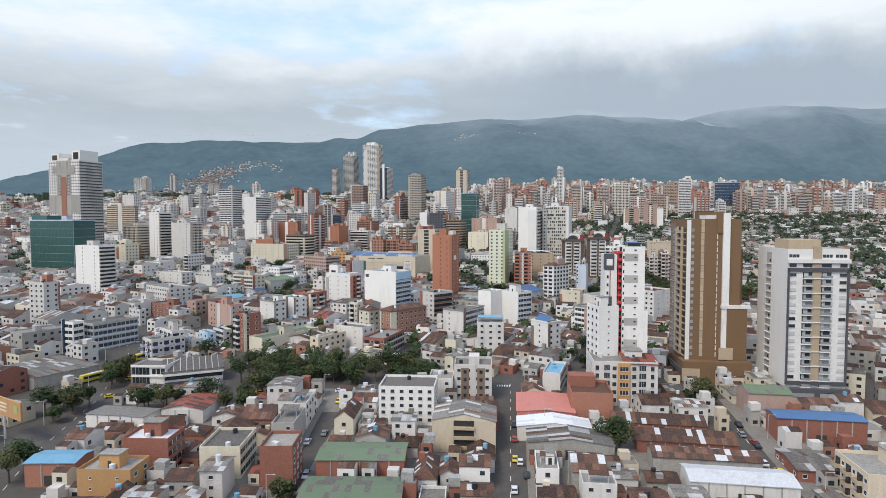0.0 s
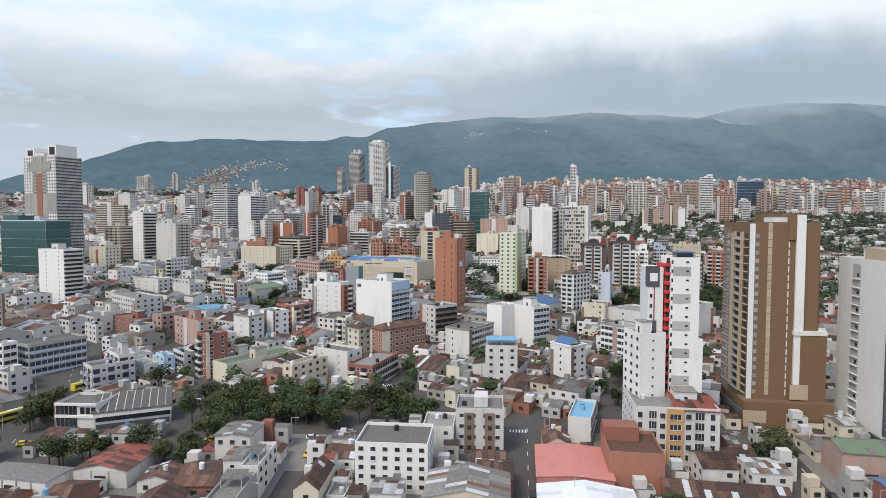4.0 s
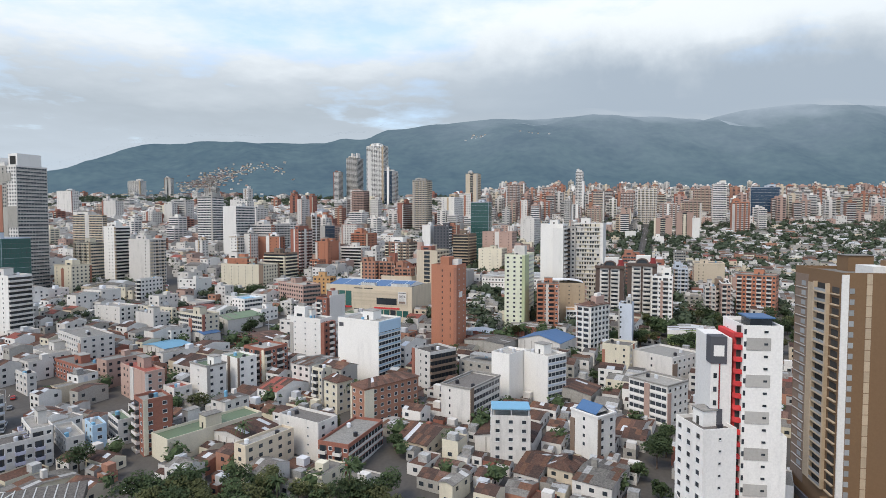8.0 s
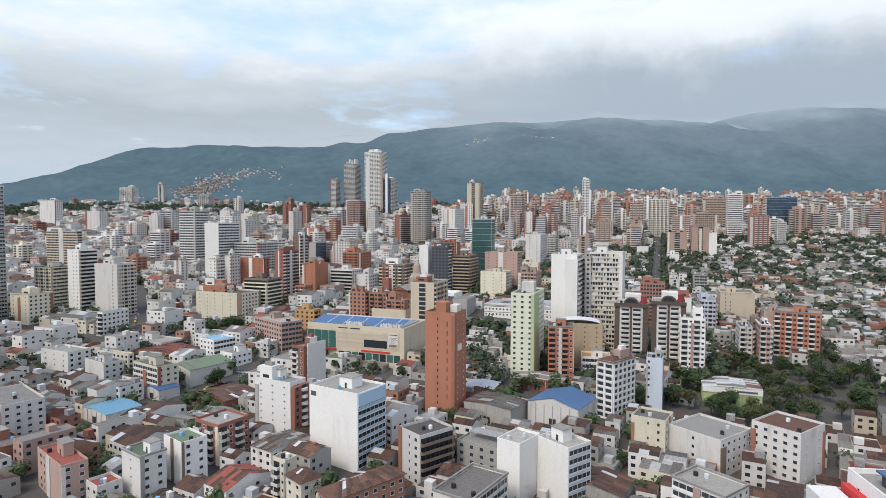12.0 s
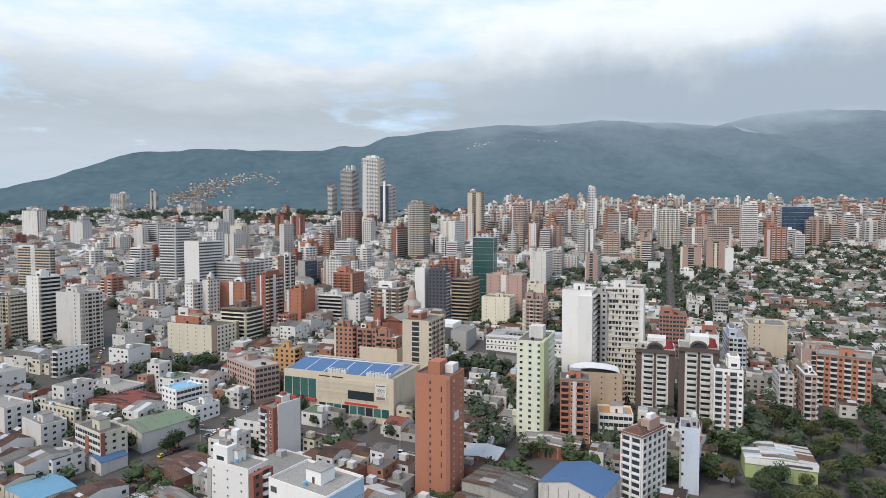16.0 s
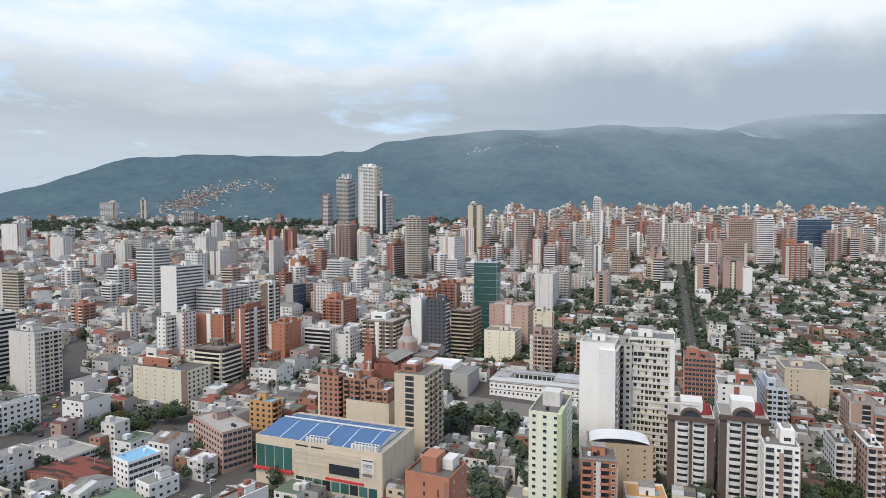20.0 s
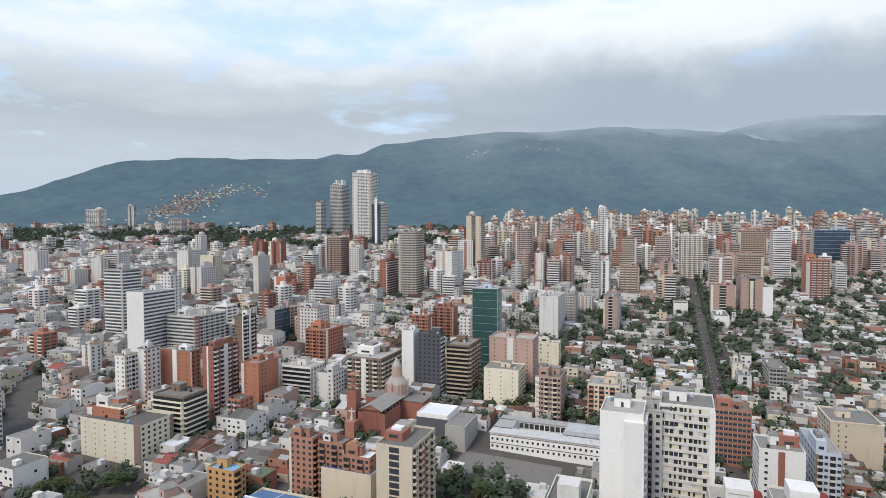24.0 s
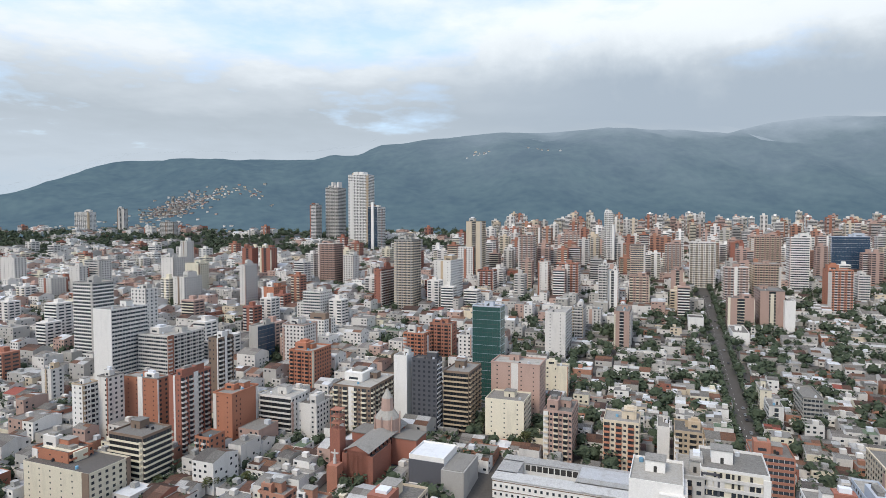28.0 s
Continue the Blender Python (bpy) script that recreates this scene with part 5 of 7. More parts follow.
# the shopping mall
W, D, H = 65.4, 33.7, 20.7
yf = -D / 2
m = M()
for s in (-1, 1):
    a = [(-W / 2 + 1, s * (D / 2 - 1), H - 0.6), (W / 2 - 4, s * (D / 2 - 1), H - 0.6), (W / 2 - 4, 0, H + 2.2), (-W / 2 + 1, 0, H + 2.2)]
    m.poly(a if s < 0 else a[::-1], "bluemetal")
for x in (-W / 2 + 1, W / 2 - 4):
    m.poly([(x, -D / 2 + 1, H - 0.6), (x, D / 2 - 1, H - 0.6), (x, 0, H + 2.2)], "whiteroof")
part("roof", m, mall, "blue metal roof with pale joints")
for k in range(5):
    x = -W / 2 + 12 + k * 11
    m = M()
    for s in (-1, 1):
        m.poly([(x, s * (D / 2 - 1), H - 0.52), (x + 0.4, s * (D / 2 - 1), H - 0.52), (x + 0.4, 0, H + 2.28), (x, 0, H + 2.28)], "whiteroof")
    part("roof_joint", m, mall)
add_box(mall, "ridge_walk", -W / 2 + 1, W / 2 - 4, 3.5, 4.6, H + 1.7, H + 2.1, "whiteroof")
for k in range(9):
    add_box(mall, "stone_band", -W / 2 + 21, W / 2 - 3, yf - 0.16, yf + 0.1, 7.2 + k * 1.25, 8.3 + k * 1.25, "beige")
for k in range(4):
    add_box(mall, "glass_front", -W / 2 + 0.4 + k * 5, -W / 2 + 5.0 + k * 5, yf - 0.12, yf + 0.1, 6.2, H - 4.2, "greenglass", "dark glazed corner")
add_box(mall, "red_fascia", -W / 2 - 0.4, -W / 2 + 20.5, yf - 1.4, yf + 0.1, 5.2, 6.1, "redpaint", "red fascia band")
add_box(mall, "sign_band", W / 2 - 28, W / 2 - 9, yf - 0.4, yf + 0.1, 5.3, 6.3, "redpaint", "red sign band")
add_box(mall, "long_window", W / 2 - 26, W / 2 - 11, yf - 0.28, yf + 0.1, 8.2, 12.6, "pane")
for x0 in (-W / 2 + 22, -W / 2 + 30):
    add_box(mall, "slot_window", x0, x0 + 6.5, yf - 0.26, yf + 0.1, H - 2.3, H - 1.7, "shade")
for k in range(9):
    add_box(mall, "shop_window", -W / 2 + 22 + k * 4.6, -W / 2 + 26 + k * 4.6, yf - 0.14, yf + 0.1, 0.3, 4.6, "greenglass" if k % 3 else "pane")
add_box(mall, "banner", W / 2 - 10, W / 2 - 4, yf - 0.35, yf - 0.1, 9.2, 17.2, "bright", "white banner with dark lettering")
add_box(mall, "banner_bar", W / 2 - 9.6, W / 2 - 4.4, yf - 0.42, yf - 0.3, 16.3, 16.8, "dark")
add_box(mall, "banner_bar", W / 2 - 9.4, W / 2 - 4.6, yf - 0.42, yf - 0.3, 9.5, 10.9, "coffee")
for k in range(3):
    add_box(mall, "banner_bar", W / 2 - 9.2, W / 2 - 5.0, yf - 0.42, yf - 0.3, 11.4 + k * 0.6, 11.65 + k * 0.6, "grey")
txt = bpy.data.curves.new("banner_text", "FONT")
txt.body, txt.size, txt.align_x, txt.extrude = "100%", 2.3, "CENTER", 0.03
txt.materials.append(MATS["dark"])
txt_ob = new("banner_lettering", txt)
txt_ob.parent = mall
txt_ob.matrix_basis = pose(W / 2 - 7, yf - 0.4, 13.4, 90, 0, 0)
for x0, n in ((-6, 7), (17, 8)):
    for k in range(n):
        m = M()
        m.box(x0 + k * 1.6, x0 + k * 1.6 + 1.3, yf + 0.8, yf + 4.2, H - 0.9, H + 1.6, "ac")
        m.tube(x0 + k * 1.6 + 0.65, yf + 2.4, 0.5, H + 1.6, H + 1.8, "dark", 8)
        part("cooling_unit", m, mall, "white rooftop cooling unit")
bld(-27.8, 553, 26, 14, 20, -20.5, "beige", "nnn", name="commercial_building", label="rear mall block with blue roof", deck="bluemetal", tanks=0, big=False)

# the school: four wings round a court, and the auditorium beside it
school = empty("school", 79, 614, ground_z(614), -20.5)
OCC.append((79, 614, 36, 17, -20.5))
for x0, x1, y0, y1 in ((-35, 35, -15, -6), (-35, 35, 9, 16), (-35, -25, -6, 9), (5, 35, -6, 9)):
    m = M()
    m.box(x0, x1, y0, y1, -4, 9.5, "bright")
    m.box(x0 - 0.5, x1 + 0.5, y0 - 0.5, y1 + 0.5, 9.5, 9.9, "zinc")
    part("wing", m, school)
for f in range(2):
    for k in range(24):
        ob = new("window", window_mesh(1.3, 1.6))
        ob.parent = school
        ob.matrix_basis = pose(-33.5 + k * 2.9, -15, 1.2 + f * 4.2, 0, 0, 0)
    add_box(school, "stripe", -35.1, 35.1, -15.12, -14.9, 3.6 + f * 4.6, 4.0 + f * 4.6, "coffee", "dark band along the wall")
for k in range(9):
    add_box(school, "gallery_opening", -23.5 + k * 3.1, -21 + k * 3.1, 8.9, 9.05, 5.6, 8.6, "shade")
add_box(school, "curved_roof", 6, 34, -5, 8, 9.9, 12.2, "sheet_new", "pale barrel roof of the hall")
tagged(school, "white school wings round a courtyard with grey roofs", "school")
m = M()
m.hexa([(18, 588, ground_z(588) - 0.5), (70, 569, ground_z(569) - 0.5), (78, 590, ground_z(590) - 0.5), (26, 610, ground_z(610) - 0.5), (18, 588, ground_z(588) + 0.2), (70, 569, ground_z(569) + 0.2), (78, 590, ground_z(590) + 0.2), (26, 610, ground_z(610) + 0.2)], "pavement")
tagged(new("school_yard", m.mesh("school_yard")), "grey paved school yard", "yard", kind="structure")
OCC.append((48, 589, 30, 12, -20.5))
W, D, H = 19.2, 20.0, 16.5
add_box(audit, "dark_wall", -W / 2 - 0.1, W / 2 + 0.1, -D / 2 - 0.3, -D / 2 + 0.1, 0, H - 2.5, "dark", "black front wall")
add_box(audit, "glass_hall", W / 2, W / 2 + 12, -D / 2 - 4, D / 2, -3, H - 4, "grey", "pale grey hall")
add_box(audit, "glass_hall_roof", W / 2 + 0.8, W / 2 + 11.2, -D / 2 - 3.2, D / 2 - 0.8, H - 4, H - 3.7, "slab")
OCC.append((30, 618, 14, 16, -20.5))

# the church: nave, transept, dome and belfry
W, D, H = 17.9, 20.0, 16.4
add_box(church, "nave", -W / 2 + 3, W / 2 - 3, -D / 2, D / 2 + 26, -4, H + 2, "brick")
part("nave_roof", gable(W - 4, D + 28, H + 2, 3.0, "slab", "brick", "y", 0.5), church, "weathered grey nave roof").location = (0, 13, 0)
add_box(church, "transept", -W / 2 - 10, W / 2 + 12, D / 2 + 8, D / 2 + 22, -4, H, "brick")
add_box(church, "transept_roof", -W / 2 - 10.4, W / 2 + 12.4, D / 2 + 7.6, D / 2 + 22.4, H, H + 0.5, "slab")
m = M()
m.tube(0, D / 2 + 15, 7.5, H, H + 9, "rose", 12, r2=7.2)
m.tube(0, D / 2 + 15, 7.2, H + 9, H + 13, "concrete", 12, r2=4.2)
part("drum", m, church, "round brick drum")
m = M()
m.tube(0, D / 2 + 15, 3.6, H + 13, H + 20, "rose", 10, r2=3.2)
m.tube(0, D / 2 + 15, 3.2, H + 20, H + 25, "concrete", 10, r2=0.4)
part("lantern", m, church, "brick lantern with a pointed cap")
for k in range(8):
    an = k * math.pi / 4
    m = M()
    m.tube(7.6 * math.cos(an), D / 2 + 15 + 7.6 * math.sin(an), 0.5, H, H + 11, "rose", 6, r2=0.3)
    part("buttress", m, church)
m = M()
m.box(-W / 2 - 8.5, -W / 2 - 2.5, -8, -2, -4, 27, "brick")
part("belfry", m, church, "square brick bell tower")
for a, b in ((-8.2, -7.7), (-8.2, -2.6), (-3.0, -7.7), (-3.0, -2.6)):
    m = M()
    m.tube(-W / 2 + a, b, 0.35, 27, 38, "terra", 6, r2=0.2)
    part("belfry_post", m, church)
for z in (30, 33.5, 37):
    add_box(church, "belfry_ring", -W / 2 - 8.5, -W / 2 - 2.5, -8, -2, z, z + 0.3, "terra")
for k in range(8):
    for s in (-1, 1):
        x = s * (W / 2 - 3)
        add_box(church, "nave_window", min(x, x + s * 0.12), max(x, x + s * 0.12), -D / 2 + 3 + k * 4.6, -D / 2 + 5 + k * 4.6, H - 3.5, H + 1.0, "pane")
        add_box(church, "pier", min(x, x + s * 1.1), max(x, x + s * 1.1), -D / 2 + 5.6 + k * 4.6, -D / 2 + 6.6 + k * 4.6, -3, H, "terra")
statue = M()
statue.tube(0, 0, 0.9, 0, 2.5, "white", 8)
statue.tube(0, 0, 0.7, 2.5, 6.5, "white", 8, r2=0.35)
statue.box(-2.2, 2.2, -0.3, 0.3, 5.2, 5.8, "white")
statue.tube(0, 0, 0.4, 6.5, 7.4, "white", 8, r2=0.3)
st_ob = new("statue", statue.mesh("statue"))
st_ob.matrix_basis = pose(-39, 618, ground_z(618) + 14, 0, 0, -20)
tagged(st_ob, "small white statue with spread arms on a plinth", "statue")
m = M()
m.box(-3, 3, -3, 3, -4, 14.02, "terra")
pl = new("plinth", m.mesh("plinth"))
pl.matrix_basis = pose(-39, 618, ground_z(618), 0, 0, -20)
tagged(pl, "brick tower plinth under the white statue", "plinth")

# crowns and masts of the tall towers
for x in (-6, 6):
    add_box(tall_a, "crown", x - 5, x + 5, -12, 6, 140.5, 146, "bright")
m = M()
m.box(-19, -10, -14.5, 14, 0, 128, "bright")
part("wing", m, tall_a)
for k in range(4):
    add_box(tall_b, "crown_fin", -12 + k * 7, -8 + k * 7, -10, 4, 110, 116 + (k % 2) * 7, "white")
m = M()
m.box(-2.5, 2.5, -17.5, -15, 0, 92, "bright")
part("pier", m, tall_c)
add_box(tower_b, "step", 6.1, 9.5, -10, 9, -4, 66, "bright")


# arched crowns and brown strips of the twin towers
for ob, top in ((twin_a, 37.2), (twin_b, 39.5)):
    w, d, h = 18.4, 20.0, top
    for x0, x1 in ((-w / 2, -w / 2 + 2.8), (w / 2 - 2.8, w / 2), (-0.6, 0.6)):
        add_box(ob, "pilaster", x0, x1, -d / 2 - 0.25, -d / 2 + 0.1, 0, h - 2, "umber", "dark brown pilaster")
    for k in range(12):
        m = M()
        z = 1.2 + k * (h - 4.0) / 12
        for s in (-1, 1):
            bow = [(s * 3.2 + 2.5 * math.cos(a * math.pi / 6), -d / 2 - 1.5 * math.sin(a * math.pi / 6)) for a in range(7)]
            for p, q in zip(bow, bow[1:]):
                m.hexa([(p[0], p[1], z), (p[0], -d / 2 + 0.05, z), (q[0], -d / 2 + 0.05, z), (q[0], q[1], z), (p[0], p[1], z + 1.15), (p[0], -d / 2 + 0.05, z + 1.15), (q[0], -d / 2 + 0.05, z + 1.15), (q[0], q[1], z + 1.15)], "white")
            m.box(s * 3.2 - 2.1, s * 3.2 + 2.1, -d / 2 - 0.12, -d / 2 + 0.05, z + 1.2, z + 2.4, "pane")
        part("balcony", m, ob, "rounded white balcony")
    add_box(ob, "cornice", -w / 2 - 0.3, w / 2 + 0.3, -d / 2 - 1.0, -d / 2 + 0.1, h - 2.0, h, "umber", "dark brown cornice")
    m = M()
    ring = [(math.cos(k * math.pi / 12), math.sin(k * math.pi / 12)) for k in range(13)]
    for (a, b), (c, e) in zip(ring, ring[1:]):
        for r0, r1, mt in ((4.2, 3.3, "umber"),):
            y0, y1 = -d / 2 - 0.9, -d / 2 + 2
            p = [(r0 * a, h + r0 * b * 0.8), (r0 * c, h + r0 * e * 0.8), (r1 * c, h + r1 * e * 0.8), (r1 * a, h + r1 * b * 0.8)]
            m.hexa([(x, y0, z) for x, z in p] + [(x, y1, z) for x, z in p], mt)
    part("arch", m, ob, "dark brown roof arch")
    m = M()
    for (a, b), (c, e) in zip(ring, ring[1:]):
        m.poly([(3.3 * c, -d / 2 - 0.3, h + 3.3 * e * 0.8), (3.3 * a, -d / 2 - 0.3, h + 3.3 * b * 0.8), (0, -d / 2 - 0.3, h)], "pane")
    part("arch_glass", m, ob)
    add_box(ob, "roof_house", -4, 5, -3, 7, h - 1, h + 4.5, "bright")
    m = M()
    m.tube(5.5, 0, 3.6, h - 1, h + 3.2, "maroon", 14, r2=2.4)
    part("cupola", m, ob, "dark red rounded cupola")

# green strip and white side of the pale tower
w, d, h = 12.8, 30.0, 46.7
add_box(pale_tower, "strip", w / 2 - 1.6, w / 2 + 0.3, -d / 2 - 0.25, -d / 2 + d * 0.42, 0, h - 0.5, "sage", "soft green corner strip")
add_box(pale_tower, "roof_house", -3, 4, -4, 3, h - 1, h + 5, "white")
# orange centre bay, tall windows and red eaves of the block below the red and white tower
w, d, h = 23.8, 21.3, 16.6
add_box(bays, "centre_bay", -2.9, 1.7, -d / 2 - 0.6, -d / 2 + 0.1, 0, h - 0.4, "ochre", "orange centre bay")
for k in range(5):
    z = 1.0 + k * 3.05
    for u, ww, hh, front in ((-2.2, 3.2, 1.5, 0.6), (2.4, 1.6, 1.5, 0.0), (5.0, 2.6, 2.1, 0.0), (9.2, 1.4, 1.7, 0.0), (-4.9, 1.6, 1.5, 0.0), (-8.0, 2.2, 2.1, 0.0), (-11.2, 1.4, 1.7, 0.0)):
        y = -d / 2 - front
        m = M()
        m.box(u, u + ww, y - 0.06, y + 0.04, z, z + hh, "pane")
        for e in [u + ww * q / 3 for q in range(4)] if ww > 2 else (u, u + ww):
            m.box(e - 0.05, e + 0.05, y - 0.1, y + 0.02, z, z + hh, "white")
        m.box(u - 0.1, u + ww + 0.1, y - 0.22, y + 0.02, z - 0.14, z, "white")
        part("window", m, bays)
part("eave_roof", gable(12, d, h - 0.8, 1.4, "redtile", "white", "x", 0.5), bays, "dark red tiled eaves").location = (w / 4, 0, 0)
# blue panels on the street side of the blank-walled building
w, d, h = 24.5, 16.9, 29.3
add_box(blank, "blue_fascia", w / 2 - 0.1, w / 2 + 0.35, -d / 2 + 0.3, d / 2 - 0.3, h - 5.2, h - 0.4, "paleblue", "pale blue fascia")
add_box(blank, "sign_plate", -w / 2 + 1, -w / 2 + 3.6, -d / 2 - 0.1, -d / 2 + 0.1, h - 4.2, h - 2.4, "dark")
# the modern office: glazed corner block and a low wing under a sloping roof
add_box(modern, "side_wall", -7.6, -7.2, -6.1, 6.0, -1, 9.4, "coffee", "brown end wall")
for f in range(2):
    for k in range(5):
        pane = add_box(modern, "glazing", -6.9 + k * 1.5, -5.6 + k * 1.5, -6.12, -5.9, 1.2 + f * 4.1, 4.2 + f * 4.1, "pane")
    add_box(modern, "fascia", -7.2, 7.5, -6.5, -5.9, 4.3 + f * 4.1, 5.1 + f * 4.1, "bright", "white fascia band")
for k in range(3):
    add_box(modern, "window", 1.6 + k * 1.9, 3.1 + k * 1.9, -6.12, -5.9, 5.6, 7.8, "pane")
wing = M()
wing.box(0, 23, 0, 10.5, -3, 6.2, "white")
wing.box(0.4, 22.8, -0.12, 0.1, 2.9, 4.4, "pane")
wing.box(-0.2, 23.3, -0.9, 0.2, 4.6, 5.5, "bright")
wing.box(0.4, 22.6, -0.15, 0.1, 0.3, 2.0, "dark")
wing.hexa([(-0.6, -0.9, 6.2), (23.4, -0.9, 6.2), (23.4, 11.2, 6.2), (-0.6, 11.2, 6.2), (-0.6, -0.9, 6.4), (23.4, -0.9, 6.4), (23.4, 11.2, 9.4), (-0.6, 11.2, 9.4)], "sheet_dark")
ob = part("wing", wing, modern, "low wing with a white band and dark ribbon windows")
ob.matrix_basis = pose(6.6, -6.4, 0, 0, 0, 27)
for k in range(9):
    seam = M()
    seam.hexa([(1.2 + k * 2.5, -0.9, 6.42), (1.5 + k * 2.5, -0.9, 6.42), (1.5 + k * 2.5, 11.2, 9.42), (1.2 + k * 2.5, 11.2, 9.42), (1.2 + k * 2.5, -0.9, 6.55), (1.5 + k * 2.5, -0.9, 6.55), (1.5 + k * 2.5, 11.2, 9.55), (1.2 + k * 2.5, 11.2, 9.55)], "zinc")
    seam_ob = part("roof_seam", seam, modern)
    seam_ob.matrix_basis = pose(6.6, -6.4, 0, 0, 0, 27)
# brown strips of the white block by the street
for x0, x1 in ((-4.6, -1.6), (1.6, 4.6)):
    add_box(strips, "brick_strip", x0, x1, -7.2, -6.9, 0, 12.6, "coffee", "brown brick strip")
    for k in range(4):
        add_box(strips, "strip_window", x0 + 0.9, x1 - 0.9, -7.28, -7.0, 1.2 + k * 3.1, 2.5 + k * 3.1, "pane")
add_box(strips, "roof_room", -1.8, 2.4, -3, 4, 13.0, 16.2, "white")
add_box(party, "upper_wall", -7.2, 2.5, 2.0, 8.4, 9.5, 13.6, "brick", "raw brick upper wall")
# white office slab with a blue upright sign
sign_slab = bld(-178.5, 289.0, 6.0, 6.0, 16.5, -20, "bright", "rrn", trim="bright", near=0, name="office_tower", label="narrow white office slab with a blue upright sign", tanks=0, big=False)
add_box(sign_slab, "blue_sign", -3.6, -2.4, -3.6, -2.9, 1.0, 17.5, "blueglass", "dark blue upright sign")
add_box(sign_slab, "sign_frame", -3.9, -3.6, -3.7, -2.8, 0.6, 17.9, "bright")

# canopies, tiled roofs and side walls of the middle blocks
add_box(blue_top, "canopy", -6.4, 6.4, -4.9, 3.5, 17.6, 17.9, "skyroof", "sky blue roof canopy")
for x in (-6.0, 0.0, 5.7):
    for y in (-4.6, 3.0):
        add_box(blue_top, "post", x, x + 0.3, y, y + 0.3, 14.8, 17.6, "rail")
part("roof", gable(8.0, 6.0, 15.2, 2.2, "bluemetal", "bright", "x", 0.5), blue_ridge, "bright blue pitched roof").location = (-1.0, 1.0, 0)
part("roof", gable(9.0, 7.5, 12.7, 1.8, "tile", "cream", "x", 0.6, True), cream_low, "brown clay tile roof")
part("roof", gable(8.9, 26.5, 15.2, 1.9, "tile", "clay", "y", 0.6, True), clay_long, "brown clay tile roof")
part("roof", gable(8.5, 18.0, 26.5, 1.6, "tile", "bright", "y", 0.7, True), rounded, "dark red tile roof")
add_box(brick_white, "side_wall", 4.4, 5.0, -5.0, 7.3, -3, 25.6, "bright", "blank white side wall")
add_box(curved, "brick_wing", 9.7, 12.0, -4.6, 4.6, -3, 22.5, "brick", "brick wing with balconies")
for k in range(7):
    m = M()
    m.tube(12.0, 1.2, 1.7, 2.4 + k * 2.95, 2.7 + k * 2.95, "white", 14)
    m.tube(12.0, 1.2, 1.7, 2.7 + k * 2.95, 3.5 + k * 2.95, "white", 14, r2=1.65)
    m.box(11.9, 12.1, -0.2, 2.6, 3.5 + k * 2.95, 4.9 + k * 2.95, "shade")
    part("balcony", m, curved, "white curved balcony")
    add_box(curved, "window", 11.95, 12.06, -3.6, -2.2, 3.2 + k * 2.95, 4.5 + k * 2.95, "pane")
# seams, slits and roof houses of the orange tower
for k in range(15):
    add_box(orange_tower, "window", -1.2, -0.7, -7.08, -6.9, 2.2 + k * 3.0, 3.4 + k * 3.0, "pane")
for k in range(9):
    add_box(orange_tower, "slit_window", 3.6, 4.0, -7.08, -6.9, 8.0 + k * 4.2, 10.2 + k * 4.2, "shade")
add_box(orange_tower, "corner_recess", 5.8, 7.55, -7.06, -5.4, 1.0, 46.5, "terra", "darker red-brown strip round the corner")
add_box(orange_tower, "roof_house", -3.6, 1.6, -3.5, 3.5, 47.0, 52.0, "orange", "orange roof house")
add_box(orange_tower, "tank_house", 1.8, 5.4, 0.5, 6.0, 47.0, 50.5, "bright", "white tank house")
add_box(orange_tower, "terrace_wall", 7.4, 7.9, -3.5, 0.5, 30.0, 33.0, "bright", "white balcony front")
# black window frames and stepped edge of the tall white pair
for z0 in (54.5,):
    for x0, x1, z, h1 in ((-9.8, -4.2, z0, 0.8), (-9.8, -4.2, z0 + 7.2, 0.8), (-9.8, -9.1, z0, 8.0), (-4.9, -4.2, z0, 8.0)):
        add_box(big_right, "black_frame", x0, x1, -10.35, -9.95, z, z + h1, "dark", "black window frame")
add_box(big_right, "side_edge", 8.2, 10.3, -10.4, -9.9, 0, 62.5, "bright", "white corner pier")
add_box(big_left, "step", 1.0, 8.4, -11.6, -9.9, -3, 60.5, "bright", "white projecting slab")
for k in range(20):
    add_box(big_left, "balcony", 8.0, 9.2, -9.0, 6.0, 1.6 + k * 3.05, 2.5 + k * 3.05, "bright", "white side balcony")

# vaulted roof of the brown block beside the pale tower
w, d, h = 27.0, 13.0, 26.0
m = M()
n = 10
for k in range(n):
    a, b = math.pi * k / n, math.pi * (k + 1) / n
    x0, x1, z0, z1 = -w * 0.47 * math.cos(a), -w * 0.47 * math.cos(b), h - 0.7 + 2.6 * math.sin(a), h - 0.7 + 2.6 * math.sin(b)
    for j in range(6):
        y0, y1 = -d * 0.47 + j * d * 0.94 / 6, -d * 0.47 + (j + 0.93) * d * 0.94 / 6
        m.hexa([(x0, y0, z0), (x1, y0, z1), (x1, y1, z1), (x0, y1, z0), (x0, y0, z0 + 0.2), (x1, y0, z1 + 0.2), (x1, y1, z1 + 0.2), (x0, y1, z0 + 0.2)], "whiteroof")
part("vault", m, vaulted, "pale ribbed vaulted roof", "stuff")

# ---- filling the blocks ----
LANDMARKS = len(OCC.all)
ROADS = []


def road(*pts, half=5.0):
    for a, b in zip(pts, pts[1:]):
        ROADS.append((*a, *b, half))


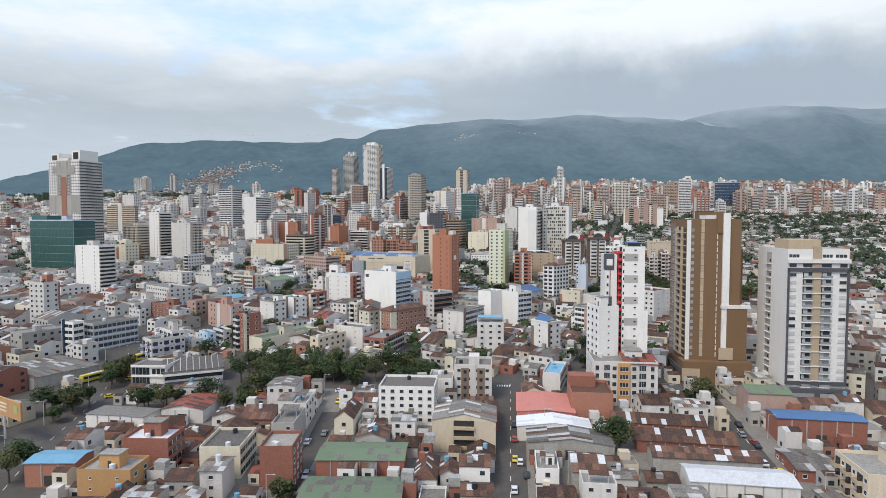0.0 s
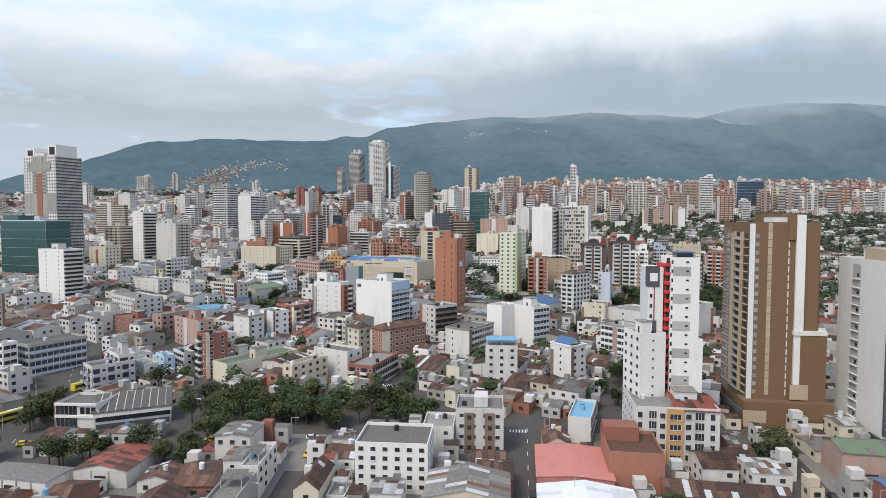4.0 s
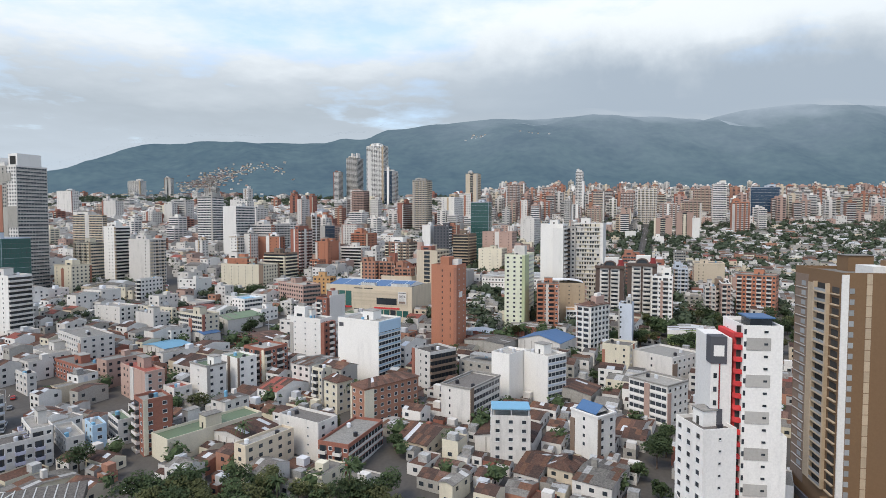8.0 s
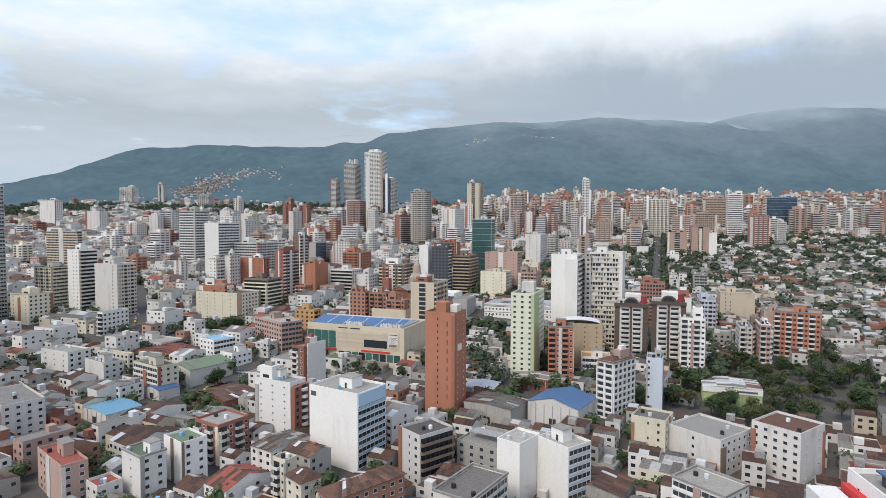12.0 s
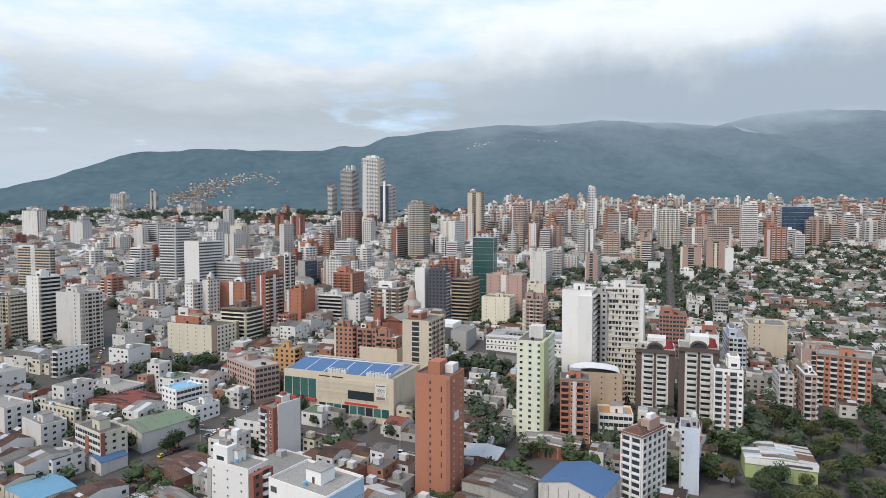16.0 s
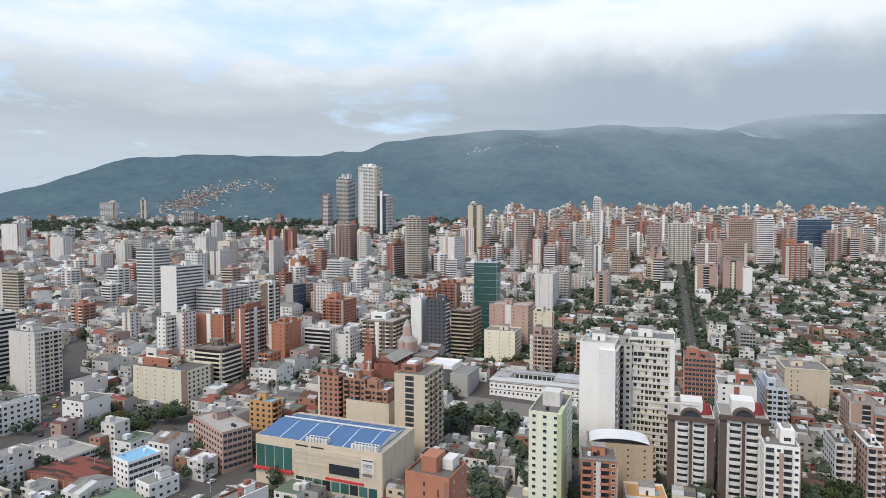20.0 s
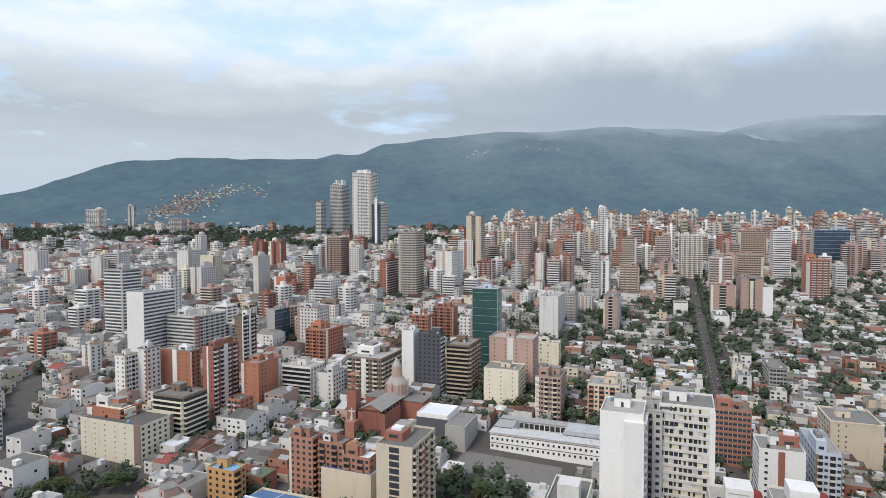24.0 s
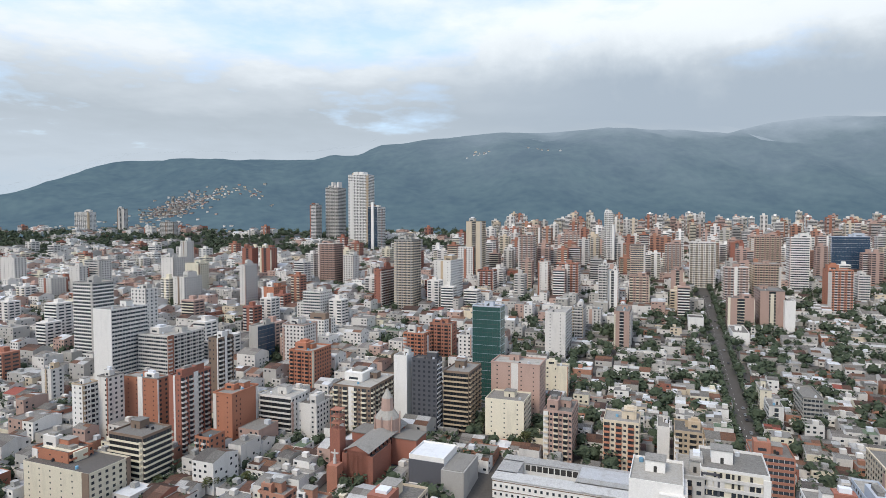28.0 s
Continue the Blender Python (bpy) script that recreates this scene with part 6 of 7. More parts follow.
def hits(x, y, w, d, rot, pad=0.6):
    """Whether a lot overlaps a placed building, a road or open ground."""
    c, s = math.cos(radians(rot)), math.sin(radians(rot))
    pts = [(x + c * a - s * b, y + s * a + c * b) for a, b in ((0, 0), (-w / 2, -d / 2), (w / 2, -d / 2), (w / 2, d / 2), (-w / 2, d / 2), (-w / 2, 0), (w / 2, 0), (0, -d / 2), (0, d / 2))]
    for ox, oy, hw, hd, orot in OCC.near(x, y):
        oc, os_ = math.cos(radians(orot)), math.sin(radians(orot))
        for px, py in pts:
            dx, dy = px - ox, py - oy
            if abs(dx * oc + dy * os_) < hw + pad and abs(-dx * os_ + dy * oc) < hd + pad:
                return True
        for a, b in ((0, 0), (-hw, -hd), (hw, -hd), (hw, hd), (-hw, hd)):
            dx, dy = ox + oc * a - os_ * b - x, oy + os_ * a + oc * b - y
            if abs(dx * c + dy * s) < w / 2 + pad and abs(-dx * s + dy * c) < d / 2 + pad:
                return True
    for x0, y0, x1, y1, half in ROADS:
        L2 = (x1 - x0) ** 2 + (y1 - y0) ** 2
        for px, py in pts:
            t = min(max(((px - x0) * (x1 - x0) + (py - y0) * (y1 - y0)) / L2, 0), 1)
            if (px - x0 - t * (x1 - x0)) ** 2 + (py - y0 - t * (y1 - y0)) ** 2 < half * half:
                return True
    return False


def in_view(x, y, margin=25):
    """Within the sector that the flight looks over."""
    return abs(x - 5) < 0.80 * (y + 10) + margin


LOW_WALLS = ["white"] * 7 + ["bright"] * 4 + ["cream", "cream", "brick", "clay", "terra", "beige", "grey", "concrete", "concrete"]
TOWN_WALLS = ["white"] * 8 + ["bright"] * 4 + ["cream", "brick", "rose", "beige", "grey", "grey", "grey", "concrete", "concrete"]
OLD_ROOFS = ["tile"] * 14 + ["cement_sheet"] * 4 + ["zinc"] + ["slab", "slab", "redtile"]
LOW_ROOFS = ["zinc"] * 4 + ["whiteroof"] + ["slab"] * 8 + ["cement_sheet"] * 10 + ["tile"] * 2
LOW_TOWN_WALLS = ["white"] * 5 + ["bright"] * 2 + ["grey"] * 4 + ["concrete"] * 5 + ["beige", "rose", "clay"]
NEW_ROOFS = ["tile"] * 4 + ["cement_sheet"] * 7 + ["slab"] * 7 + ["zinc"] * 3 + ["whiteroof", "redtile", "greenroof"]
WALL_WORD = {"bright": "bright white", "terra": "terracotta", "rose": "salmon brick", "paleblue": "pale blue", "ochre": "ochre", "concrete": "bare concrete"}
ROOF_WORD = {"tile": "brown clay tile", "cement_sheet": "grey cement-sheet", "zinc": "weathered zinc", "slab": "flat concrete", "redtile": "red tile", "whiteroof": "white metal", "bluemetal": "blue metal", "greenroof": "green metal", "skyroof": "sky blue metal", "pinkroof": "pink"}


def house(x, y, w, d, floors, rot, wall, roof, r, near=1):
    """A low house: walls, a pitched, sheet or flat roof, a street door, windows and roof clutter."""
    h = floors * 2.8 + 0.6
    z = ground_z(y)
    ob = empty("house", x, y, z, rot)
    OCC.append((x, y, w / 2, d / 2, rot))
    if roof == "slab":
        part("body", shell(w, d, h, wall, "slab", 0.8), ob)
        roof_extras(ob, w, d, h, wall, r, r.randint(0, 2), r.random() < 0.4)
        if r.random() < 0.45:
            m, a, b = M(), w * r.uniform(0.45, 0.9) / 2, d * r.uniform(0.2, 0.42) / 2
            cy = r.uniform(-0.2, 0.2) * d
            m.hexa([(-a, cy - b, h + 1.5), (a, cy - b, h + 1.5), (a, cy + b, h + 1.9), (-a, cy + b, h + 1.9), (-a, cy - b, h + 1.6), (a, cy - b, h + 1.6), (a, cy + b, h + 2.0), (-a, cy + b, h + 2.0)], r.choice(("zinc", "cement_sheet", "tile", "skyroof")))
            for px in (-a + 0.2, a - 0.2):
                for py in (cy - b + 0.2, cy + b - 0.2):
                    m.box(px - 0.08, px + 0.08, py - 0.08, py + 0.08, h - 0.8, h + 1.6, "rail")
            part("terrace_roof", m, ob)
    else:
        m = M()
        X, Y = w / 2, d / 2
        for a, b in (((-X, -Y), (X, -Y)), ((X, -Y), (X, Y)), ((X, Y), (-X, Y)), ((-X, Y), (-X, -Y))):
            m.poly([(*a, -3), (*b, -3), (*b, h), (*a, h)], wall)
        part("body", m, ob)
        flat_ = roof in ("zinc", "cement_sheet", "whiteroof", "bluemetal", "greenroof", "skyroof")
        part("roof", gable(w, d, h, (0.05 if flat_ else 0.15) * d + 0.15, roof, wall, "x" if r.random() < 0.72 else "y", r.uniform(0.15, 0.5), (not flat_) and r.random() < 0.25), ob)
        if r.random() < 0.45:
            m = M()
            u, v = r.uniform(-0.3, 0.3) * w, r.uniform(-0.35, 0.35) * d
            m.box(u - 0.9, u + 0.9, v - 0.7, v + 0.7, h - 0.5, h + 0.15 * d + 0.7, r.choice(("white", "brick", "slab", wall)))
            part("roof_box", m, ob)
        if r.random() < 0.35:
            m = M()
            u, v, k = r.uniform(-0.25, 0.25) * w, r.uniform(-0.3, 0.3) * d, r.choice(("tank", "blacktank", "skyroof"))
            m.tube(u, v, 0.7, h - 0.3, h + 0.15 * d + 1.2, k)
            part("water_tank", m, ob)
    if near:
        faces = "SE" if x < 20 else "SW"
        wf = r.choice(("frame", "frame", "dark", "bark"))
        for face in faces:
            if face != "S" and r.random() < 0.75:
                continue
            fa = face_axes(face, w, d)
            n = max(1, int(fa[3] / 3.4))
            for i in range(floors):
                for c in range(n):
                    if r.random() < 0.78:
                        put_window(ob, face, fa, (c + 0.5) * fa[3] / n, i * 2.8 + 1.0, 1.3, 1.2, "pane", wf)
    else:
        m = M()
        for face in ("S", "E" if x < 60 else "W"):
            fa = face_axes(face, w, d)
            n = max(1, int(fa[3] / 3.4))
            for i in range(floors):
                for c in range(n):
                    if r.random() < 0.8:
                        u = (c + 0.5) * fa[3] / n
                        fbox(m, fa, u - 0.7, u + 0.7, i * 2.8 + 1.0, i * 2.8 + 2.2, -0.1, 0.03, "pane")
        if m.v:
            part("glazing", m, ob, kind="stuff")
    tagged(ob, f"{WALL_WORD.get(wall, wall)} {floors}-storey house with {ROOF_WORD.get(roof, roof)} roof", "house")
    return ob


def add_far_house(m, x, y, w, d, h, rot, wall, roof, r):
    """One far house, joined into the mesh of its block."""
    z, c, s = ground_z(y), math.cos(radians(rot)), math.sin(radians(rot))

    def at(a, b, e):
        return (x + c * a - s * b, y + s * a + c * b, z + e)

    X, Y = w / 2, d / 2
    base, top = [(-X, -Y), (X, -Y), (X, Y), (-X, Y)], h
    for k in range(4):
        n = (k + 1) % 4
        m.poly([at(*base[k], -4), at(*base[n], -4), at(*base[n], h), at(*base[k], h)], wall)
    if roof in ("tile", "redtile", "cement_sheet", "zinc") and r.random() < 0.75:
        k = 0.2 * min(w, d)
        step = 1.7 if y < 330 else 3.2 if y < 560 else 6.0
        sheets(m, at(-X, -Y, h), at(X, -Y, h), at(X, 0, h + k), at(-X, 0, h + k), roof, r, step)
        sheets(m, at(X, Y, h), at(-X, Y, h), at(-X, 0, h + k), at(X, 0, h + k), roof, r, step)
        for e in (-X, X):
            m.poly([at(e, -Y, h), at(e, Y, h), at(e, 0, h + k)], wall)
    else:
        m.poly([at(*p, h - 0.5) for p in base], roof)
        a, b = r.uniform(-0.3, 0.3) * w, r.uniform(-0.3, 0.3) * d
        q = [(a - 1.6, b - 1.4), (a + 1.6, b - 1.4), (a + 1.6, b + 1.4), (a - 1.6, b + 1.4)]
        m.hexa([at(*p, h - 0.6) for p in q] + [at(*p, h + 1.9) for p in q], r.choice((wall, "white", "tank", "zinc")))
    for i in range(max(1, int(h / 2.9))):
        n = max(1, int(w / 3.2))
        for cc in range(n):
            if r.random() < (0.75 if y < 560 else 0.5):
                u, e = -X + (cc + 0.5) * w / n, i * 2.9 + 1.0
                m.poly([at(u - 0.8, -Y - 0.04, e), at(u + 0.8, -Y - 0.04, e), at(u + 0.8, -Y - 0.04, e + 1.3), at(u - 0.8, -Y - 0.04, e + 1.3)], "pane")
        sx = X + 0.04 if x < 0.37 * y else -X - 0.04
        n = max(1, int(d / 3.6))
        for cc in range(n):
            if r.random() < (0.6 if y < 560 else 0.35):
                u, e = -Y + (cc + 0.5) * d / n, i * 2.9 + 1.0
                q = [at(sx, u - 0.7, e), at(sx, u + 0.7, e), at(sx, u + 0.7, e + 1.3), at(sx, u - 0.7, e + 1.3)]
                m.poly(q if sx > 0 else q[::-1], "pane")


def add_far_tower(m, x, y, w, d, h, rot, r):
    """One far tower with window and balcony bands, joined into the mesh of its block."""
    z, c, s = ground_z(y), math.cos(radians(rot)), math.sin(radians(rot))

    def box(a0, a1, b0, b1, e0, e1, name):
        p = [(x + c * a - s * b, y + s * a + c * b) for a, b in ((a0, b0), (a1, b0), (a1, b1), (a0, b1))]
        m.hexa([(*q, z + e0) for q in p] + [(*q, z + e1) for q in p], name)

    wall = r.choice(("white", "white", "bright", "cream", "white", "rose", "terra", "brick") if x < 60 else ("rose", "rose", "clay", "terra", "beige", "grey", "white", "white", "bright"))
    trim = r.choice(("white", "bright", "cream", wall))
    X, Y = w / 2, d / 2
    box(-X, X, -Y, Y, -4, h, wall)
    box(-X * 0.4, X * 0.3, -Y * 0.3, Y * 0.4, h, h + r.uniform(2.5, 5), wall)
    k = r.random()
    for i in range(int(h / FLOOR)):
        e = i * FLOOR
        for a0, a1 in ((-0.9, -0.3), (0.3, 0.9)) if k < 0.6 else ((-0.95, 0.95),):
            box(X * a0, X * a1, -Y - 0.06, -Y, e + 1.1, e + 2.5, "pane")
            box(X * a0, X * a1, -Y - 0.7, -Y, e, e + 0.95, trim)
        side = X if x < 0.37 * y else -X
        box(min(side, side * 1.01), max(side, side * 1.01), -Y * 0.75, -Y * 0.1, e + 1.1, e + 2.4, "pane")
        box(min(side, side * 1.01), max(side, side * 1.01), Y * 0.15, Y * 0.8, e + 1.1, e + 2.4, "pane")


def pavement(corners, name="pavement"):
    """A block's raised paving with its kerb, laid on the slope."""
    m = M()
    lo = [(a, b, ground_z(b) - 0.6) for a, b in corners]
    hi = [(a, b, ground_z(b) + 0.16) for a, b in corners]
    m.hexa(lo + hi, "pavement")
    tagged(new(name, m.mesh(name)), "grey concrete paving of a city block with kerb", "pavement", kind="structure")


COUNT = {"near": 0, "far": 0}


def fill_block(cx, cy, bw, bd, rot, style, r, paved=False):
    """Rows of houses back to back on a block bw by bd centred at cx, cy."""
    c, s = math.cos(radians(rot)), math.sin(radians(rot))

    def at(a, b):
        return cx + c * a - s * b, cy + s * a + c * b

    if paved:
        pavement([at(-bw / 2 - 1.2, -bd / 2 - 1.2), at(bw / 2 + 1.2, -bd / 2 - 1.2), at(bw / 2 + 1.2, bd / 2 + 1.2), at(-bw / 2 - 1.2, bd / 2 + 1.2)])
    far = M()
    rows = max(2, round(bd / style["depth"]))
    for j in range(rows):
        b0 = -bd / 2 + (j + 0.5) * bd / rows
        a = -bw / 2 + 1
        while a < bw / 2 - 5:
            w = min(r.uniform(*style["lot"]), bw / 2 - 1 - a)
            if w < 4.5:
                break
            d = bd / rows * r.uniform(*style.get("fit", (0.8, 0.97)))
            x, y = at(a + w / 2, b0 + r.uniform(-0.5, 0.5))
            a += w + (0.25 if r.random() < 0.85 else 3.5)
            if not in_view(x, y) or r.random() < style["gap"]:
                continue
            if hits(x, y, w - 0.4, d, rot):
                d2, w2 = d * 0.55, w * 0.8
                if hits(x, y, w2, d2, rot):
                    continue
                w, d = w2, d2
            wall, roof = r.choice(style["walls"]), r.choice(style["roofs"])
            fl = r.choice(style["floors"])
            if fl > 2:
                roof = r.choice(("slab", "slab", "cement_sheet", "cement_sheet", "tile", "zinc"))
                wall = r.choice((wall, wall, "white", "white", "grey", "rose"))
            if style.get("tower") and r.random() < style["tower"] and not hits(x, y, 16, 16, rot, 2):
                add_far_tower(far, x, y, r.uniform(12, 17), r.uniform(12, 16), FLOOR * r.randint(*style["tower_floors"]) + 1, rot, r)
                continue
            if style["near"]:
                house(x, y, w, d, fl, rot, wall, roof, r, near=style["near"] == 2)
                COUNT["near"] += 1
            else:
                add_far_house(far, x, y, w, d, fl * 2.9 + 0.8, rot, wall, roof, r)
                COUNT["far"] += 1
    if far.v:
        tagged(new("house_rows", far.mesh("house_rows")), "dense distant rows of low white and brick houses", "houses", kind="stuff")


def hall(x, y, w, d, h, rot, wall, roof, label, rise=0.0, along="y", name="shed"):
    """A wide low hall with a shallow sheet roof, its seams and a door."""
    z = ground_z(y)
    OCC.append((x, y, w / 2, d / 2, rot))
    ob = empty(name, x, y, z, rot)
    m, X, Y = M(), w / 2, d / 2
    for a, b in (((-X, -Y), (X, -Y)), ((X, -Y), (X, Y)), ((X, Y), (-X, Y)), ((-X, Y), (-X, -Y))):
        m.poly([(*a, -3), (*b, -3), (*b, h), (*a, h)], wall)
    part("body", m, ob)
    part("roof", gable(w, d, h, rise or 0.07 * w, roof, wall, along, 0.35), ob, ROOF_WORD.get(roof, roof) + " roof")
    add_box(ob, "door", -1.6, 1.6, -Y - 0.06, -Y + 0.1, 0, min(3, h - 0.6), "shade")
    for k in range(1, int(w / 4)):
        u = -X + k * w / int(w / 4)
        add_box(ob, "pier", u - 0.18, u + 0.18, -Y - 0.14, -Y + 0.1, 0, h - 0.1, "concrete")
    return tagged(ob, label, "shed")


def infill(x0, x1, y0, y1, n, rot, r, walls, roofs, floors, size=(6, 11), joined=False):
    """Small houses in what room is left."""
    m = M()
    for _ in range(n):
        x, y = r.uniform(x0, x1), r.uniform(y0, y1)
        w, d = r.uniform(*size), r.uniform(*size) * 1.2
        if not in_view(x, y, 10) or hits(x, y, w, d, rot, 0.15):
            continue
        if joined:
            add_far_house(m, x, y, w, d, r.choice(floors) * 2.9 + 0.6, rot, r.choice(walls), r.choice(roofs), r)
            OCC.append((x, y, w / 2, d / 2, rot))
        else:
            house(x, y, w, d, r.choice(floors), rot, r.choice(walls), r.choice(roofs), r, near=0)
    if m.v:
        tagged(new("house_rows", m.mesh("house_rows")), "small houses packed between larger blocks", "houses", kind="stuff")

# ---- streets that the blocks leave free ----
road((-39.7, 90), (-39.2, 244), half=3.4)
road((12.5, 90), (33.5, 245), half=4.0)
road((86, 90), (113, 236), (128, 300), half=4.0)
road((-72, 222), (-85, 262), (-99, 302), (-135, 335), half=4.5)
road((-105, 110), (-125, 180), (-132, 228), (-150, 285), (-185, 350), half=8.5)
road((28, 242), (-2, 262), (-21, 299), (-46, 345), half=3.5)
road((-125, 212), (-75, 231), (-39, 240), (33, 247), half=4.0)
road((33, 247), (110, 236), half=3.5)
road((62, 248), (80, 290), (112, 352), half=3.6)
road((-330, 578), (-200, 528), (-92, 484), (0, 449), (60, 428), (140, 398), half=7.0)
road((-190, 330), (-150, 385), (-119, 434), (-92, 484), (-46, 606), half=6.0)
road((-230, 480), (-203, 531), (-216, 568), (-264, 657), (-300, 720), half=6.0)
road((150, 538), (197, 665), (338, 1045), (460, 1370), half=4.6)

# ---- halls and sheds of the foreground ----
hall(41, 209, 20, 22, 4.5, -8, "pinkroof", "pinkroof", "low hall with a pink painted roof", 0.8)
hall(40.5, 191, 24, 10, 4.5, -8, "white", "whiteroof", "hall with a shallow white gable roof")
hall(43, 179, 26, 12, 4.8, -8, "concrete", "zinc", "hall with a grey zinc gable roof")
hall(-20.5, 168, 25, 13, 6.0, -2, "brick", "greenroof", "brick hall with a faded green roof", 0.8, "x")
hall(-21, 149, 26, 13, 5.0, -2, "terra", "greenroof", "brick hall with a faded green roof", 0.8, "x")
hall(80, 167, 30, 9, 5.0, -10, "concrete", "tile", "long old house with a brown tile roof", 1.5, "x")
hall(80, 181, 30, 11, 4.0, -10, "brick", "tile", "old brick house with a wide brown tile roof", 2.2, "x")
hall(77, 195, 30, 10, 3.8, -10, "terra", "tile", "old terracotta house with a brown tile roof", 2.0, "x")
hall(83, 153, 27, 11, 5.5, -10, "white", "sheet_new", "shed with bent white roof sheets", 1.2, "x")
hall(127, 187, 27, 9, 8.0, -10, "brick", "bluemetal", "brick hall with a bright blue metal roof", 0.6, "x")
bld(121, 143, 26, 16, 13, -10, "beige", "nnb", near=1, trim="tan", name="apartment_block", label="beige block with a blank wall and side balconies")
hall(123, 210, 15, 12, 8.5, -10, "rose", "greenroof", "house with a dark green sheet roof", 1.6, "x")
hall(-109, 203, 22, 9, 4.5, -10, "bright", "slab", "white walled yard building with a flat roof", 0.2)
hall(-107, 165, 14, 9, 6.5, 0, "terra", "skyroof", "brick house with a sky blue sheet roof", 0.7, "x")
hall(-88, 211, 15, 16, 4.5, -4, "white", "redtile", "white house with a dark red roof", 1.5)
hall(-127, 465, 22, 26, 8.0, -34, "white", "greenroof", "white hall with a dark green gable roof", 2.0)
hall(-134, 436, 13, 11, 5, -34, "white", "bluemetal", "white house with a blue sheet roof", 1.2)
hall(63, 409, 24, 22, 9, -34, "white", "bluemetal", "arched sports hall with a blue roof", 3.2)
hall(33, 410, 24, 18, 8, -34, "concrete", "cement_sheet", "grey hall with a cement-sheet roof", 1.0)
store = hall(152, 434, 26, 20, 8, -20.5, "leafgreen", "zinc", "green and white shop with a framed front", 0.8)
add_box(store, "fascia", -13.2, 13.2, -10.4, -9.9, 5.6, 8.2, "bright", "white fascia frame")
add_box(store, "sign_bar", 2, 11, -10.5, -10.35, 6.4, 7.3, "dark")
bld(43.0, 700, 30, 16, 9, -20.5, "white", "rrn", name="commercial_building", label="white low building beside the school", tanks=0)

hall(-170, 256, 34, 26, 4.2, -32, "concrete", "cement_sheet", "low grey bus station with a flat stained roof", 0.3, name="bus_station")
hall(-163, 503, 34, 20, 5.0, -20.5, "terra", "redtile", "wide old shed with a dark red roof", 1.2)
hall(-98, 428, 24, 20, 5.0, -33, "brick", "tile", "old shed with a brown tile roof", 1.4)
hall(-95, 400, 26, 20, 4.5, -33, "concrete", "cement_sheet", "long grey shed beside the street", 1.0)
hall(-143, 408, 20, 16, 5.5, -33, "white", "skyroof", "white house with a light blue roof", 1.0)
hall(60, 452, 26, 16, 5.0, -20.5, "brick", "cement_sheet", "brick shed with a grey sheet roof", 1.0)
hall(28, 440, 16, 14, 5.0, -20.5, "brick", "sheet_new", "brick shed with a pale sheet roof", 1.0)
hall(-64, 300, 24, 16, 5.0, -30, "white", "tile", "old house with a wide brown tile roof", 2.0)
hall(-16, 340, 22, 18, 5.0, -33, "rose", "tile", "old house with a wide brown tile roof", 2.2)
hall(30, 300, 20, 18, 5.0, -20, "white", "tile", "old house with a wide brown tile roof", 2.0)
hall(62, 342, 20, 16, 5.5, -30, "concrete", "tile", "old house with a dark tiled roof", 2.0)

OPEN = [(150, 412, 32, 14, 10), (205, 470, 40, 14, 10), (-40, 253, 44, 10, 2), (186, 437, 50, 33, 0), (-160, 562, 22, 20, 0), (17, 562, 9, 12, -20), (38, 553, 10, 10, -20), (-97, 217, 14, 10, 0), (-149, 225, 11, 11, 0), (57, 177, 6, 6, 0)]
for o in OPEN:
    OCC.append(o)
# ---- foreground blocks ----
R = random.Random(11)
OLD = dict(depth=15, fit=(0.9, 1.0), lot=(6, 12), gap=0.0, walls=LOW_WALLS, roofs=OLD_ROOFS, floors=(1, 1, 1, 1, 2, 2, 3), near=2)
for cx, cy, bw, bd, rot in ((-13, 172, 44, 66, -4), (-13, 112, 44, 44, -4), (59, 172, 58, 70, -8), (48, 112, 56, 44, -8), (-72, 172, 58, 82, -1), (-70, 112, 52, 30, -1), (142, 176, 72, 80, -10), (128, 108, 60, 40, -10), (-28, 224, 82, 22, -3), (66, 222, 52, 26, -8)):
    fill_block(cx, cy, bw, bd, rot, OLD, R, True)
MIDB = dict(depth=18, fit=(0.9, 1.0), lot=(8, 17), gap=0.0, walls=LOW_WALLS, roofs=OLD_ROOFS, floors=(1, 1, 1, 1, 2, 2, 2, 3, 4), near=1)
for i in range(-9, 10):
    for j in range(-4, 7):
        c, s = math.cos(radians(-33)), math.sin(radians(-33))
        a, b = i * 60, j * 46
        x, y = -40 + c * a - s * b, 340 + s * a + c * b
        if not (250 < y < 470) or not in_view(x, y, 20):
            continue
        near = 1 if -105 < x < 80 and y < 370 else 0
        fill_block(x, y, 54, 40, -33, dict(MIDB, near=near), R)
for cx, cy in ((-215, 250), (-260, 300), (-230, 360), (-300, 390), (230, 200), (235, 260), (300, 320), (215, 330)):
    fill_block(cx, cy, 64, 50, -18, dict(MIDB, near=0, floors=(1, 2, 2, 3)), R)

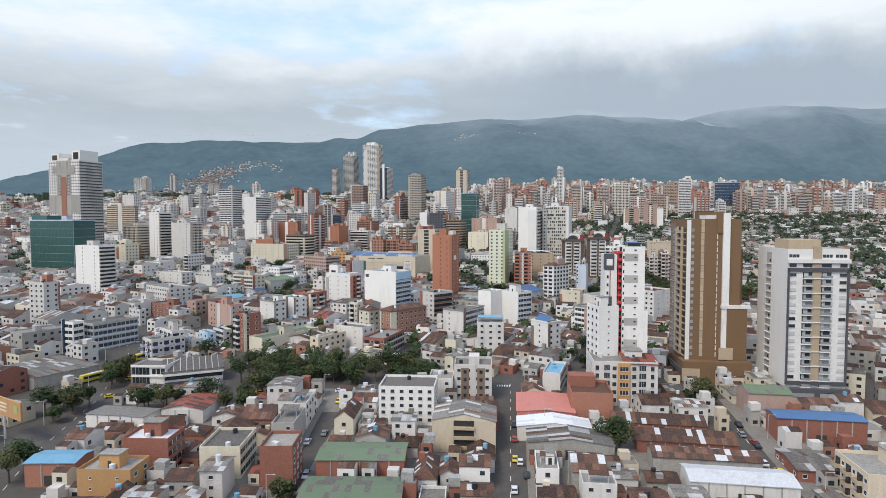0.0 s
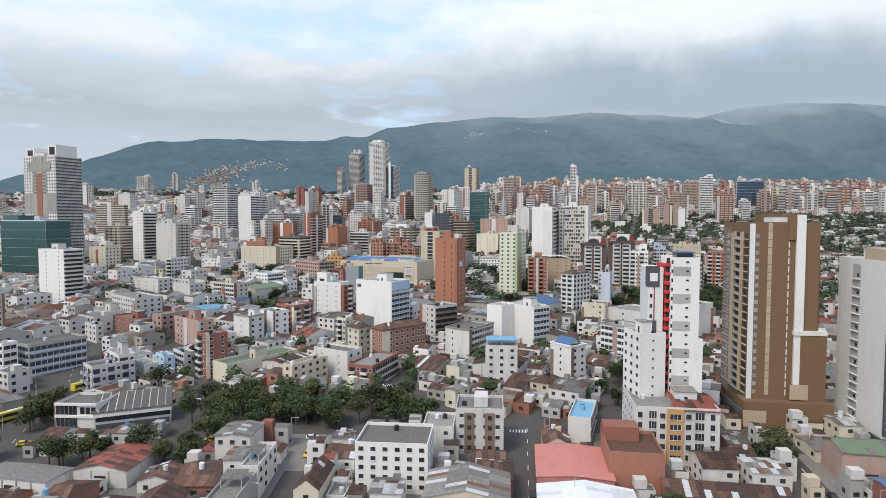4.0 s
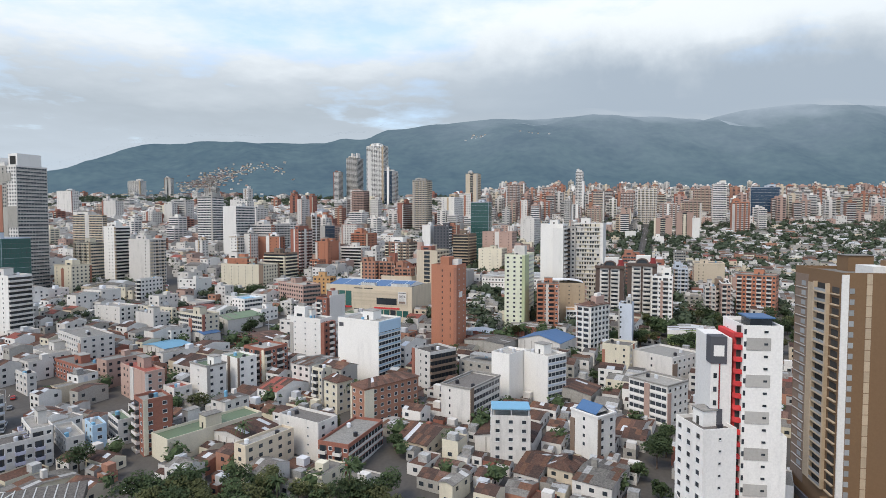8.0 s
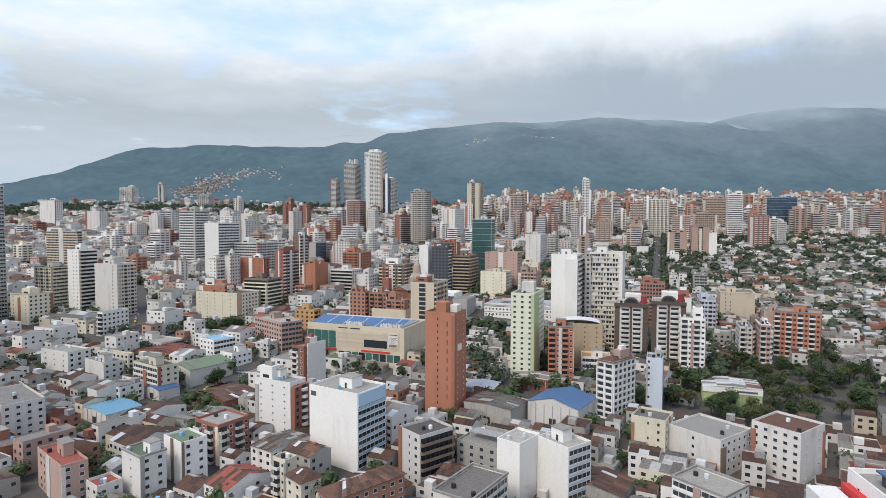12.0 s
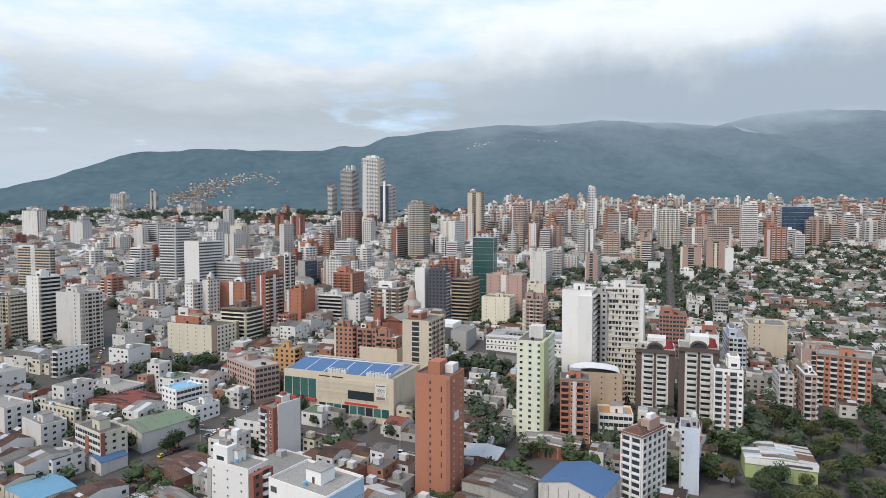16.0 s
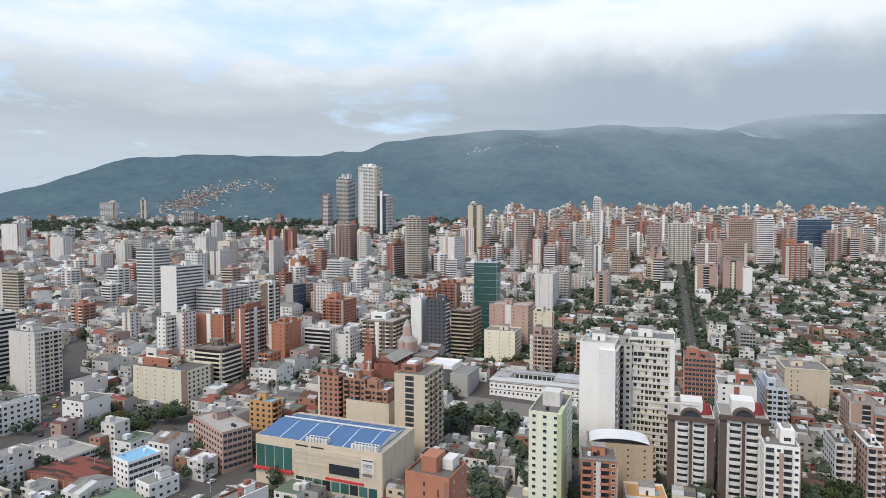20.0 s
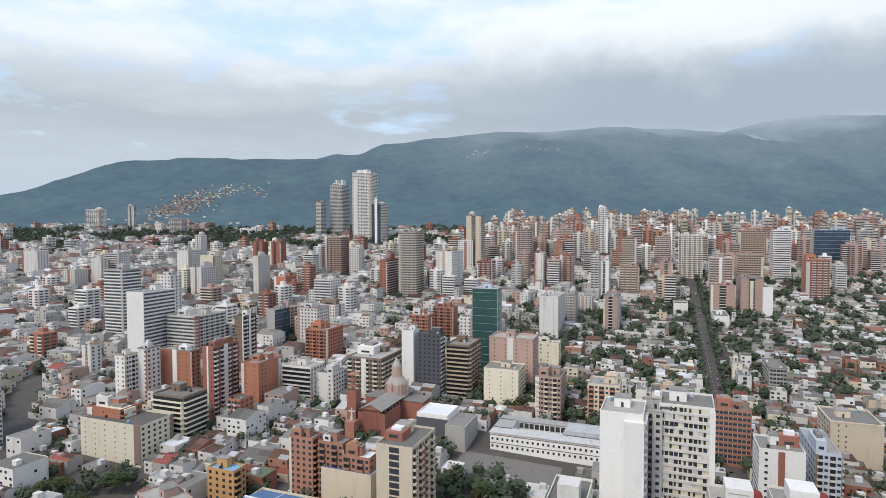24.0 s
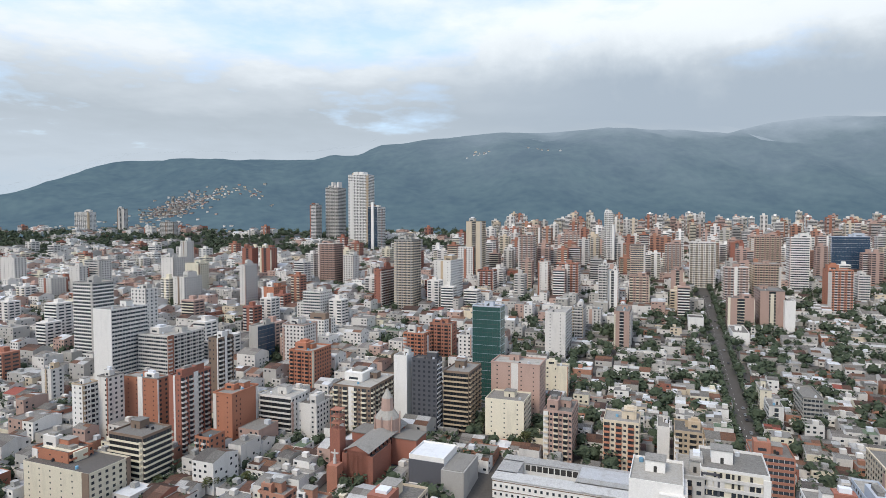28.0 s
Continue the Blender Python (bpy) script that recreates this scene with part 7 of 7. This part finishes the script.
# ---- the grid of the town beyond ----
GC, GS = math.cos(radians(-20.5)), math.sin(radians(-20.5))
TREE_SPOTS = []
for i in range(-18, 11):
    for j in range(-7, 23):
        a, b = (i + 0.5) * 86, j * 62
        x, y = 197 + GC * a - GS * b, 665 + GS * a + GC * b
        if not (445 < y < 1700) or not in_view(x, y, 40):
            continue
        r = random.Random(i * 1000 + j)
        low = y < 1080 and (i >= 0 or i >= -2 and y < 940)
        back = y > 1330
        if back and x < 60:
            for _ in range(22):
                TREE_SPOTS.append((x + r.uniform(-44, 44), y + r.uniform(-33, 33), r.uniform(4, 8)))
            if r.random() < 0.72:
                continue
        st = dict(depth=13.5 if low else 17, lot=(9, 18), gap=0.16 if low else 0.08, walls=LOW_TOWN_WALLS if low else TOWN_WALLS, roofs=LOW_ROOFS if low else NEW_ROOFS, floors=((1, 1, 1, 2, 2, 3, 4, 5) if y < 720 else (1, 2, 2, 3, 3, 4, 5)) if not low else (1, 1, 1, 1, 2, 2), near=0)
        if y > 800:
            st["tower"], st["tower_floors"] = 0.07, (7, 13)
            if x < -350:
                st["tower"], st["tower_floors"] = 0.05, (4, 8)
            if low:
                st["tower"] = 0.0
            if x > 60 and y > 1090:
                st["tower"], st["tower_floors"] = 0.2, (9, 16)
        fill_block(x, y, 85.5, 57, -20.5, st, r)
        for _ in range(34 if low else 26):
            TREE_SPOTS.append((x + r.uniform(-44, 44), y + r.uniform(-33, 33), r.uniform(3.0, 6.8) if low else r.uniform(2.8, 5.6)))
# trees along the long avenue
for k in range(110):
    t = k / 100 - 0.08
    for s in (-1, 1):
        TREE_SPOTS.append((190 + 262 * t + s * 6.6 * GC + R.uniform(-0.3, 1.0) * s, 645 + 700 * t + s * 6.6 * GS, R.uniform(2.6, 4.6)))

# courtyard trees between the nearer roofs
TC = random.Random(8)
for x0, x1, y0, y1, n in ((-110, 150, 265, 330, 60), (-170, 160, 330, 445, 120), (-230, 150, 445, 640, 150), (40, 330, 640, 1000, 130), (-150, 60, 640, 900, 160), (-330, -150, 500, 900, 120)):
    for _ in range(n):
        TREE_SPOTS.append((TC.uniform(x0, x1), TC.uniform(y0, y1), TC.uniform(2.6, 4.4)))

FI = random.Random(3)
infill(-125, 150, 95, 236, 2500, -5, FI, LOW_WALLS, OLD_ROOFS, (1, 1, 2), (6, 10))
infill(-125, 150, 95, 244, 5000, -5, FI, LOW_WALLS, OLD_ROOFS, (1, 1, 1, 2), (3.2, 5.5), joined=True)
infill(-150, 140, 236, 345, 7000, -28, FI, LOW_WALLS, ["tile"] * 8 + ["cement_sheet"] * 2, (1, 1, 1, 2), (6, 11), joined=True)
infill(-150, 140, 236, 345, 7000, -28, FI, LOW_WALLS, ["tile"] * 6 + ["cement_sheet", "zinc", "slab"], (1, 1, 1), (3, 5.5), joined=True)
infill(-150, 0, 232, 330, 2500, -25, FI, LOW_WALLS, OLD_ROOFS, (1, 1, 2, 2), joined=True)
infill(0, 150, 232, 330, 2500, -12, FI, LOW_WALLS, OLD_ROOFS, (1, 1, 2, 2), joined=True)
infill(-330, 330, 180, 470, 9000, -28, FI, LOW_WALLS, OLD_ROOFS, (1, 2, 2, 3), joined=True)
infill(-420, 420, 450, 760, 8000, -20.5, FI, LOW_WALLS, NEW_ROOFS, (1, 2, 2, 3), (7, 12), joined=True)

# ---- trees ----
def leaf_cloud(m, cx, cy, cz, rx, rz, n, size, r, name="leaf"):
    """Leaf clumps strewn through a rounded, uneven crown."""
    for _ in range(n):
        a, b = r.uniform(0, 6.2832), math.acos(r.uniform(-0.75, 1))
        k = r.uniform(0.45, 1.0) ** 0.6
        x, y, z = cx + rx * k * math.sin(b) * math.cos(a), cy + rx * k * math.sin(b) * math.sin(a), cz + rz * k * math.cos(b)
        s, t, u = size * r.uniform(0.6, 1.3), r.uniform(0, 6.2832), r.uniform(-0.9, 0.9)
        ux, uy, uz = math.cos(t) * s, math.sin(t) * s, u * s * 0.5
        vx, vy, vz = -math.sin(t) * s * 0.7, math.cos(t) * s * 0.7, r.uniform(-0.8, 0.8) * s
        m.poly([(x - ux, y - uy, z - uz), (x + vx, y + vy, z + vz), (x + ux, y + uy, z + uz), (x - vx, y - vy, z - vz)], name)


def crown_core(m, cx, cy, cz, rx, rz, r, name):
    """The dense uneven inside of a far crown, under its leaf clumps."""
    rows = []
    for j in range(1, 4):
        b = math.pi * j / 4
        rows.append([(cx + rx * k * math.sin(b) * math.cos(a * math.pi / 3.5), cy + rx * k * math.sin(b) * math.sin(a * math.pi / 3.5), cz + rz * k * math.cos(b)) for a in range(7) for k in (r.uniform(0.6, 1.15),)])
    top = (cx + r.uniform(-0.3, 0.3) * rx, cy, cz + rz * r.uniform(0.8, 1.1))
    for a in range(7):
        n = (a + 1) % 7
        m.poly([rows[0][a], rows[0][n], top], name)
        for p, q in zip(rows, rows[1:]):
            m.poly([q[a], q[n], p[n], p[a]], name)


def make_tree(seed, h, spread, kind="leaf"):
    r = random.Random(seed)
    ob = empty("tree", 0, -500, 0, 0)
    m = M()
    m.tube(0, 0, 0.32, -1, h * 0.45, "bark", 7, r2=0.2)
    for k in range(4):
        a = k * 1.57 + r.uniform(-0.4, 0.4)
        p, q = (0.1 * math.cos(a), 0.1 * math.sin(a)), (spread * 0.45 * math.cos(a), spread * 0.45 * math.sin(a))
        w = 0.12
        m.hexa([(p[0] - w, p[1] - w, h * 0.36), (p[0] + w, p[1] - w, h * 0.36), (p[0] + w, p[1] + w, h * 0.36), (p[0] - w, p[1] + w, h * 0.36)] + [(q[0] + e * 0.06, q[1] + f * 0.06, h * 0.68) for e, f in ((-1, -1), (1, -1), (1, 1), (-1, 1))], "bark")
    part("trunk", m, ob)
    m = M()
    for _ in range(7):
        a, k = r.uniform(0, 6.28), r.uniform(0.1, 0.62) * spread
        leaf_cloud(m, k * math.cos(a), k * math.sin(a), h * r.uniform(0.55, 0.85), spread * r.uniform(0.4, 0.6), h * r.uniform(0.16, 0.26), 170, 0.34, r, kind)
    part("crown", m, ob)
    return tagged(ob, "dark green broad-leaved street tree with uneven crown", "tree", "street trees")


def make_palm(seed, h):
    r = random.Random(seed)
    ob = empty("palm_tree", 0, -500, 0, 0)
    m = M()
    m.tube(0, 0, 0.28, -1, h, "bark", 7, r2=0.18)
    part("trunk", m, ob)
    m = M()
    for k in range(17):
        a, dr = k * 0.37 * 2 + r.uniform(-0.1, 0.1), r.uniform(-0.4, 0.9)
        px, py, pz = 0, 0, h
        for i in range(6):
            L = 0.75
            el = dr + 0.6 - i * 0.38
            qx, qy, qz = px + L * math.cos(a) * math.cos(el), py + L * math.sin(a) * math.cos(el), pz + L * math.sin(el)
            w = 0.42 * (1 - i / 7)
            sx, sy = -math.sin(a) * w, math.cos(a) * w
            m.poly([(px - sx, py - sy, pz - 0.1), (qx - sx * 0.9, qy - sy * 0.9, qz - 0.1), (qx, qy, qz), (px, py, pz)], "leaf")
            m.poly([(px, py, pz), (qx, qy, qz), (qx + sx * 0.9, qy + sy * 0.9, qz - 0.1), (px + sx, py + sy, pz - 0.1)], "leaf")
            px, py, pz = qx, qy, qz
    part("crown", m, ob)
    return tagged(ob, "tall palm tree with drooping fronds", "palm tree", "palms")


TREES = [make_tree(s, h, sp, k) for s, h, sp, k in ((1, 8, 4.2, "leaf"), (2, 9.5, 5.0, "leaf_olive"), (3, 7, 3.6, "leaf_olive"), (4, 10.5, 5.4, "leaf"), (5, 6, 3.2, "leaf"))]
PALMS = [make_palm(9, 9), make_palm(10, 12)]
USED = set()


def plant(x, y, r, pool=None, force=False):
    if not force and hits(x, y, 2.0, 2.0, 0, 0.5):
        return
    pool = pool or TREES
    src = r.choice(pool)
    m = pose(x, y, ground_z(y) - 0.1, 0, 0, r.uniform(0, 360))
    if src.name not in USED:
        USED.add(src.name)
        src.matrix_basis = m
        return
    copy_thing(src, m)


for k, src in enumerate(TREES):
    USED.add(src.name)
    src.matrix_basis = pose(-60 + k * 13, 246 + (k % 2) * 8, ground_z(254) - 0.1, 0, 0, k * 50)
for k, src in enumerate(PALMS):
    USED.add(src.name)
    src.matrix_basis = pose((-62, -33)[k], (292, 331)[k], ground_z(300), 0, 0, 0)
T = random.Random(5)
big_tree = make_tree(16, 11.5, 6.2, "leaf")
big_tree.matrix_basis = pose(57, 181, ground_z(181) - 0.1, 0, 0, 20)
SAVED_ROADS, ROADS[:] = list(ROADS), []
OCC.keep([o for o in OCC.all if o not in OPEN])
# wooded strip across the view, then groups by the roads and the park
for x0, x1, y0, y1, n in ((-84, 4, 241, 264, 54), (-112, -70, 208, 222, 16), (-74, -56, 224, 240, 9), (-148, -128, 202, 222, 10), (-140, -130, 238, 256, 9), (-122, -112, 160, 176, 5), (92, 106, 212, 224, 7), (80, 86, 218, 226, 2), (53, 60, 174, 184, 6), (94, 106, 214, 230, 5), (134, 240, 396, 488, 115), (118, 150, 404, 440, 14), (84, 124, 440, 452, 8), (34, 60, 462, 470, 4), (-180, -140, 545, 580, 12), (-225, -205, 596, 620, 6), (-112, -98, 612, 632, 5), (10, 24, 552, 572, 6), (30, 46, 545, 562, 5), (44, 76, 444, 456, 7), (-150, -138, 578, 592, 3), (58, 72, 655, 672, 5), (92, 120, 640, 655, 7), (-96, -84, 612, 624, 3), (-148, -128, 618, 636, 4), (-120, -98, 446, 462, 4), (-24, -6, 292, 312, 4), (44, 58, 286, 296, 3), (60, 84, 276, 300, 5), (-125, -108, 250, 285, 6), (14, 26, 268, 290, 4), (-72, -52, 478, 486, 0), (-8, 4, 330, 344, 3), (-4, 30, 258, 274, 7), (100, 130, 300, 330, 6), (-110, -90, 290, 330, 6), (-60, -20, 318, 330, 3)):
    for _ in range(n):
        plant(T.uniform(x0, x1), T.uniform(y0, y1), T)
for k in range(5):
    plant(-76 + k * 12 * GC, 487 + k * 12 * GS, T, [TREES[2], TREES[4]], True)
for x, y in ((70, 262), (76, 282), (86, 298), (67, 274)):
    plant(x, y, T, TREES, True)
for x, y in ((-112, 352), (-40, 256), (-20, 258), (-70, 262), (5, 270), (10, 292), (150, 430), (190, 440), (210, 455), (170, 452), (118, 650), (128, 690)):
    plant(x, y, T, PALMS)
for cx, cy, n in ((-70, 172, 6), (60, 170, 8), (-15, 170, 5), (-50, 330, 10), (40, 330, 8), (-40, 400, 12), (20, 410, 10), (90, 380, 10)):
    for _ in range(n):
        plant(cx + T.uniform(-30, 30), cy + T.uniform(-35, 35), T, [TREES[2], TREES[4]])
ROADS[:] = SAVED_ROADS
clumps = M()
OCC.keep(OCC.all[:LANDMARKS])
for x, y, s in TREE_SPOTS:
    if not hits(x, y, 2, 2, 0, 0.0):
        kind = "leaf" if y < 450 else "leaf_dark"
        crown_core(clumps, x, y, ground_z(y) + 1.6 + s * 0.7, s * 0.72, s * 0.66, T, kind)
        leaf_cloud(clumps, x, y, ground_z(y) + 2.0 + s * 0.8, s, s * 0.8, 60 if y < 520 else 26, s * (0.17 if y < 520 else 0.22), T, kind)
tagged(new("tree_clumps", clumps.mesh("tree_clumps")), "dark green trees between the far houses", "trees", kind="stuff")

# woods and scattered houses on the mountain slopes
for name, cx, cy, rx, ry, n in (("hillside_houses", -745, 1960, 80, 130, 420), ("hillside_houses", -620, 2080, 120, 80, 50), ("hillside_houses", 140, 2360, 50, 50, 12), ("hillside_houses", 330, 2300, 90, 30, 6), ("hillside_houses", -760, 1730, 300, 70, 110)):
    m, r = M(), random.Random(int(cx + cy))
    for _ in range(n):
        x, y = r.gauss(cx, rx * 0.5), r.gauss(cy, ry * 0.5)
        z, w, d, h = hill_z(x, y), r.uniform(2.2, 4.2), r.uniform(2.6, 4.2), r.uniform(2.2, 3.6)
        m.box(x - w, x + w, y - d, y + d, z - 8, z + h, r.choice(("grey", "concrete", "rose", "concrete", "white", "beige", "white")))
        m.box(x - w - 0.4, x + w + 0.4, y - d - 0.4, y + d + 0.4, z + h, z + h + 0.6, r.choice(("tile", "cement_sheet", "zinc", "cement_sheet", "redtile", "slab")))
    tagged(new(name, m.mesh(name)), "cluster of small houses on the wooded slope", "houses", kind="stuff")
# ---- vehicles ----
for nm_, col in (("car_white", (0.7, 0.7, 0.7)), ("car_grey", (0.25, 0.26, 0.27)), ("car_dark", (0.03, 0.03, 0.035)), ("car_red", (0.4, 0.04, 0.03)), ("taxi_yellow", (0.75, 0.55, 0.05)), ("bus_yellow", (0.62, 0.5, 0.06))):
    mat(nm_, col, rough=0.35, var=0.03, stain=0.05, rand=0.05, spec=0.5)


def make_car(paint, label, long=4.2, high=1.45):
    ob = empty("car", 0, -500, 0, 0)
    m, L, Wd = M(), long / 2, 0.88
    prof = ((-L, 0.35), (L, 0.35), (L, 0.75), (L * 0.55, 0.9), (-L * 0.95, 0.95), (-L, 0.6))
    n = len(prof)
    for s in (-1, 1):
        m.poly([(s * Wd, y, z) for y, z in (prof if s > 0 else prof[::-1])], paint)
    for k in range(n):
        a, b = prof[k], prof[(k + 1) % n]
        m.poly([(-Wd, a[0], a[1]), (-Wd, b[0], b[1]), (Wd, b[0], b[1]), (Wd, a[0], a[1])], paint)
    part("body", m, ob)
    m = M()
    m.hexa([(-0.82, -L * 0.85, 0.93), (0.82, -L * 0.85, 0.93), (0.82, L * 0.5, 0.9), (-0.82, L * 0.5, 0.9), (-0.68, -L * 0.6, high - 0.06), (0.68, -L * 0.6, high - 0.06), (0.68, L * 0.15, high - 0.06), (-0.68, L * 0.15, high - 0.06)], "pane")
    part("cabin_glass", m, ob, "dark car glass")
    m = M()
    m.box(-0.7, 0.7, -L * 0.62, L * 0.17, high - 0.06, high, paint)
    part("roof", m, ob)
    for x in (-0.8, 0.8):
        for y in (-L * 0.62, L * 0.62):
            m = M()
            k0 = len(m.v)
            m.v += [(x + e, y + 0.32 * math.cos(q * 0.7854), 0.32 + 0.32 * math.sin(q * 0.7854)) for e in (-0.12, 0.12) for q in range(8)]
            sl = m.slot("rubber")
            for q in range(8):
                m.f.append((k0 + q, k0 + (q + 1) % 8, k0 + 8 + (q + 1) % 8, k0 + 8 + q))
                m.m.append(sl)
            m.f += [tuple(k0 + q for q in range(7, -1, -1)), tuple(k0 + 8 + q for q in range(8))]
            m.m += [sl, sl]
            part("wheel", m, ob)
    return tagged(ob, label, "car", "cars on the streets")


CARS = [make_car("car_white", "white car parked on the street"), make_car("car_grey", "grey car standing on the street"), make_car("car_dark", "black car standing on the street"), make_car("car_red", "red car standing on the street"), make_car("taxi_yellow", "yellow taxi cab on the road"), make_car("car_white", "white van standing on the street", 5.2, 2.0)]
car_n = 0


def put_car(x, y, rot, kind):
    global car_n
    m = pose(x, y, ground_z(y) + 0.01, 0, 0, rot)
    src = CARS[kind]
    if src.location.y < -400:
        src.matrix_basis = m
    else:
        copy_thing(src, m)
    car_n += 1


for x, y, rot, kind in ((26.5, 172, -8, 0), (27.2, 164, -8, 2), (22.5, 156, -8, 0), (-41, 187, 0, 0), (-42, 165, 0, 0), (-37.5, 152, 0, 2), (-128, 229, -60, 4), (-139, 262, -30, 4), (-131, 250, -30, 4), (-147, 275, -25, 1), (-88, 268, -10, 0), (-90, 238, 10, 0), (-70, 232, 70, 4), (-96, 248, 20, 3), (104, 190, -10, 1), (100, 170, -10, 0), (110, 225, -10, 2), (73, 270, -25, 1), (88, 300, -25, 0), (-8, 448, -110, 5), (-30, 458, -110, 0), (14, 441, 70, 1), (-100, 468, -20, 0), (-108, 452, -30, 2), (-96, 500, -20, 0), (-85, 520, -20, 1), (-80, 530, -20, 3), (-76, 540, -20, 0), (-71, 553, -20, 2), (-120, 496, 70, 4), (-150, 506, 70, 1), (-175, 518, 70, 2), (-204, 540, 20, 0), (-213, 562, 15, 1), (-222, 580, 25, 3), (-240, 612, 25, 0)):
    put_car(x, y, rot, kind)
for k in range(26):
    t = R.random()
    x, y, sd = 197 + 141 * t, 665 + 380 * t, R.choice((-3.2, 3.2))
    put_car(x + sd * GC, y + sd * GS, -20.5, R.randrange(4))
for x, y, rot in ((-146, 250, -28), (-139, 280, -25)):
    bus = empty("bus", x, y, ground_z(y), rot)
    add_box(bus, "body", -1.25, 1.25, -6, 6, 0.5, 3.2, "bus_yellow")
    add_box(bus, "window_band", -1.28, 1.28, -5.6, 5.6, 1.6, 2.6, "pane")
    add_box(bus, "roof_hatch", -0.6, 0.6, -2, 2, 3.2, 3.4, "whiteroof")
    for yy in (-4, 4):
        for xx in (-1.2, 1.0):
            add_box(bus, "wheel", xx, xx + 0.2, yy - 0.45, yy + 0.45, 0, 0.9, "rubber")
    tagged(bus, "long yellow city bus on the boulevard", "bus", "city buses")
# more parked and waiting cars along the streets
for x0, y0, x1, y1, rot, n in ((-36.9, 100, -36.6, 235, 0, 7), (16, 105, 32, 225, -8, 6), (92, 105, 110, 215, -10, 7), (-112, 150, -128, 225, 12, 5), (-143, 285, -180, 345, 32, 6), (-60, 226, -10, 243, -78, 4), (-118, 440, -96, 478, -28, 5), (-88, 492, -52, 590, -20, 8), (-190, 527, -110, 495, -112, 6), (-206, 540, -250, 630, 26, 7), (60, 430, 130, 404, -112, 5)):
    for _ in range(n):
        t = R.random()
        put_car(x0 + (x1 - x0) * t, y0 + (y1 - y0) * t, rot + R.choice((0, 180)), R.choice((0, 0, 1, 1, 2, 3, 4, 5)))


def make_street_lamp():
    ob = empty("street_lamp", 0, -500, 0, 0)
    m = M()
    m.tube(0, 0, 0.11, -0.5, 8.5, "rail", 7, r2=0.07)
    part("pole", m, ob)
    arm = add_box(ob, "arm", -0.05, 0.05, -1.8, 0, 8.4, 8.5, "rail")
    add_box(arm, "lamp_head", -0.16, 0.16, -2.4, -1.7, 8.34, 8.5, "shutter")
    return tagged(ob, "tall grey street lamp with a single arm", "street lamp", "street lamps")


LAMP = make_street_lamp()
first = True
for x0, y0, x1, y1, rot, n in ((-44, 110, -43.5, 230, 90, 4), (37, 120, 38.5, 230, 90, 4), (97, 110, 118, 225, 90, 4), (-117, 120, -143, 230, -90, 5), (-143, 240, -172, 330, -90, 4), (-190, 520, 100, 405, 160, 9), (-104, 460, -60, 585, 70, 5), (205, 665, 340, 1030, 70, 10)):
    for k in range(n):
        t = k / (n - 1)
        x, y = x0 + (x1 - x0) * t, y0 + (y1 - y0) * t
        mt = pose(x, y, ground_z(y), 0, 0, rot)
        if first:
            LAMP.matrix_basis, first = mt, False
        else:
            copy_thing(LAMP, mt)
# white crossings at the junctions
for cx, cy, rot, n in ((-97, 489, 70, 8), (-84, 497, -20, 8), (-106, 474, -20, 8), (-72, 208, 75, 7), (-124, 205, -60, 7), (30, 240, -8, 6)):
    ob = empty("crosswalk", cx, cy, ground_z(cy) + 0.02, rot)
    for k in range(n):
        add_box(ob, "stripe", -n * 0.5 + k, -n * 0.5 + k + 0.5, -1.6, 1.6, -0.3, 0.03, "paintline")
    tagged(ob, "white striped pedestrian crossing on the asphalt", "crosswalk", kind="structure")
for x0, y0, x1, y1, n in ((-105, 110, -125, 180, 9), (-125, 180, -132, 228, 6), (-132, 228, -150, 285, 7), (-150, 285, -185, 350, 9), (-200, 528, -100, 487, 12), (-88, 482, 0, 449, 11), (12.5, 90, 33.5, 245, 18), (86, 90, 113, 236, 16), (197, 665, 338, 1045, 40)):
    m = M()
    L = math.hypot(x1 - x0, y1 - y0)
    ux, uy = (x1 - x0) / L, (y1 - y0) / L
    for k in range(n):
        t = (k + 0.3) * L / n
        p, q = (x0 + ux * t, y0 + uy * t), (x0 + ux * (t + 3), y0 + uy * (t + 3))
        m.poly([(a - s * uy * 0.09, b + s * ux * 0.09, ground_z(b) + 0.03) for (a, b), s in ((p, -1), (q, -1), (q, 1), (p, 1))][::-1], "paintline")
    tagged(new("lane_marking", m.mesh("lane_marking")), "dashed white lane line on the asphalt", "lane marking", kind="structure")
# billboard beside the boulevard
bb = empty("billboard", -139, 190, ground_z(190), -32)
add_box(bb, "panel", -8, 8, -0.3, 0.3, 8, 14, "ochre", "ochre advertising panel")
for k in range(3):
    add_box(bb, "text_bar", -6, -1.5, -0.36, -0.28, 9.5 + k * 1.2, 10.1 + k * 1.2, "cream")
add_box(bb, "badge", 3.6, 6.2, -0.36, -0.28, 10.2, 12.6, "leafgreen")
m = M()
m.tube(-4, 0, 0.35, -1, 8, "rail", 10)
part("post", m, bb)
tagged(bb, "large roadside billboard with an ochre advertisement on a pole", "billboard")
